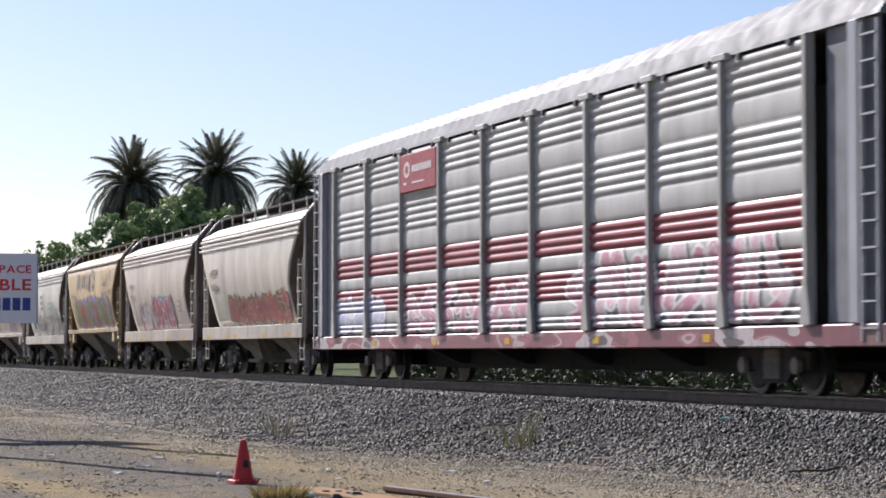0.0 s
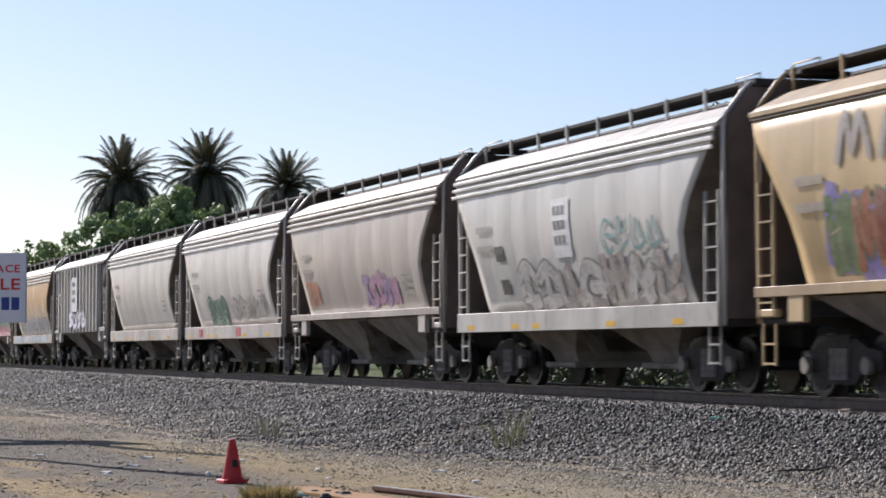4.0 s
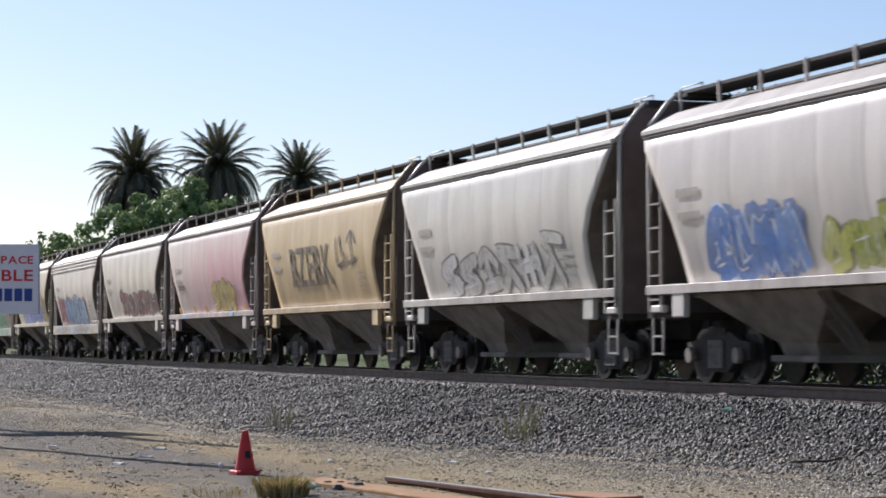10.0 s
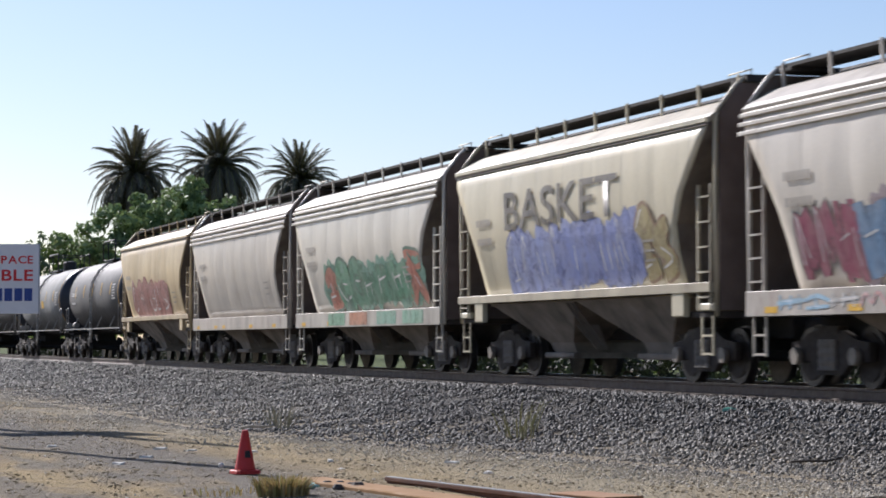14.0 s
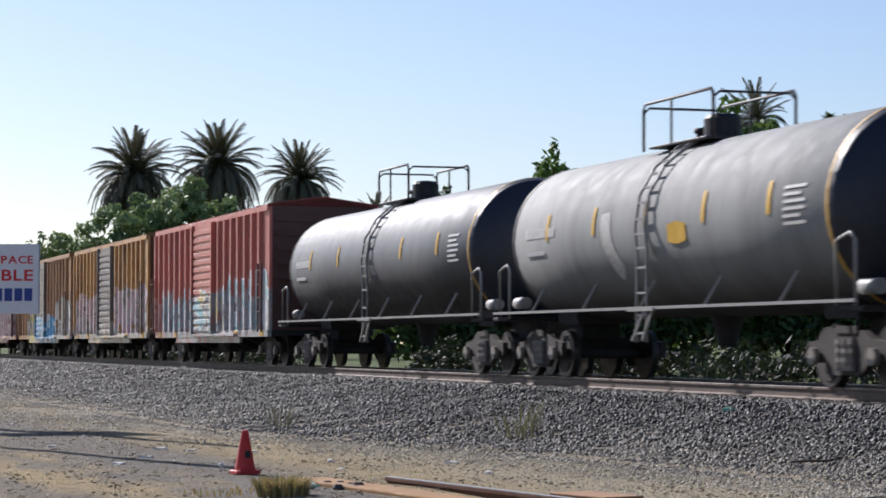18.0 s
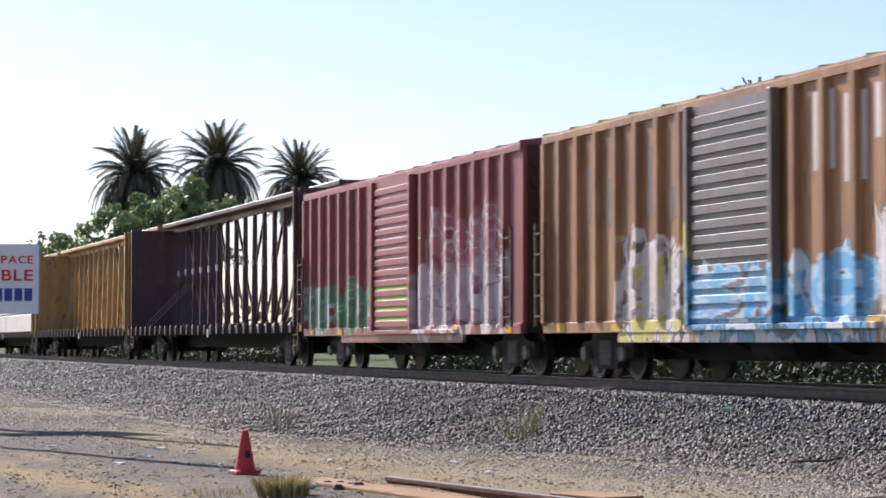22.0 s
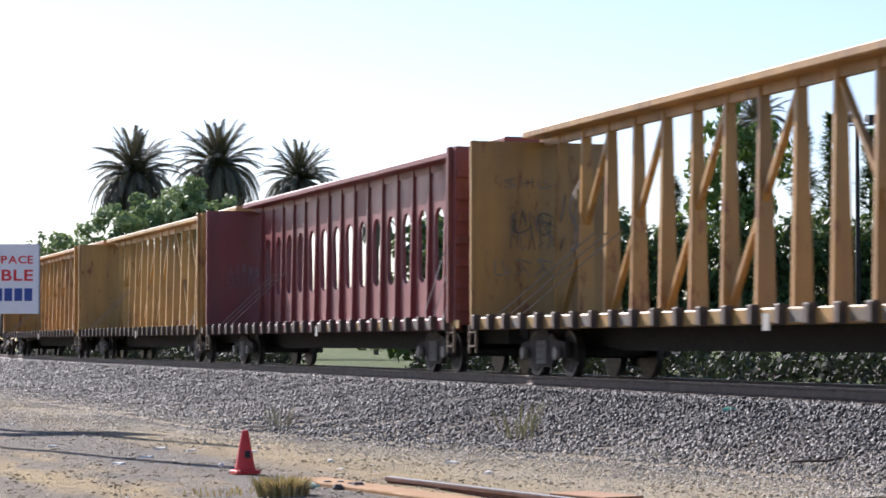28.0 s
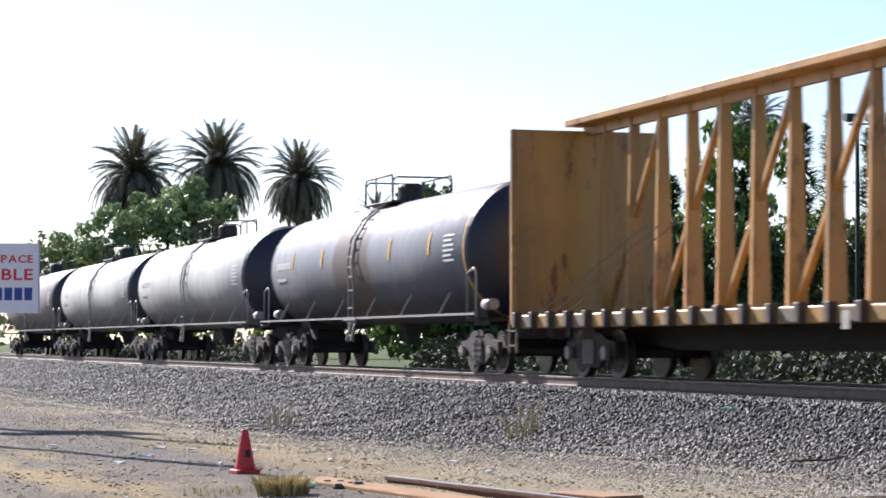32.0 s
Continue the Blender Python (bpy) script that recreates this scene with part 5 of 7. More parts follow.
        for q in (-0.3, 0.3):
            part("eave_clip", lambda: Build().cbox(-0.05, 0.05, -1.53, -1.46, 4.78, 4.88, 0.01), plain("4d4f52", 0.6), c, "", pose(x + q * w, 0, 0), "rack_clip")
    for i in range(n + 1):
        part("side_post", lambda: Build().cbox(-0.055, 0.055, -1.57, -1.42, 0.95, 4.88, 0.012), post_m, c, "", pose(-12.35 + w * i, 0, 0), "rack_post")
        part("post_gusset", lambda: Build().hexa([(-0.16, -1.575, 0.98), (0.16, -1.575, 0.98), (0.16, -1.5, 0.98), (-0.16, -1.5, 0.98), (-0.055, -1.575, 1.6), (0.055, -1.575, 1.6), (0.055, -1.5, 1.6), (-0.055, -1.5, 1.6)]), post_m, c, "", pose(-12.35 + w * i, 0, 0), "rack_gusset")
        zs = np.linspace(1.6, 2.3, 36)
        idx = letter_index(np.full(35, -12.35 + w * i), (zs[:-1] + zs[1:]) / 2, art)
        if idx.any():
            b = Build()
            for k in range(35):
                if idx[k]:
                    b.add([(q, -1.573, z) for q, z in ((-0.043, zs[k]), (0.043, zs[k]), (0.043, zs[k + 1]), (-0.043, zs[k + 1]))], [(0, 1, 2, 3)], int(idx[k]) - 1)
            part("post_paint", b, inks, c, "sprayed paint on the post", pose(-12.35 + w * i, 0, 0))
    far = Build().box(-half + 0.1, half - 0.1, 1.42, 1.5, 1.0, 4.88)
    part("far_side", far, silver, c, key="rack_far")

    def roof():
        b = Build()
        prof = [(-1.5, 4.88), (-1.48, 4.95), (-1.4, 5.18), (-1.02, 5.5), (0, 5.7), (1.02, 5.5), (1.4, 5.18), (1.48, 4.95), (1.5, 4.88)]
        rings = []
        m = 110
        for i in range(m + 1):
            x = -half + 0.25 + (2 * half - 0.5) * i / m
            d = 0.022 if i % 2 else 0.0
            e = max(0.0, 1 - min(i, m - i) / 3.0)
            rings.append([(x, y, 4.88 + (z - 4.88) * (1 - 0.45 * e) + d * (z > 5.0)) for y, z in prof])
        b.loft(rings, 0, True, False)
        return b
    part("roof", roof, plain("75787b", 0.65, 0.1, 0.4, 1.2, "4f4e4d"), c, "bright galvanised corrugated roof", key="rack_roof")
    part("side_sill", lambda: Build().cbox(-half + 0.1, half - 0.1, -1.5, -1.3, 0.68, 0.98, 0.02), sprayed(c, "86686a", [(-13.9, 13.9, 0.3, 1.3, "a8666f", "8a4f58", "c9bcbc", "5a5258")], 0.2, 0.4, seed=5.0, wide=2.5), c, "grimy sprayed side sill", key="rack_sill")
    for i, x in enumerate((-9.0, -4.5, 0, 4.5, 9.0)):
        part("reflector", lambda: Build().box(-0.14, 0.14, -1.508, -1.5, 0.76, 0.88), YELLOW_DECAL, c, "yellow reflector patch", pose(x, 0, 0), "reflector")
    part("floor_frame", lambda: Build().box(-half + 0.1, half - 0.1, -1.28, 1.4, 0.72, 0.96), STEEL_DARK, c, key="rack_floor")
    for s in (-1, 1):
        door_m = plain("44464c", 0.6)
        for y in (-0.68, 0.68):
            part("end_door", lambda: Build().cbox(-0.05, 0.05, -0.64, 0.64, 1.0, 4.88, 0.012), door_m, c, "", pose(s * (half - 0.3), y, 0), "rack_end")
        part("door_rail", lambda: Build().box(-0.08, 0.08, -1.3, 1.3, 2.7, 2.8), door_m, c, "", pose(s * (half - 0.3), 0, 0), "rack_end_rail")
        part("corner_panel", lambda: Build().cbox(-0.72, 0.72, -1.4, -1.35, 1.0, 4.88, 0.01), plain("7d8086", 0.6, 0, 0.4, 1.5), c, "grey recessed corner panel", pose(s * (half - 1.15), 0, 0), "rack_corner")
        part("corner_column", lambda: Build().cbox(-0.12, 0.12, -1.52, -1.4, 0.98, 4.88, 0.015), paint("a9adb3", 0.45, 0.35, 0.08), c, "pale grey corner column", pose(s * (half - 0.94), 0, 0), "rack_column")
        ladder(c, s * (half - 0.5) - 0.22, s * (half - 0.5) + 0.22, -1.5, 0.75, 4.82, 12, plain("a9aaac", 0.5))
    part("center_sill", lambda: Build().cbox(-9.0, 9.0, -0.3, 0.3, 0.3, 0.74, 0.03), STEEL_DARK, c, key="rack_center")
    for x in (-6, -2, 2, 6):
        part("cross_bearer", lambda: Build().hexa([(-0.15, -0.5, 0.4), (0.15, -0.5, 0.4), (0.15, 0.5, 0.4), (-0.15, 0.5, 0.4), (-0.15, -1.3, 0.74), (0.15, -1.3, 0.74), (0.15, 1.3, 0.74), (-0.15, 1.3, 0.74)]), STEEL_DARK, c, "", pose(x, 0, 0), "bearer")
    truck(c, -10.2)
    truck(c, 10.2)
    couplers(c, half - 0.1, 0.65)
    part("sign_plate", Build().cbox(-6.74, -4.24, -1.575, -1.45, 3.96, 4.74, 0.006), plain("a3323c", 0.5), c, "red square plate with a white emblem and bars")
    part("emblem", Build().loft([[(-6.25 + 0.22 * q * math.cos(a), y, 4.42 + 0.17 * q * math.sin(a)) for a in (2 * math.pi * k / 14 for k in range(14))] for q, y in ((1.0, -1.575), (1.0, -1.579), (0.55, -1.579), (0.55, -1.575))], 0, False, False), plain("e8dcdc", 0.5), c, "white ring emblem")
    marks(c, lambda u, v, off: (u, -1.576 - off, v), [(-5.85, 4.42, 1.4, 0.2), (-6.45, 4.13, 0.3, 0.08), (-5.85, 4.13, 1.2, 0.05)], "e8dcdc", "white bars")
    return c


def tank(label, shell, h, low, bands=True, patch=None, deck=1.14, rail=4.42, shade_span=(1.6, 2.7), gloss=0.6):
    """Tank car: a shell with dished heads on a stub sill, a walkway and a railed dome platform."""
    c = thing("tank_car", label, "tank car", "train cars")
    r, zc = 1.41, 2.44
    hs = shell / 2
    m = Nodes("tank_paint")
    sep = m.n("SeparateXYZ")
    m.t.links.new(m.co.outputs["Object"], sep.inputs[0])
    streak = m.ramp(m.noise(1.0, (1.6, 1.6, 0.3), 5, 0.6), 0.42, 0.75)
    base = m.mix(m.math("MULTIPLY", streak, 0.35), lin(h), lin("4a4540"))
    # shell darkens towards the belly: its underside shade put into the colour
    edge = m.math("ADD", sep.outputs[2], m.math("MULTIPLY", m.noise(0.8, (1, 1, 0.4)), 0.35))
    base = m.mix(m.ramp(edge, *shade_span, 0.95, 0.0), base, lin(low))
    if patch:
        side = m.math("ABSOLUTE", m.math("ADD", sep.outputs[0], m.math("MULTIPLY", m.noise(0.9), 0.8)))
        base = m.mix(m.ramp(side, 1.35, 1.6, 0.92, 0.0), base, lin(patch))
    m.bump(m.noise(0.7, (1, 1, 1), 2), 0.12, 0.04)
    skin = m.done(base, m.ramp(m.noise(3.0), 0.3, 0.7, gloss - 0.06, gloss + 0.08), 0.0, 0.35)

    def shell_build():
        b = Build()
        rings = []
        for x, q in ((-hs - 0.42, 0.05), (-hs - 0.38, 0.45), (-hs - 0.26, 0.75), (-hs - 0.1, 0.94), (-hs + 0.05, 1.0), (-hs / 2, 1.0), (0, 1.0), (hs / 2, 1.0), (hs - 0.05, 1.0), (hs + 0.1, 0.94), (hs + 0.26, 0.75), (hs + 0.38, 0.45), (hs + 0.42, 0.05)):
            rings.append([(x, math.cos(a) * r * q, zc + math.sin(a) * r * q) for a in (2 * math.pi * k / 40 for k in range(40))])
        b.loft(rings, 0, True, True)
        return b
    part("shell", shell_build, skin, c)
    # forward head only: the shade on that end is painted as a dark tone
    part("head", lambda: Build().loft([[(x, math.cos(a) * r * q, zc + math.sin(a) * r * q) for a in (2 * math.pi * k / 40 for k in range(40))] for x, q in ((0.03, 1.004), (0.12, 0.95), (0.28, 0.76), (0.4, 0.46), (0.44, 0.05))], 0, True, True), plain("1d2230", 0.45, 0, 0.2), c, "dished head, blue-black for the shade on it", pose(hs, 0, 0), "tank_head")
    dark = plain("2e2c2c", 0.6)
    light = plain("918f8b", 0.55)
    for s in (-1, 1):
        part("head_ring", lambda: Build().loft([[(x, math.cos(a) * q, zc + math.sin(a) * q) for a in (2 * math.pi * k / 40 for k in range(40))] for x, q in ((-0.05, r + 0.001), (-0.04, r + 0.012), (0.04, r + 0.012), (0.05, r + 0.001))], 0, False, False),
             plain("b98f2e", 0.6) if bands and s > 0 else dark, c, "yellow edge stripe" if bands and s > 0 else "", pose(s * (hs - 0.02), 0, 0), "head_ring")
        part("stub_sill", lambda: Build().box(-0.95, 0.95, -0.35, 0.35, 0.68, 1.1), STEEL_DARK, c, "", pose(s * (hs + 0.1), 0, 0), "stub")
        part("saddle", lambda: Build().hexa([(-0.5, -0.7, 0.95), (0.5, -0.7, 0.95), (0.5, 0.7, 0.95), (-0.5, 0.7, 0.95), (-0.4, -0.85, 1.75), (0.4, -0.85, 1.75), (0.4, 0.85, 1.75), (-0.4, 0.85, 1.75)]), STEEL_DARK, c, "", pose(s * (hs - 1.0), 0, 0), "saddle")
        part("end_platform", lambda: Build().cbox(-0.4, 0.4, -1.45, 1.45, 1.02, 1.09, 0.015), STEEL_DARK, c, "", pose(s * (hs + 0.65), 0, 0), "tank_plat")
        part("end_handrail", lambda: Build().tube([(0.3, -1.42, 1.05), (0.3, -1.42, 1.95), (0.1, -1.4, 2.05), (-0.25, -1.42, 1.95), (-0.25, -1.42, 1.1)], 0.025, 6), light, c, "", pose(s * (hs + 0.5), 0, 0), "tank_rail_end")
        part("brake_cylinder", lambda: Build().tube([(-0.25, -1.05, 1.35), (0.25, -1.05, 1.35)], 0.11, 10), light, c, "pale brake cylinder", pose(s * (hs + 0.55) if s > 0 else -hs - 0.55, 0, 0), "brake_cyl")
    def side_rail():
        b = Build()
        b.beam((-hs - 0.9, -1.48, 1.16), (hs + 0.9, -1.48, 1.16), 0.04, 0.045)
        b.beam((-hs - 0.9, 1.48, 1.16), (hs + 0.9, 1.48, 1.16), 0.05, 0.06)
        return b
    part("side_handrail", side_rail, light, c, "long pale side handrail")
    k = int(shell / 2.4)
    for i in range(k):
        part("rail_stay", lambda: Build().beam((-0.12, -1.46, 1.16), (0.16, -1.3, 1.6), 0.04), light, c, "", pose(-hs + shell * (i + 0.5) / k, 0, 0), "rail_stay")
    # side ladder over the curve of the shell
    def ladder_build():
        b = Build()
        path = [(-1.47, 0.62), (-1.47, 1.2), (-1.46, 2.0)] + [(-math.cos(a) * (r + 0.09), zc + math.sin(a) * (r + 0.09)) for a in (radians(d) for d in (0, 20, 40, 60, 76))]
        for x in (-0.2, 0.2):
            b.tube([(x, y, z) for y, z in path], 0.026, 5)
        for i in range(len(path) - 1):
            for q in (0.25, 0.75):
                y, z = path[i][0] + (path[i + 1][0] - path[i][0]) * q, path[i][1] + (path[i + 1][1] - path[i][1]) * q
                b.beam((-0.2, y, z), (0.2, y, z), 0.035)
        return b
    part("side_ladder", ladder_build, light, c, key="tank_ladder")
    part("ladder_step", lambda: Build().beam((-0.5, -1.5, 1.14), (0.6, -1.5, 1.14), 0.06).beam((0.1, -1.48, 1.1), (-0.35, -1.48, 0.65), 0.04).beam((0.45, -1.48, 1.1), (0.05, -1.48, 0.65), 0.04), light, c, key="tank_step")
    part("dome_platform", lambda: Build().cbox(-1.15, 1.15, -0.72, 0.72, 3.8, 3.84, 0.01), dark, c, "dark grating platform", pose(-0.35, 0, 0), key="dome_plat")
    def hoop():
        b = Build()
        b.tube([(-deck, 0, 3.78), (-deck, 0, rail - 0.1), (-deck + 0.07, 0, rail), (deck - 0.07, 0, rail), (deck, 0, rail - 0.1), (deck, 0, 3.78)], 0.026, 6)
        return b.tube([(-0.25, 0, 3.8), (-0.25, 0, rail)], 0.022, 5)
    for y in (-0.7, 0.7):
        part("platform_railing", hoop, dark, c, "dark tubular railing", pose(-0.35, y, 0), "hoop%.2f" % deck)
    for x in (-deck, deck):
        part("railing_end", lambda: Build().tube([(0, -0.7, rail - 0.14), (0, -0.6, rail - 0.05), (0, 0.6, rail - 0.05), (0, 0.7, rail - 0.14)], 0.022, 5), dark, c, "", pose(x - 0.35, 0, 0), "hoop_end%.2f" % rail)
    part("dome", lambda: Build().loft([[(math.cos(a) * q + 0.2, math.sin(a) * q, z) for a in (2 * math.pi * k / 16 for k in range(16))] for q, z in ((0.36, 3.75), (0.36, 3.86), (0.3, 3.87), (0.3, 4.2), (0.25, 4.27), (0.1, 4.29))], 0, True, False), BLACK, c, "black valve housing", pose(-0.35, 0, 0), key="dome")
    part("valve", lambda: Build().tube([(-0.6, 0, 3.78), (-0.6, 0, 4.02), (-0.6, 0, 4.05), (-0.6, 0, 4.12)], [0.1, 0.1, 0.14, 0.14], 8), BLACK, c, "", pose(-0.35, 0, 0), key="valve")
    part("belly_valve", lambda: Build().loft([[(math.cos(a) * q, math.sin(a) * q, z) for a in (2 * math.pi * k / 12 for k in range(12))] for q, z in ((0.3, 1.1), (0.2, 0.8), (0.14, 0.55))], 0, True, False), STEEL_DARK, c, key="belly")

    def surf(u, v, off):
        a = (v - zc) / r
        return (u, -math.cos(a) * (r + 0.002 + off), zc + math.sin(a) * (r + 0.002 + off))
    marks(c, surf, [(-hs + 0.7, 2.55, 1.5, 0.22), (-hs + 0.7, 2.2, 1.3, 0.1)], "d0cfcc")
    marks(c, surf, [(hs - 1.35, 2.25 + 0.1 * k, 0.95 - 0.2 * (k % 3 == 1), 0.06) for k in range(6)], "c9c7c2")
    if bands:
        for i in range(5):
            b = Build()
            ribbon(b, surf, [(-hs + shell * (i + 0.8) / 5.6, 2.4 + 0.08 * k) for k in range(7)], 0.13, 0.012, 0)
            part("reflector_stripe", b, YELLOW_DECAL, c, "upright yellow reflector")
    tr = hs + 0.42 + 0.85 - 1.55
    truck(c, -tr)
    truck(c, tr)
    couplers(c, hs + 0.95, 0.75)
    return c, surf


def side_letters(car, half, words, inks):
    """Sprayed words over a boxcar's wall, rib faces and door: each word is one coat of paint that follows the steps of the side."""
    ribs = sorted([-half + 0.12] + [k * (1.95 + i * 0.88) for k in (-1, 1) for i in range(7)])
    for word_art, tones_label in words:
        us = [p[0] for strokes, *_ in word_art for path in strokes for p in path]
        vs = [p[1] for strokes, *_ in word_art for path in strokes for p in path]
        u0, u1, v0, v1 = max(-half + 0.25, min(us) - 0.4), min(half - 0.05, max(us) + 0.5), 0.98, max(vs) + 0.2
        spans, at = [], u0
        for r in ribs + [1e9]:
            stop = min(u1, r - 0.11)
            if stop > at + 0.02:
                spans.append((at, stop, 1.464))
            if r < u1 and r + 0.08 > u0:
                spans.append((max(u0, r - 0.075), min(u1, r + 0.075), 1.569))
            at = max(at, r + 0.11)
            if at > u1:
                break
        b = Build()
        for a, e, y in spans:
            k = max(1, int((e - a) / 0.045))
            ue = np.linspace(a, e, k + 1)
            ve = np.linspace(v0, v1, int((v1 - v0) / 0.033))
            uu, vv = np.meshgrid((ue[:-1] + ue[1:]) / 2, (ve[:-1] + ve[1:]) / 2, indexing="ij")
            idx = letter_index(uu.ravel(), vv.ravel(), [word_art]).reshape(uu.shape)
            for i in range(len(ue) - 1):
                for j in range(len(ve) - 1):
                    if idx[i, j]:
                        yy = y
                        if abs(uu[i, j]) < 1.5 and y < 1.5:
                            yy = 1.664 if abs(uu[i, j]) > 1.39 else 1.614 if abs((vv[i, j] - 1.02 + 0.11) % 0.22 - 0.11) < 0.06 else 1.574
                        b.add([(ue[i], -yy, ve[j]), (ue[i + 1], -yy, ve[j]), (ue[i + 1], -yy, ve[j + 1]), (ue[i], -yy, ve[j + 1])], [(0, 1, 2, 3)], int(idx[i, j]) - 1)
        part("graffiti_word", b, inks, car, tones_label)


def boxcar(label, h, door_h, zones, roof_h, rust=0.25, seed=0.0, dirt=0.35):
    """Fifty-foot boxcar with outside posts and a ribbed sliding door."""
    c = thing("boxcar", label, "boxcar", "train cars")
    half = 8.1
    skin = sprayed(c, h, zones, rust, dirt, seed=seed, wide=0.75)
    door_m = sprayed(c, door_h, zones, rust * 0.3, dirt, seed=seed, wide=0.75)
    # end walls hold their shade in the paint colour, with a little grime
    end_m = paint(deepened(h, 0.72), 0.7, 0.15, 0.0, grime="2a201d")
    for y, name in ((-1, "side_wall"), (1, "far_wall")):
        part(name, lambda: Build().box(-half, half, -0.04, 0.04, 0.95, 4.22), skin, c, "", pose(0, y * 1.42, 0), "box_wall")
    for s in (-1, 1):
        def end():
            b = Build().box(-0.04, 0.04, -1.38, 1.38, 0.95, 4.22)
            return b
        ew = part("end_wall", end, end_m, c, "ribbed end wall", pose(s * (half - 0.04), 0, 0, 0, 0, 0 if s > 0 else 180), "box_end")
        for k in range(8):
            part("end_rib", lambda: Build().cbox(0.03, 0.10, -1.3, 1.3, -0.09, 0.09, 0.03), end_m, ew, "", pose(0, 0, 1.24 + k * 0.38), "end_rib")
        ladder(c, s * (half - 0.28) - 0.22, s * (half - 0.28) + 0.22, -1.66, 0.9, 2.7, 5, end_m)
    part("floor_frame", lambda: Build().box(-half, half, -1.38, 1.38, 0.8, 0.96), STEEL_DARK, c, key="box_floor")

    part("roof", lambda: Build().loft([[(x, -1.5, 4.2), (x, -1.5, 4.26), (x, 0, 4.46), (x, 1.5, 4.26), (x, 1.5, 4.2)] for x in (-half, half)], 0, True, False), paint(roof_h, 0.5, 0.4, 0.3), c, "panelled peaked roof", key="box_roof")
    for i in range(13):
        part("roof_seam", lambda: Build().loft([[(x, -1.51, 4.22), (x, -1.51, 4.285), (x, 0, 4.49), (x, 1.51, 4.285), (x, 1.51, 4.22)] for x in (-0.03, 0.03)], 0, True, False), paint(roof_h, 0.5, 0.4, 0.3), c, "", pose(-half + 0.03 + i * (2 * half - 0.06) / 12, 0, 0), "box_seam")
    part("eave_rail", lambda: Build().cbox(-half, half, -1.52, -1.46, 4.1, 4.22, 0.003), skin, c, key="box_eave")
    part("side_sill", lambda: Build().cbox(-half, half, -1.5, -1.4, 0.78, 0.96, 0.003).cbox(-4.6, 4.6, -1.48, -1.4, 0.62, 0.8, 0.003), skin, c, key="box_sill")
    part("side_rib", lambda: Build().loft([[(-0.11, -1.46, z), (0.11, -1.46, z), (0.075, -1.565, z), (-0.075, -1.565, z)] for z in (0.96, 4.1)], 0, True, False), skin, c, "", pose(-half + 0.12, 0, 0), "box_rib")
    for s in (-1, 1):
        for i in range(7):
            x = s * (1.95 + i * 0.88)
            part("side_rib", lambda: Build(), skin, c, "", pose(x, 0, 0), "box_rib")
    door = part("door", lambda: Build().box(-1.42, 1.42, -1.57, -1.5, 0.9, 4.1), door_m, c, "ribbed sliding door", key="box_door")
    for i in range(14):
        part("door_slat", lambda: Build().cbox(-1.36, 1.36, -1.61, -1.565, -0.065, 0.065, 0.005), door_m, door, "", pose(0, 0, 1.02 + i * 0.22), "door_slat")
    for x in (-1.45, 1.45):
        part("door_post", lambda: Build().cbox(-0.06, 0.06, -1.66, -1.5, 0.88, 4.12, 0.01), door_m, door, "", pose(x, 0, 0), "door_post")
    part("door_track", lambda: Build().cbox(-1.6, 4.4, -1.62, -1.5, 0.8, 0.88, 0.003), skin, c, key="door_track")
    for x in (-7.2, -4.6, 4.2, 7.4):
        part("reflector", lambda: Build().box(-0.2, 0.2, -1.512, -1.5, 0.8, 0.94), YELLOW_DECAL, c, "yellow reflector patch", pose(x, -0.004, 0), "box_reflector")
    part("center_sill", lambda: Build().cbox(-5.2, 5.2, -0.3, 0.3, 0.34, 0.82, 0.03), STEEL_DARK, c, key="box_center")
    for x in (-4.2, -1.6, 1.6, 4.2):
        part("cross_bearer", lambda: Build().hexa([(-0.15, -0.5, 0.45), (0.15, -0.5, 0.45), (0.15, 0.5, 0.45), (-0.15, 0.5, 0.45), (-0.15, -1.36, 0.8), (0.15, -1.36, 0.8), (0.15, 1.36, 0.8), (-0.15, 1.36, 0.8)]), STEEL_DARK, c, "", pose(x, 0, 0), "box_bearer")
    part("air_reservoir", lambda: Build().tube([(-0.7, -0.75, 0.55), (0.7, -0.75, 0.55)], 0.2, 10), STEEL_DARK, c, key="box_tank")
    truck(c, -6.3)
    truck(c, 6.3)
    couplers(c, half - 0.1, 0.85)
    return c


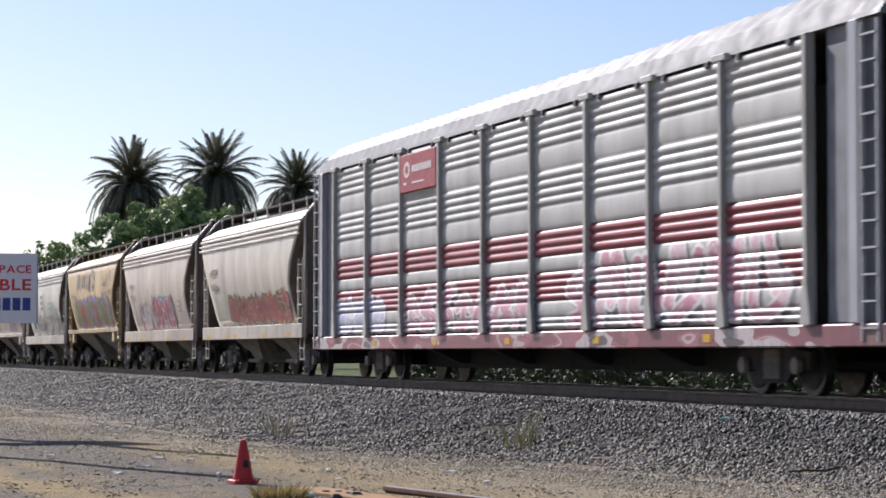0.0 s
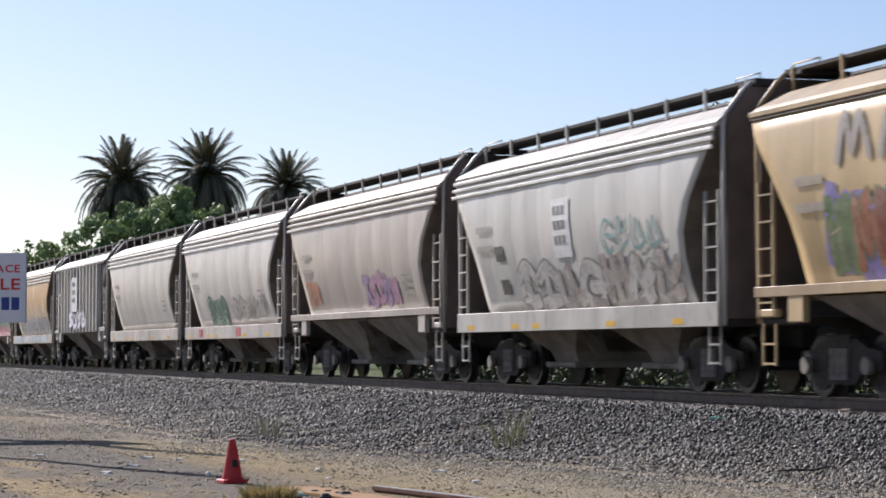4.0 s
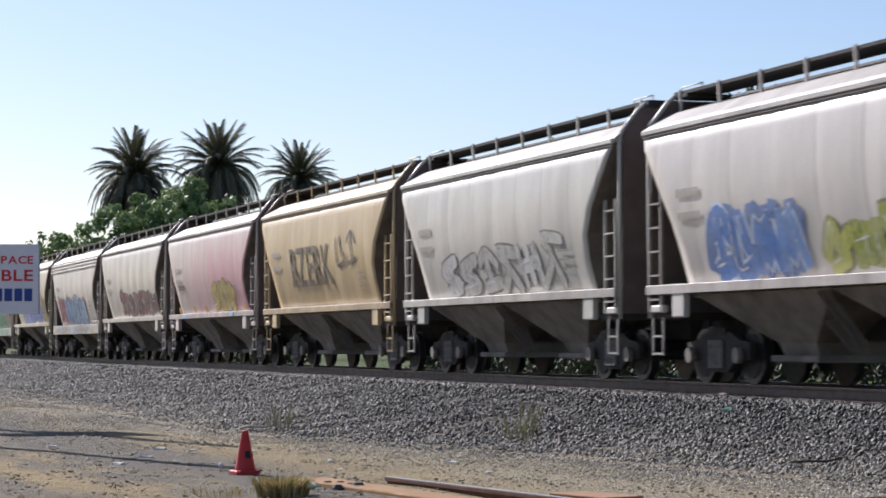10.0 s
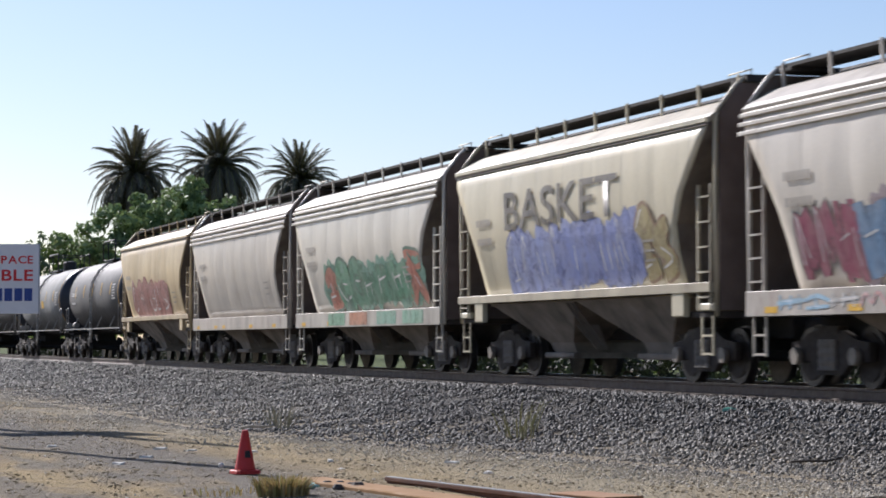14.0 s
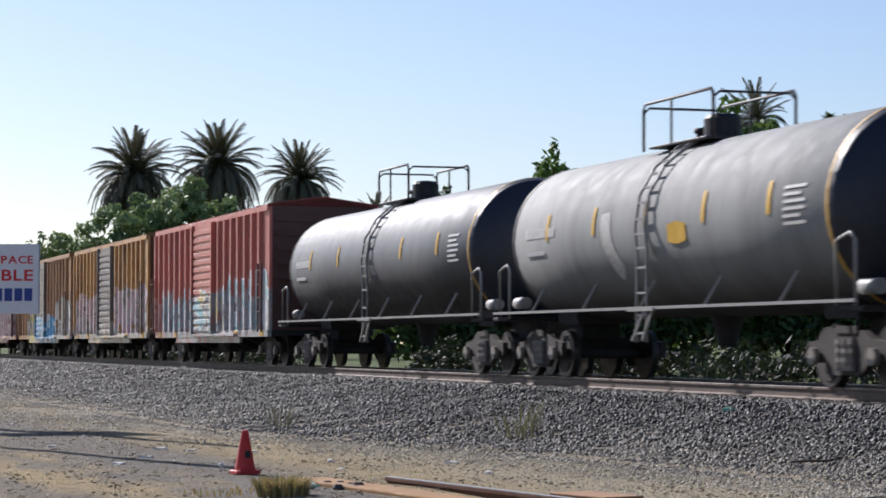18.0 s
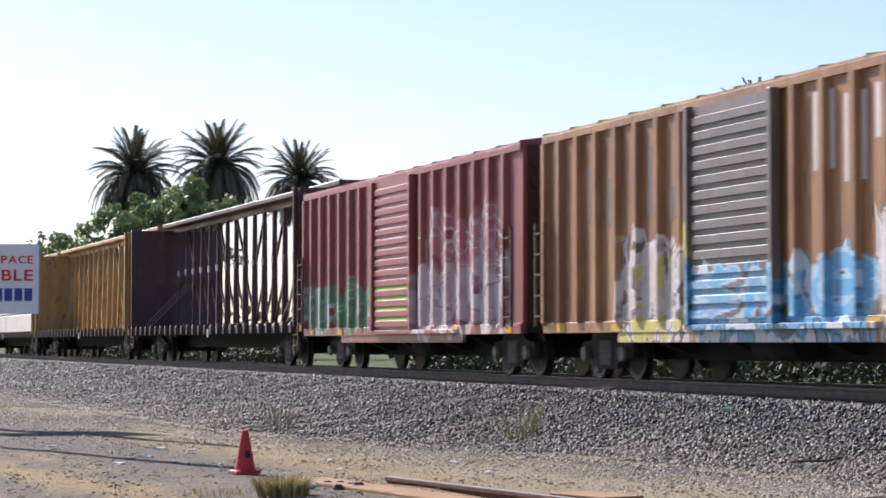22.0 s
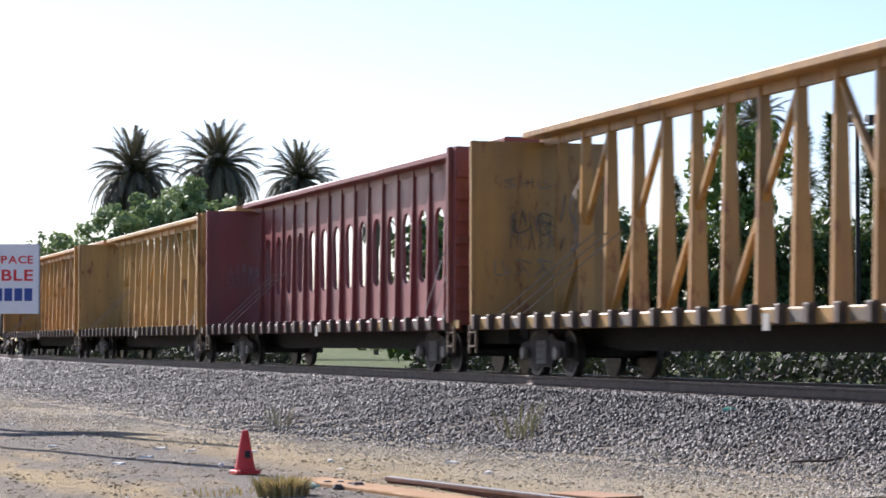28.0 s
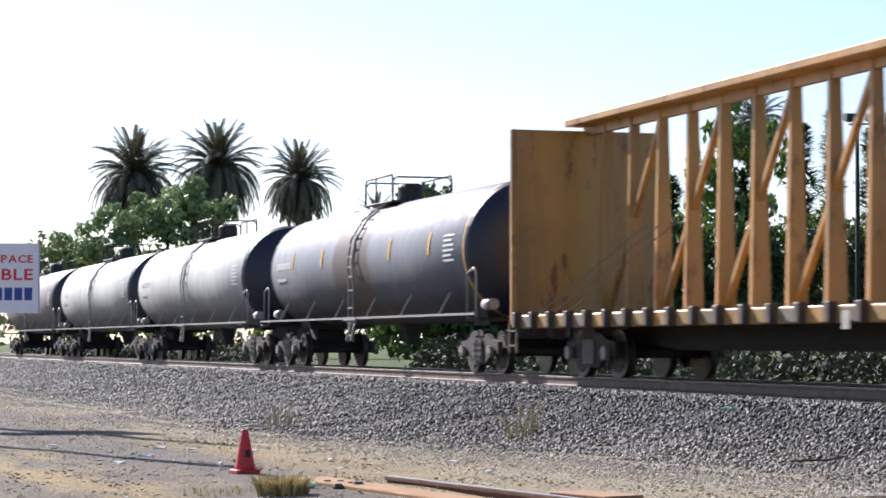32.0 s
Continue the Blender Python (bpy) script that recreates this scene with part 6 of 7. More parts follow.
def centerbeam(label, h, opera=False, flip=False, seed=1, slim=False):
    """Lumber flat car with a trussed centre beam between two bulkheads."""
    c = thing("centerbeam_car", label, "flat car", "train cars")
    half = 12.1
    skin = paint(h, 0.55, 0.6, 0.85)
    dim = paint(h, 0.6, 0.5, 0.3)
    # deck with stake pockets
    part("deck", lambda: Build().box(-half, half, -1.4, 1.4, 0.98, 1.08), dim, c, "worn riser deck", key="cb_deck")
    part("side_sill", lambda: Build().cbox(-half, half, -1.46, -1.36, 0.86, 1.1, 0.02), skin, c, key="cb_sill")
    part("side_sill", lambda: Build().cbox(-half, half, 1.36, 1.46, 0.86, 1.1, 0.02), skin, c, key="cb_sill_far")
    part("center_sill", lambda: Build().box(-half + 0.2, half - 0.2, -0.3, 0.3, 0.6, 0.98).hexa([(-7.0, -0.3, 0.48), (7.0, -0.3, 0.48), (7.0, 0.3, 0.48), (-7.0, 0.3, 0.48), (-8.6, -0.3, 0.62), (8.6, -0.3, 0.62), (8.6, 0.3, 0.62), (-8.6, 0.3, 0.62)]), STEEL_DARK, c, key="cb_center")
    rng = random.Random(seed)
    for i in range(27):
        x = -half + 0.5 + i * (2 * half - 1.0) / 26
        part("stake_pocket", lambda: Build().cbox(-0.07, 0.07, -1.58, -1.44, 0.86, 1.15, 0.02), plain("51443a", 0.75), c, "", pose(x, 0, 0), "pocket")
        if i % 3 != 1:
            part("reflector", lambda: Build().box(-0.26, 0.26, -1.472, -1.46, 0.9, 1.06), (plain("957432", 0.6, 0, 0.4), plain("6f675b", 0.7, 0, 0.4), plain("6d5f48", 0.7, 0, 0.4))[rng.randrange(3)], c, "reflective sill patch", pose(x + 0.45, 0, 0), "cb_reflector")
    for s in (-1, 1):
        def bulk():
            b = Build()
            b.hexa([(-0.12, -1.46, 1.0), (0.12, -1.46, 1.0), (0.12, 1.46, 1.0), (-0.12, 1.46, 1.0), (-0.12, -1.44, 4.5), (0.12, -1.44, 4.5), (0.12, 1.44, 4.5), (-0.12, 1.44, 4.5)])
            return b
        bh = part("bulkhead", bulk, skin, c, "ribbed end bulkhead", pose(s * (half - 0.2), 0, 0, 0, 0, 0 if s > 0 else 180), "cb_bulk")
        for k in range(7):
            part("bulkhead_rib", lambda: Build().cbox(0.11, 0.2, -1.41, 1.41, 0, 0.14, 0.02), dim, bh, "", pose(0, 0, 1.25 + k * 0.44), "cb_bulk_rib")
        part("edge_post", lambda: Build().cbox(-0.05, 0.05, -0.05, 0.05, 1.0, 4.5, 0.012), skin, bh, "", pose(-0.1, -1.5 if s > 0 else 1.5, 0), "cb_edge")
        ladder(c, s * (half - 0.25) - 0.2, s * (half - 0.25) + 0.2, -1.48, 0.42, 0.95, 2, plain("6b5a44", 0.7), "stirrup")
    part("top_chord", lambda: Build().cbox(-half + 0.1, half - 0.1, -0.42, 0.42, 4.58, 4.72, 0.02).box(-half + 0.1, half - 0.1, -0.06, 0.06, 4.42, 4.58), skin, c, key="cb_chord")
    n = 18
    gap = (2 * half - 2.4) / (n - 1)
    for i in range(n):
        x = -half + 1.2 + gap * i
        if slim:
            part("beam_post", lambda: Build().hexa([(-0.05, -0.1, 1.08), (0.05, -0.1, 1.08), (0.05, 0.1, 1.08), (-0.05, 0.1, 1.08), (-0.04, -0.06, 4.6), (0.04, -0.06, 4.6), (0.04, 0.06, 4.6), (-0.04, 0.06, 4.6)]), skin, c, "", pose(x, 0, 0), "cb_post_slim")
            part("post_cap", lambda: Build().box(-0.07, 0.07, -0.1, -0.05, 2.9, 3.1), plain("c9b7b5", 0.6), c, "worn pale joint plate", pose(x, 0, 0), "cb_cap")
            continue
        part("beam_post", lambda: Build().hexa([(-0.06, -0.165, 1.08), (0.06, -0.165, 1.08), (0.06, 0.165, 1.08), (-0.06, 0.165, 1.08), (-0.05, -0.085, 4.6), (0.05, -0.085, 4.6), (0.05, 0.085, 4.6), (-0.05, 0.085, 4.6)]), skin, c, "", pose(x, 0, 0), "cb_post")
    if opera:
        def web():
            x1, hw, z0, z1, zc, zh = gap / 2 - 0.07, gap * 0.27, 1.08, 4.5, 2.8, 0.48
            inner_ring, outer_ring = [], []
            for k in range(24):
                a = 2 * math.pi * (k + 0.5) / 24
                ca, sa = math.cos(a), math.sin(a)
                inner_ring.append((hw * ca, zc + hw * sa + (zh if sa > 0 else -zh)))
                up = (z1 - zc) if sa > 0 else (zc - z0)
                q = 1 / max(abs(ca), abs(sa))
                outer_ring.append((x1 * ca * q, zc + up * sa * q))
            rings = [[(x, y, z) for x, z in ring] for ring, y in ((outer_ring, -0.04), (inner_ring, -0.04), (inner_ring, 0.04), (outer_ring, 0.04), (outer_ring, -0.04))]
            return Build().loft(rings, 0, False, False)
        for k in range(n - 1):
            part("web_panel", web, skin, c, "web plate with an oval opening", pose(-half + 1.2 + gap * (k + 0.5), 0, 0), "cb_opera")
    else:
        mid = (n - 1) / 2
        if slim:
            for i in range(n - 1):
                x = -half + 1.2 + gap * i
                rise = (i < mid) != flip
                part("brace", (lambda: Build().beam((0, 0, 1.15), (gap, 0, 2.7), 0.06, 0.05)) if rise else (lambda: Build().beam((gap, 0, 1.15), (0, 0, 2.7), 0.06, 0.05)), skin, c, "", pose(x, 0.02, 0), "cb_brace%d" % rise)
                if i % 2:
                    part("upper_brace", (lambda: Build().beam((0, 0, 2.9), (gap, 0, 4.45), 0.07, 0.06)) if rise else (lambda: Build().beam((gap, 0, 2.9), (0, 0, 4.45), 0.07, 0.06)), skin, c, "", pose(x, 0.02, 0), "cb_upper%d" % rise)
        else:
            # long braces fall outwards from the chord over two bays
            for k in range(4):
                for sgn in (-1, 1):
                    x = sgn * gap * (0.5 + 2 * k)
                    part("brace", lambda: Build().beam((0, 0, 4.45), (gap * 2, 0, 1.12), 0.11, 0.09), skin, c, "", pose(x, 0.0, 0, 0, 0, 0 if sgn > 0 else 180), "cb_long_brace")
    for i in range(3):
        for s in (-1, 1):
            part("cable", lambda: Build().beam((0, -1.35, 1.1), (2.2, -0.2, 2.6), 0.018), plain("6d6962", 0.6), c, "", pose(s * (half - 1.2 - i * 0.7), 0, 0, 0, 0, 0) @ (Matrix.Identity(4) if s < 0 else Matrix.Diagonal((-1, 1, 1, 1))), "cable")
    part("placard", lambda: Build().box(-0.11, 0.11, -1.6, -1.585, 0.78, 1.02), plain("a5a299", 0.6), c, "small white placard", pose(1.5, 0, 0), "placard")
    inner = lambda u, v, off: (-half + 0.325 + off, u, v)
    if opera:
        scrawl(c, inner, -0.9, 0.9, 2.2, 2.9, 9, "5f4a52", 300 + seed, 0.02, "faded pale scribble")
    elif seed == 4:
        scrawl(c, inner, -0.7, 0.2, 2.7, 3.2, 2, "4f3f2b", 300 + seed, 0.035, "small dark tag")
        scrawl(c, inner, -0.75, 0.15, 2.4, 3.1, 5, "4a3c2a", 360 + seed, 0.022, "dense dark scribble")
        scrawl(c, inner, -1.1, 0.6, 1.9, 2.2, 4, "6d5a3c", 320 + seed, 0.035, "small dark tag")
        scrawl(c, inner, -0.9, 0.5, 3.6, 3.8, 4, "6d5a3c", 340 + seed, 0.03, "small dark tag")
    truck(c, -9.2)
    truck(c, 9.2)
    couplers(c, half - 0.1, 0.65)
    return c


def lumber(parent):
    """White-wrapped lumber packs strapped beside the beam, as parts that ride with the car."""
    wrap = paint("cbccca", 0.45, 0.3, 0.0, grime="8d8f92")
    seam = plain("3c3f45", 0.6)
    for row, (z0, z1, x0, x1) in enumerate(((1.1, 1.95, -11.3, 11.2), (1.98, 2.8, -11.3, 11.2), (2.83, 3.85, 1.9, 11.2))):
        packs = 4 if row < 2 else 2
        for i in range(packs):
            a, b2 = x0 + (x1 - x0) * i / packs, x0 + (x1 - x0) * (i + 1) / packs - 0.04
            pk = part("lumber_pack", Build().cbox(a, b2, -1.38, -0.66, z0, z1, 0.03), wrap, parent, "white plastic-wrapped lumber pack")
            if row:
                for k in range(5 if row == 1 else 3):
                    xx = a + (b2 - a) * (k + 0.5) / (5 if row == 1 else 3)
                    part("strap", Build().box(xx - 0.05, xx + 0.05, -1.39, -1.37, z0 + 0.1 if row == 1 else z0 - 0.15, z1), seam, pk, "dark strap")


# ---------------- the train ----------------
TRAIN = []


def car_now():
    return TRAIN[-1][0]


def couple(car, x):
    TRAIN.append((car, x))
    return car


def faded_coat(ground, coat, x0, x1, z0, z1, amount):
    """Car paint under a worn coat of another colour, stronger towards x1 and z1."""
    m = Nodes("faded_coat_" + coat)
    sep = m.n("SeparateXYZ")
    m.t.links.new(m.co.outputs["Object"], sep.inputs[0])
    streak = m.ramp(m.noise(1.0, (2.6, 2.6, 0.16), 5, 0.6), 0.42, 0.75, 0, 0.3)
    along = m.ramp(m.math("ADD", sep.outputs[0], m.math("MULTIPLY", m.math("SUBTRACT", m.noise(0.7, (1, 1, 0.5)), 0.5), 9.0)), x0, x1)
    high = m.ramp(m.math("ADD", sep.outputs[2], m.math("MULTIPLY", m.math("SUBTRACT", m.noise(1.2, (1.5, 1, 0.4)), 0.5), 1.6)), z0, z1)
    bare = m.ramp(m.noise(1.0, (1.6, 1, 0.25), 3), 0.58, 0.68, 1.0, 0.2)
    base = m.mix(streak, lin(ground), lin("5a5048"))
    base = m.mix(m.math("MULTIPLY", m.math("MULTIPLY", along, high), m.math("MULTIPLY", bare, amount)), base, lin(coat))
    m.bump(m.noise(0.9, (1, 1, 0.6), 2), 0.5, 0.05)
    return m.done(base, 0.45)


HW = "cream-white covered hopper car with streaked paint"
rack = autorack("silver enclosed autorack car with red stripes and pink graffiti")
couple(rack, -40.75)
couple(copy_thing(rack, Matrix.Identity(4)), -10.6)


car = couple(hopper(HW + " and red graffiti", "d6cdbf", True, 1), -62.2)
graffiti(car, hopper_surf, -2.6, 4.4, 1.42, 2.05, 9, ["a5484a", "b3565a", "9c4450"], "bf9a4e", 101, "54423f", 0.36, "red graffiti with yellow edges", "d9a9a0")
marks(car, hopper_surf, [(-4.4, 2.9, 0.9, 0.2), (-4.4, 2.45, 0.9, 0.18)], "7d776d")
car = couple(hopper(HW + ", pink and white graffiti", "d2c6b8", True, 1), -75.7)
graffiti(car, hopper_surf, -3.5, -0.9, 1.38, 2.2, 3, ["dedad6", "d6d0cd"], "a8505c", 102, None, 0.36, "white graffiti with red edges")
graffiti(car, hopper_surf, -0.8, 2.6, 1.38, 2.3, 5, ["b0525f", "bd6a74"], "e0d9d9", 128, "8698b0", 0.34, "red graffiti with white edges")
car = couple(hopper("faded yellow-tan covered hopper car with dense graffiti", "c6a877", False, 0, 0.12), -89.1)
graffiti(car, hopper_surf, -3.8, 4.2, 1.55, 2.55, 12, ["a5603a", "7d7a3c", "8c4a37", "5f7a45"], "4f6b3f", 103, "8077b5", 0.3, "green and orange wild graffiti with violet edges", "c9b48a")
scrawl(car, hopper_surf, -3.4, 1.2, 2.95, 3.65, 4, "8d8781", 104, 0.16, "grey sprayed letter")
scrawl(car, hopper_surf, 2.9, 4.9, 2.7, 3.5, 3, "6a5a50", 105)
car = couple(hopper("off-white covered hopper car with grey tags and dark squares", "d2cfc6", True, 1), -102.4)
graffiti(car, hopper_surf, -2.8, 4.6, 1.38, 2.1, 7, ["cfcac1", "b5aaa0"], "857d76", 106, None, 0.34, "pale grey graffiti")
scrawl(car, hopper_surf, 1.6, 4.2, 2.2, 2.75, 4, "6f9c9b", 107)
for v in (1.65, 2.25):
    coat(car, hopper_surf, -3.65, -3.2, v, v + 0.27, plain("5b564f"), "dark_square", "dark square patch")
coat(car, hopper_surf, -0.6, 0.25, 2.2, 3.2, plain("e9e8e4"), "white_panel", "white painted panel with grey squares")
marks(car, hopper_surf, [(-0.5, 3.0, 0.6, 0.2), (-0.5, 2.75, 0.6, 0.2), (-0.5, 2.5, 0.6, 0.2)], "84827c")
car = couple(hopper("grey-beige covered hopper car with small coloured tags", "c3b8aa", False, 1), -115.6)
graffiti(car, hopper_surf, 0.4, 3.0, 1.6, 2.2, 5, ["c593ad", "a58bb5"], "a58a98", 108, None, 0.3, "small pink graffiti")
scrawl(car, hopper_surf, -4.5, -3.4, 1.7, 2.3, 3, "cf7a4c", 109, 0.09, "orange scrawled tag")
car = couple(hopper(HW + " and green tag", "dad4ca", True, 1), -128.7)
graffiti(car, hopper_surf, -3.0, -0.6, 1.4, 2.05, 4, ["5f8a6f", "4f7d62"], "4b6655", 110, None, 0.42, "dark green graffiti")
scrawl(car, hopper_surf, 0.2, 4.3, 1.5, 2.1, 5, "a39d93", 111, 0.1)
for x in (-4.0, 0.9):
    part("red_patch", Build().box(x, x + 0.6, -1.556, -1.552, 1.03, 1.27), spray("b5404b"), car, "red painted sill patch")
couple(hopper(HW, "dcd6ca", True, 1), -141.9)
car = couple(hopper("light grey covered hopper car, panels darker between upright ribs", "cdc8c0", False, 0, 0.05, 0.35, True), -155.2)
part("white_plate", Build().box(-1.0, 0.35, -1.68, -1.643, 2.15, 3.45), plain("e4e3df"), car, "white panel with small squares")
marks(car, lambda u, v, off: (u, -1.682 - off, v), [(-0.75, 3.2, 0.7, 0.22), (-0.75, 2.9, 0.7, 0.22), (-0.75, 2.6, 0.7, 0.22)], "5f7a7c")
graffiti(car, lambda u, v, off: (u, -1.642 - off, v), -1.8, 2.2, 1.56, 2.15, 4, ["efeef2", "e2e0ec"], "5d5a78", 112, None, 0.3, "white block graffiti")
car = couple(hopper("pale tan covered hopper car with rust stains and white graffiti", "d0cabd", True, 1, 0.2, fade=faded_coat("d8ccb4", "b98b4f", -6.5, 0.5, 1.9, 2.6, 0.85)), -168.3)
for x0, ink in ((-5.2, "a9bfcc"), (-2.6, "b5c6cf"), (0.6, "a5bccb"), (3.0, "b9c3c6")):
    part("sill_spray", Build().box(x0, x0 + 1.9, -1.556, -1.552, 1.04, 1.28), spray(ink), car_now(), "pale blue paint on the sill")
graffiti(car, hopper_surf, -4.2, 4.4, 1.4, 2.0, 9, ["cfd3d4", "b9c3c6"], "a09180", 113, None, 0.3, "white scrawled graffiti")
car = couple(hopper("beige covered hopper car with pink and green graffiti", "cbbda8", False, 0), -181.4)
graffiti(car, hopper_surf, -4.0, -0.7, 1.62, 2.5, 4, ["cfccc6", "c2bfba"], "93918e", 114, None, 0.24, "pale grey outlined graffiti")
graffiti(car, hopper_surf, -0.7, 5.0, 1.8, 2.65, 5, ["9db596", "8fa886"], "6f8a70", 134, "b3c0a6", 0.34, "faded green graffiti")
coat(car, hopper_surf, -1.2, 5.1, 1.52, 1.85, spray("cf8d96"), "pink_cloud", "pink sprayed cloud along the foot")
part("pink_band", Build().box(-1.0, 5.2, -1.566, -1.562, 1.37, 1.49), spray("c98f97"), car, "pink sprayed sill")
car = couple(hopper(HW + " and blue and yellow graffiti", "d3cbc2", False, 0), -194.9)
graffiti(car, hopper_surf, -3.6, -0.6, 1.55, 2.4, 4, ["5f8ac6", "4f7cbf"], "d3dce8", 115, "4f6fa5", 0.36, "blue bubble graffiti")
graffiti(car, hopper_surf, 0.0, 3.2, 1.55, 2.2, 4, ["b9bb54", "a5ad4a"], "7a8040", 116, None, 0.36, "yellow-green graffiti")
car = couple(hopper("off-white covered hopper car with grey graffiti", "d0cbbf", False, 0), -208.3)
graffiti(car, hopper_surf, -3.4, 3.6, 1.55, 2.35, 6, ["d8d6d0", "c6c2ba"], "6f6b66", 117, None, 0.28, "white graffiti with black edges")
car = couple(hopper("pale yellow covered hopper car with a black tag", "c9ad7c", False, 0, 0.1), -221.4)
word(car, hopper_surf, "BZERK", -2.8, 1.2, 2.0, 2.95, "40382f", "black painted word")
scrawl(car, hopper_surf, 1.7, 3.7, 2.35, 3.15, 2, "40382f", 118, 0.1)
car = couple(hopper("beige covered hopper car with a pink faded side and yellow graffiti", "cec0b6", False, 0, fade=faded_coat("cec2b4", "c48d96", -5.5, 1.0, 3.9, 2.9, 0.8)), -234.6)
for x, ink in ((-4.9, "d9a04a"), (-2.6, "d49a4c"), (-0.9, "d08f45"), (4.3, "dc9a3c")):
    part("sprayed_dot", (lambda q, b: (ribbon(b, hopper_surf, [(q - 0.16, 1.6), (q, 1.64), (q + 0.16, 1.6)], 0.2, 0.008, 0), b)[1])(x, Build()), spray(ink), car, "orange sprayed spot")
for x in (-3.6, 3.0):
    part("blue_patch", Build().box(x, x + 0.5, -1.572, -1.56, 1.37, 1.49), plain("9cc0d8", 0.6), car, "pale blue sprayed sill patch")
marks(car, hopper_surf, [(-4.3, 2.3, 0.9, 0.2)], "6d625e")
graffiti(car, hopper_surf, 0.4, 3.4, 1.55, 2.3, 4, ["c3a84b", "b5a04f"], "8a7a4a", 119, None, 0.36, "yellow graffiti")
car = couple(hopper(HW + ", dark red graffiti", "d2c9b8", False, 0), -247.8)
graffiti(car, hopper_surf, -2.2, 4.8, 1.6, 2.3, 8, ["8a4f4f", "7d4a4c"], "5f7f6d", 120, None, 0.3, "dark red graffiti with green edges")
car = couple(hopper(HW + " and blue graffiti", "d4cbbd", True, 1), -260.9)
graffiti(car, hopper_surf, -2.6, 2.6, 1.4, 2.3, 6, ["7fa3c0", "6f94b8", "9bb4c6"], "46607c", 121, "8f7f86", 0.34, "blue graffiti")
graffiti(car, hopper_surf, -4.4, -2.7, 1.4, 2.4, 3, ["8f8b86", "9a4a62", "7d7a76"], "4a4644", 127, None, 0.36, "grey and magenta graffiti")
graffiti(car, lambda u, v, off: (u, -1.552 - off, v), -5.0, 4.5, 1.06, 1.25, 12, ["8fb4c9", "c9c5c0", "c78f8a"], "9aa7ab", 122, None, 0.26, "sprayed side sill")
car = couple(hopper("cream-yellow covered hopper car with black lettering and blue graffiti", "d3c7a8", False, 0), -274.2)
word(car, hopper_surf, "BASKET", -3.0, 2.6, 2.65, 3.35, "4a4540", "black painted word")
graffiti(car, hopper_surf, 3.3, 4.6, 1.6, 2.6, 2, ["b8714f", "a99a6a"], "8a6a50", 126, None, 0.4, "orange-brown graffiti")
graffiti(car, hopper_surf, -3.0, 3.2, 1.55, 2.55, 8, ["7f8dc4", "97a2cf"], "5a66a0", 123, "8c97c4", 0.4, "blue-violet block graffiti")
car = couple(hopper(HW + " and green graffiti", "d6cfc0", True, 1), -287.5)
graffiti(car, hopper_surf, -3.2, 4.8, 1.5, 2.3, 7, ["4f8a6c", "5f9a78", "b5674f"], "3e6a56", 124, "6a9a84", 0.45, "large green graffiti patch")
for x0, ink in ((-2.8, "6a9a7a"), (-0.9, "b5764f"), (1.4, "6f9f86"), (3.4, "7aa58a")):
    part("sill_spray", Build().box(x0, x0 + 1.5, -1.556, -1.552, 1.02, 1.3), spray(ink), car, "green and orange paint on the sill")
couple(hopper("grey-cream covered hopper car", "cac1b2", True, 1), -300.5)
car = couple(hopper("yellow-cream covered hopper car with rusty red graffiti", "c9b083", False, 0, 0.12), -313.3)
graffiti(car, hopper_surf, -3.6, 2.6, 1.55, 2.45, 6, ["a5645c", "b07a70"], "8f5a55", 125, "a97068", 0.5, "rusty red graffiti patch")

car, surf = tank("dark grey tank car with yellow reflectors and a sooty top", 11.9, "5c5c5b", "1f1e1e", deck=1.4, rail=4.56, shade_span=(1.5, 2.6), gloss=0.66)
couple(car, -327.0)
car, surf = tank("light grey tank car with graffiti patches", 12.7, "8f908d", "2a2827", True, deck=1.42, rail=4.56, shade_span=(1.3, 2.3), gloss=0.74)
couple(car, -342.37)
part("pale_smear", (lambda b: (ribbon(b, surf, smooth_path([(-1.75, 2.75), (-1.72, 2.5), (-1.62, 2.2), (-1.45, 1.9), (-1.3, 1.7)], 4), 0.42, 0.006, 0), b)[1])(Build()), spray("b9b8b3"), car, "pale painted smear")
part("yellow_patch", (lambda b: (ribbon(b, surf, [(0.9, 2.3), (1.25, 2.3), (1.6, 2.3)], 0.35, 0.012, 0), b)[1])(Build()), YELLOW_DECAL, car, "yellow square patch")
car, surf = tank("grey tank car with yellow reflectors and white marking bars", 14.7, "6d7072", "1a1919", deck=1.2, rail=4.58, shade_span=(1.9, 2.85), gloss=0.6)
couple(car, -358.75)
car = couple(boxcar("red boxcar with white and teal graffiti along its lower half", "c96f60", "cb7163",
                    [(-8.3, -6.6, 0.5, 1.9, "c9a49a", "b98f86", "b06a60", None), (-6.6, 8.3, 0.5, 2.0, "a9adac", "8f9fa0", "8a7f7c", None)], "a8483f", 0.15, 1.0), -376.3)
side_letters(car, 8.1, [(bubble_letters(-6.5, -1.6, 1.0, 2.15, 3, 61, (1, 2, 4, 3), 0.24), "white and grey graffiti with teal edges"),
                        (bubble_letters(-1.4, 3.0, 1.0, 2.0, 2, 67, (1, 2, 5, 3), 0.2), "white graffiti with yellow patches"),
                        (bubble_letters(2.6, 8.0, 1.0, 2.35, 3, 63, (1, 2, 3, 4), 0.26), "white and teal graffiti with dark shade")], [spray_coat(k) for k in ("3f3d42", "e6e8e7", "86c3c8", "c9cdce", "c9b45c")])
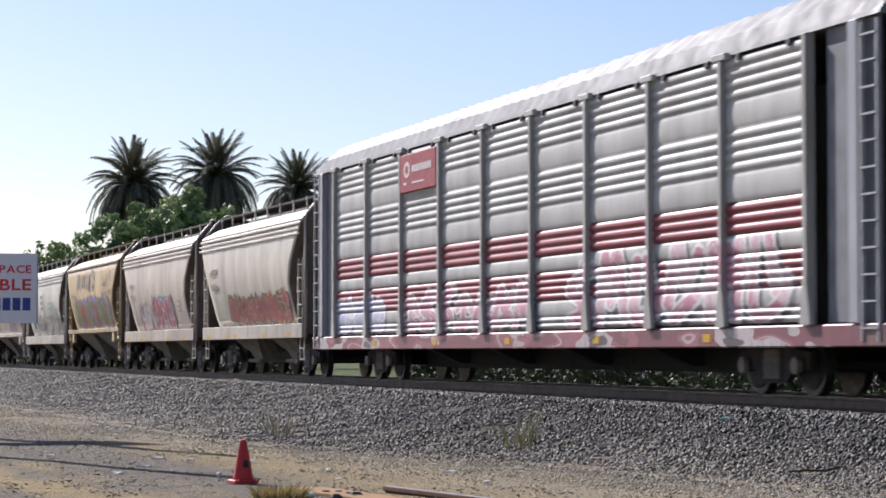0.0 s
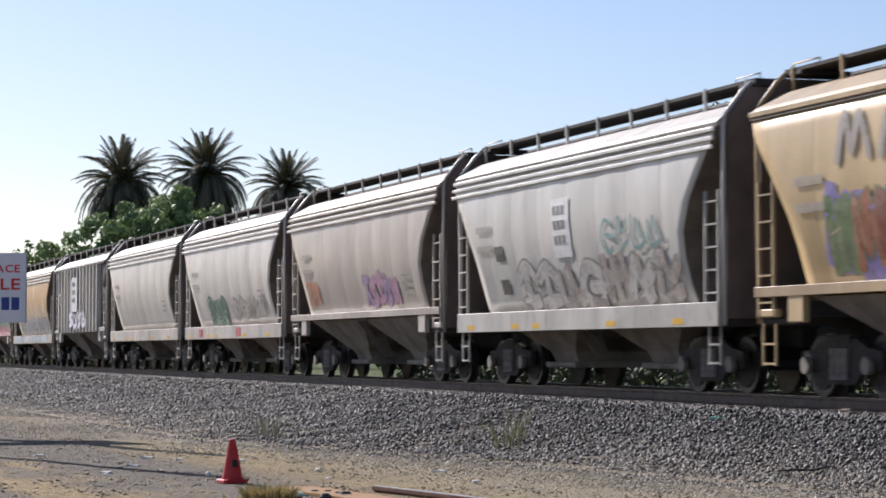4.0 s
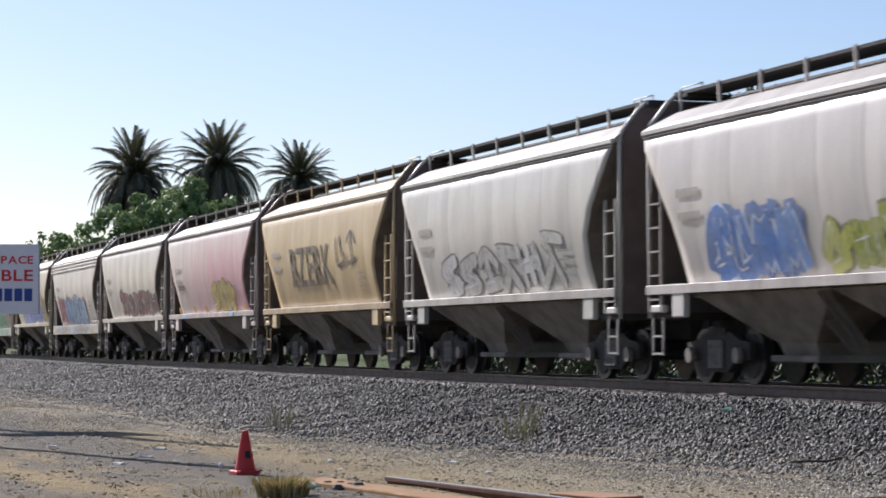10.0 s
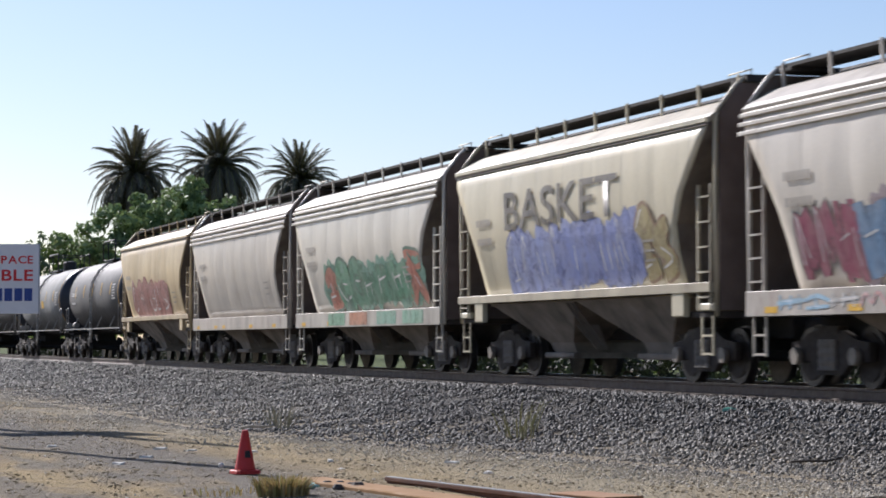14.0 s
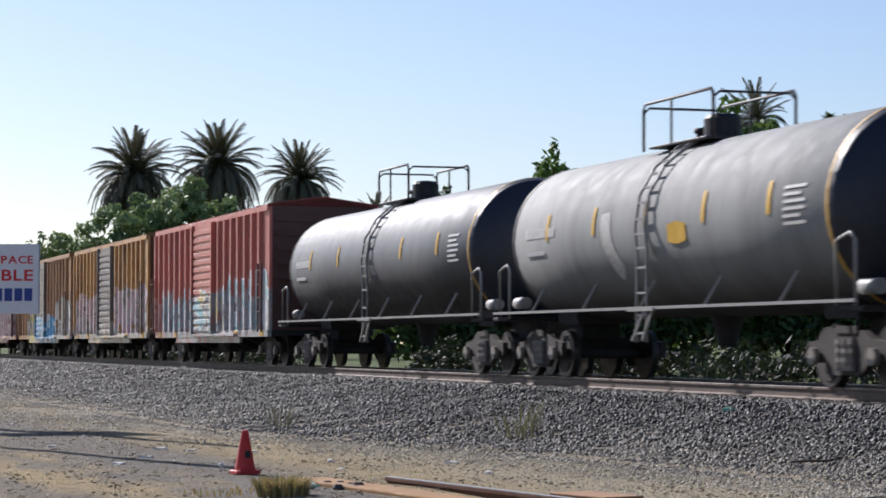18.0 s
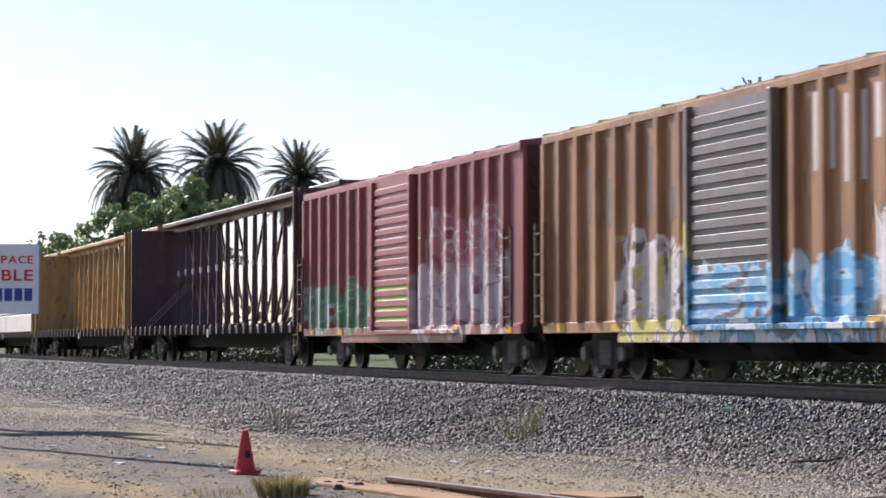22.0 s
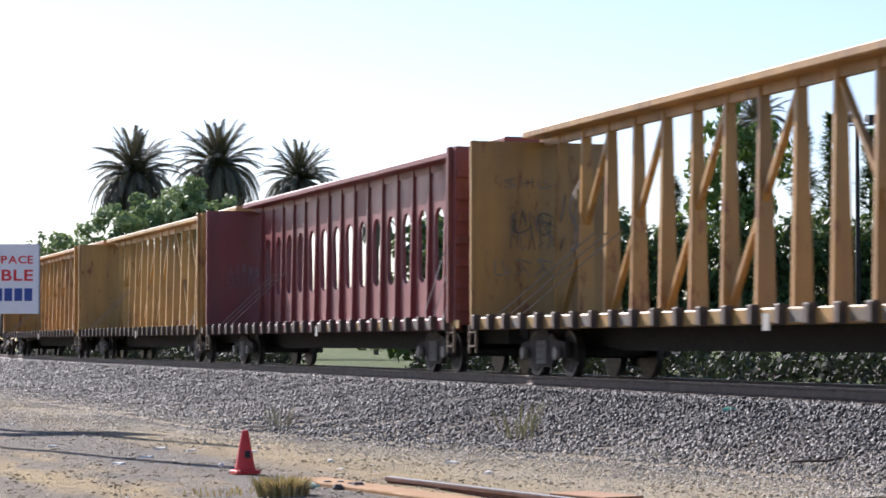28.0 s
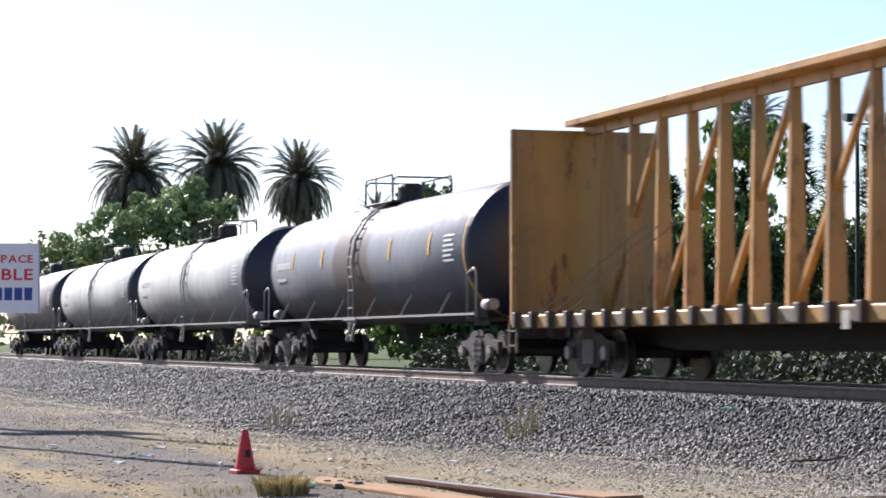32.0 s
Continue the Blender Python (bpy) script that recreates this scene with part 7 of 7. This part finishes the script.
car = couple(boxcar("rusty yellow boxcar with a dark grey door and pink graffiti", "cf9d52", "6a6b6d",
                    [(-8.3, 8.3, 0.5, 1.25, "b5bdb3", "a9a49b", "8d7a66", None), (-7.6, -1.7, 1.0, 2.4, "d9c5c4", "cfa9b0", "7d6a62", None), (1.9, 8.0, 1.0, 2.5, "dcc3c6", "d3aab4", "8a8078", "b9bdb5")], "9a6c40", 0.75, 2.0), -394.2)
side_letters(car, 8.1, [(bubble_letters(-7.6, -1.7, 1.0, 2.3, 4, 71, (1, 2, 3, 4), 0.2), "pale pink and grey graffiti"),
                        (bubble_letters(1.8, 8.0, 1.0, 2.5, 4, 73, (1, 2, 3, 4), 0.22), "pink and pale green graffiti")], [spray_coat(k) for k in ("7d6a5c", "dcd8d2", "d8b3bd", "bfc6b9")])
part("ochre_panel", Build().box(-5.2, -4.45, -1.47, -1.462, 1.4, 2.6), paint("c9a55a", 0.5, 0.3), car, "ochre painted-out panel")
part("ochre_panel", Build().box(-4.25, -3.6, -1.47, -1.462, 1.4, 2.6), paint("c9a55a", 0.5, 0.3), car, "ochre painted-out panel")
car = couple(boxcar("brown ochre boxcar with a dark louvred door and blue graffiti", "ae7c48", "73706c",
                    [(-4.6, -1.6, 0.5, 2.2, "dcd6d2", "d2c765", "5f5147", None), (-1.6, 4.2, 0.5, 1.7, "5aa3c9", "cfd6d8", "35566a", "5aa3c9"), (4.2, 8.3, 0.6, 2.5, "d5d1ca", "c2beb8", "5f5a55", None)], "b08a50", 0.55, 3.0, 0.45), -411.8)
side_letters(car, 8.1, [(bubble_letters(-4.5, -1.7, 0.98, 2.1, 3, 81, (1, 2, 5, 5), 0.15), "white upright graffiti on yellow"),
                        (bubble_letters(-1.5, 4.2, 0.98, 1.75, 3, 83, (1, 4, 3, 3), 0.2), "light blue graffiti"),
                        (bubble_letters(4.3, 8.0, 0.98, 2.3, 3, 85, (1, 2, 5, 2), 0.2), "grey-white graffiti")], [spray_coat(k) for k in ("4f443b", "e2ded9", "58abd6", "a9cfe0", "cdc4b4")])
for u, v0, v1 in ((2.45, 2.9, 3.95), (3.35, 2.7, 3.85), (4.2, 3.2, 3.9), (5.9, 2.6, 3.8)):
    part("white_patch", Build().box(u, u + 0.6, -1.468, -1.462, v0, v1), paint("e2dcd6", 0.5, 0.35), car, "white painted-out panel")
for u, v0, v1 in ((-6.0, 2.6, 3.5), (-5.1, 2.5, 3.3), (-3.35, 2.6, 3.7), (-2.5, 2.5, 3.0)):
    part("dark_patch", Build().box(u, u + 0.55, -1.468, -1.462, v0, v1), paint("6a5c4c", 0.5, 0.6), car, "dull painted-out panel")
car = couple(boxcar("dark red boxcar with a green foot and white graffiti", "954443", "9a4b48",
                    [(-8.3, -1.5, 0.9, 1.9, "5f9a72", "4f8a62", "c9c5bf", None), (1.6, 7.4, 0.8, 2.2, "d8d0cd", "c9b4b2", "8a5a5e", None), (2.4, 6.6, 2.2, 3.2, "b8797d", "b06c72", "d6c9c7", None)], "a04a54", 0.25, 4.0), -429.2)
side_letters(car, 8.1, [(bubble_letters(1.7, 7.4, 1.0, 2.9, 3, 91, (0, 1, 0, 0), 0.16), "thin white graffiti outlines"),
                        (bubble_letters(-7.6, -5.4, 1.0, 1.9, 2, 93, (0, 1, 2, 2), 0.16), "pale green and white graffiti")], [spray_coat(k) for k in ("c9bfbc", "8fb39a")])
part("lime_patch", Build().box(-1.3, 1.3, -1.585, -1.572, 1.0, 1.9), plain("9fc24a", 0.6), car, "lime green painted door foot")
couple(centerbeam("dark red empty centerbeam lumber car", "421e23", False, True, slim=True), -450.05)
couple(centerbeam("yellow empty centerbeam lumber car", "b08846", seed=2), -475.05)
car = couple(centerbeam("yellow centerbeam car carrying white-wrapped lumber", "b08846", seed=3), -500.04)
lumber(car)
car = couple(centerbeam("worn yellow empty centerbeam car with a tagged bulkhead", "aa8244", seed=4), -524.8)
scrawl(car, lambda u, v, off: (u, -0.055 - off, v), -11.2, -9.6, 2.2, 3.6, 2, "5a4630", 140, 0.12)
couple(centerbeam("dark red centerbeam car with oval web openings", "7d3c3c", True, seed=5), -549.9)
couple(centerbeam("yellow empty centerbeam lumber car", "b48e4c", seed=6), -574.9)
couple(centerbeam("yellow empty centerbeam lumber car", "b2843f", seed=7), -599.66)
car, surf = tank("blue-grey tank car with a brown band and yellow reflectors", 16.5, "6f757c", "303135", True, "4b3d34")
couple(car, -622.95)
car, surf = tank("pale grey tank car with one shade-darkened head", 16.5, "b9bbb4", "606264", False)
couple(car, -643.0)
car, surf = tank("pale grey tank car with one shade-darkened head", 16.5, "b9bbb4", "606264", False)
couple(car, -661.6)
car, surf = tank("dull brown-grey tank car with one shade-darkened head", 16.5, "8d8681", "55514e", False)
couple(car, -680.9)

yard_pole(-46.0, 3.1, 9.0, 0.17)
yard_pole(-38.0, 2.6, 7.6, 0.15)


def motions():
    """The whole train gathers speed slowly along the track."""
    times = [0, 2, 4, 6, 8, 10, 12, 14, 16, 18, 20, 22, 24, 26, 28, 30, 32]
    for car, x0 in TRAIN:
        walk(car, [(t, pose(x0 + 16.165 * t + 0.05241 * t * t, TRACK_Y, RAIL_Z)) for t in times])


motions()
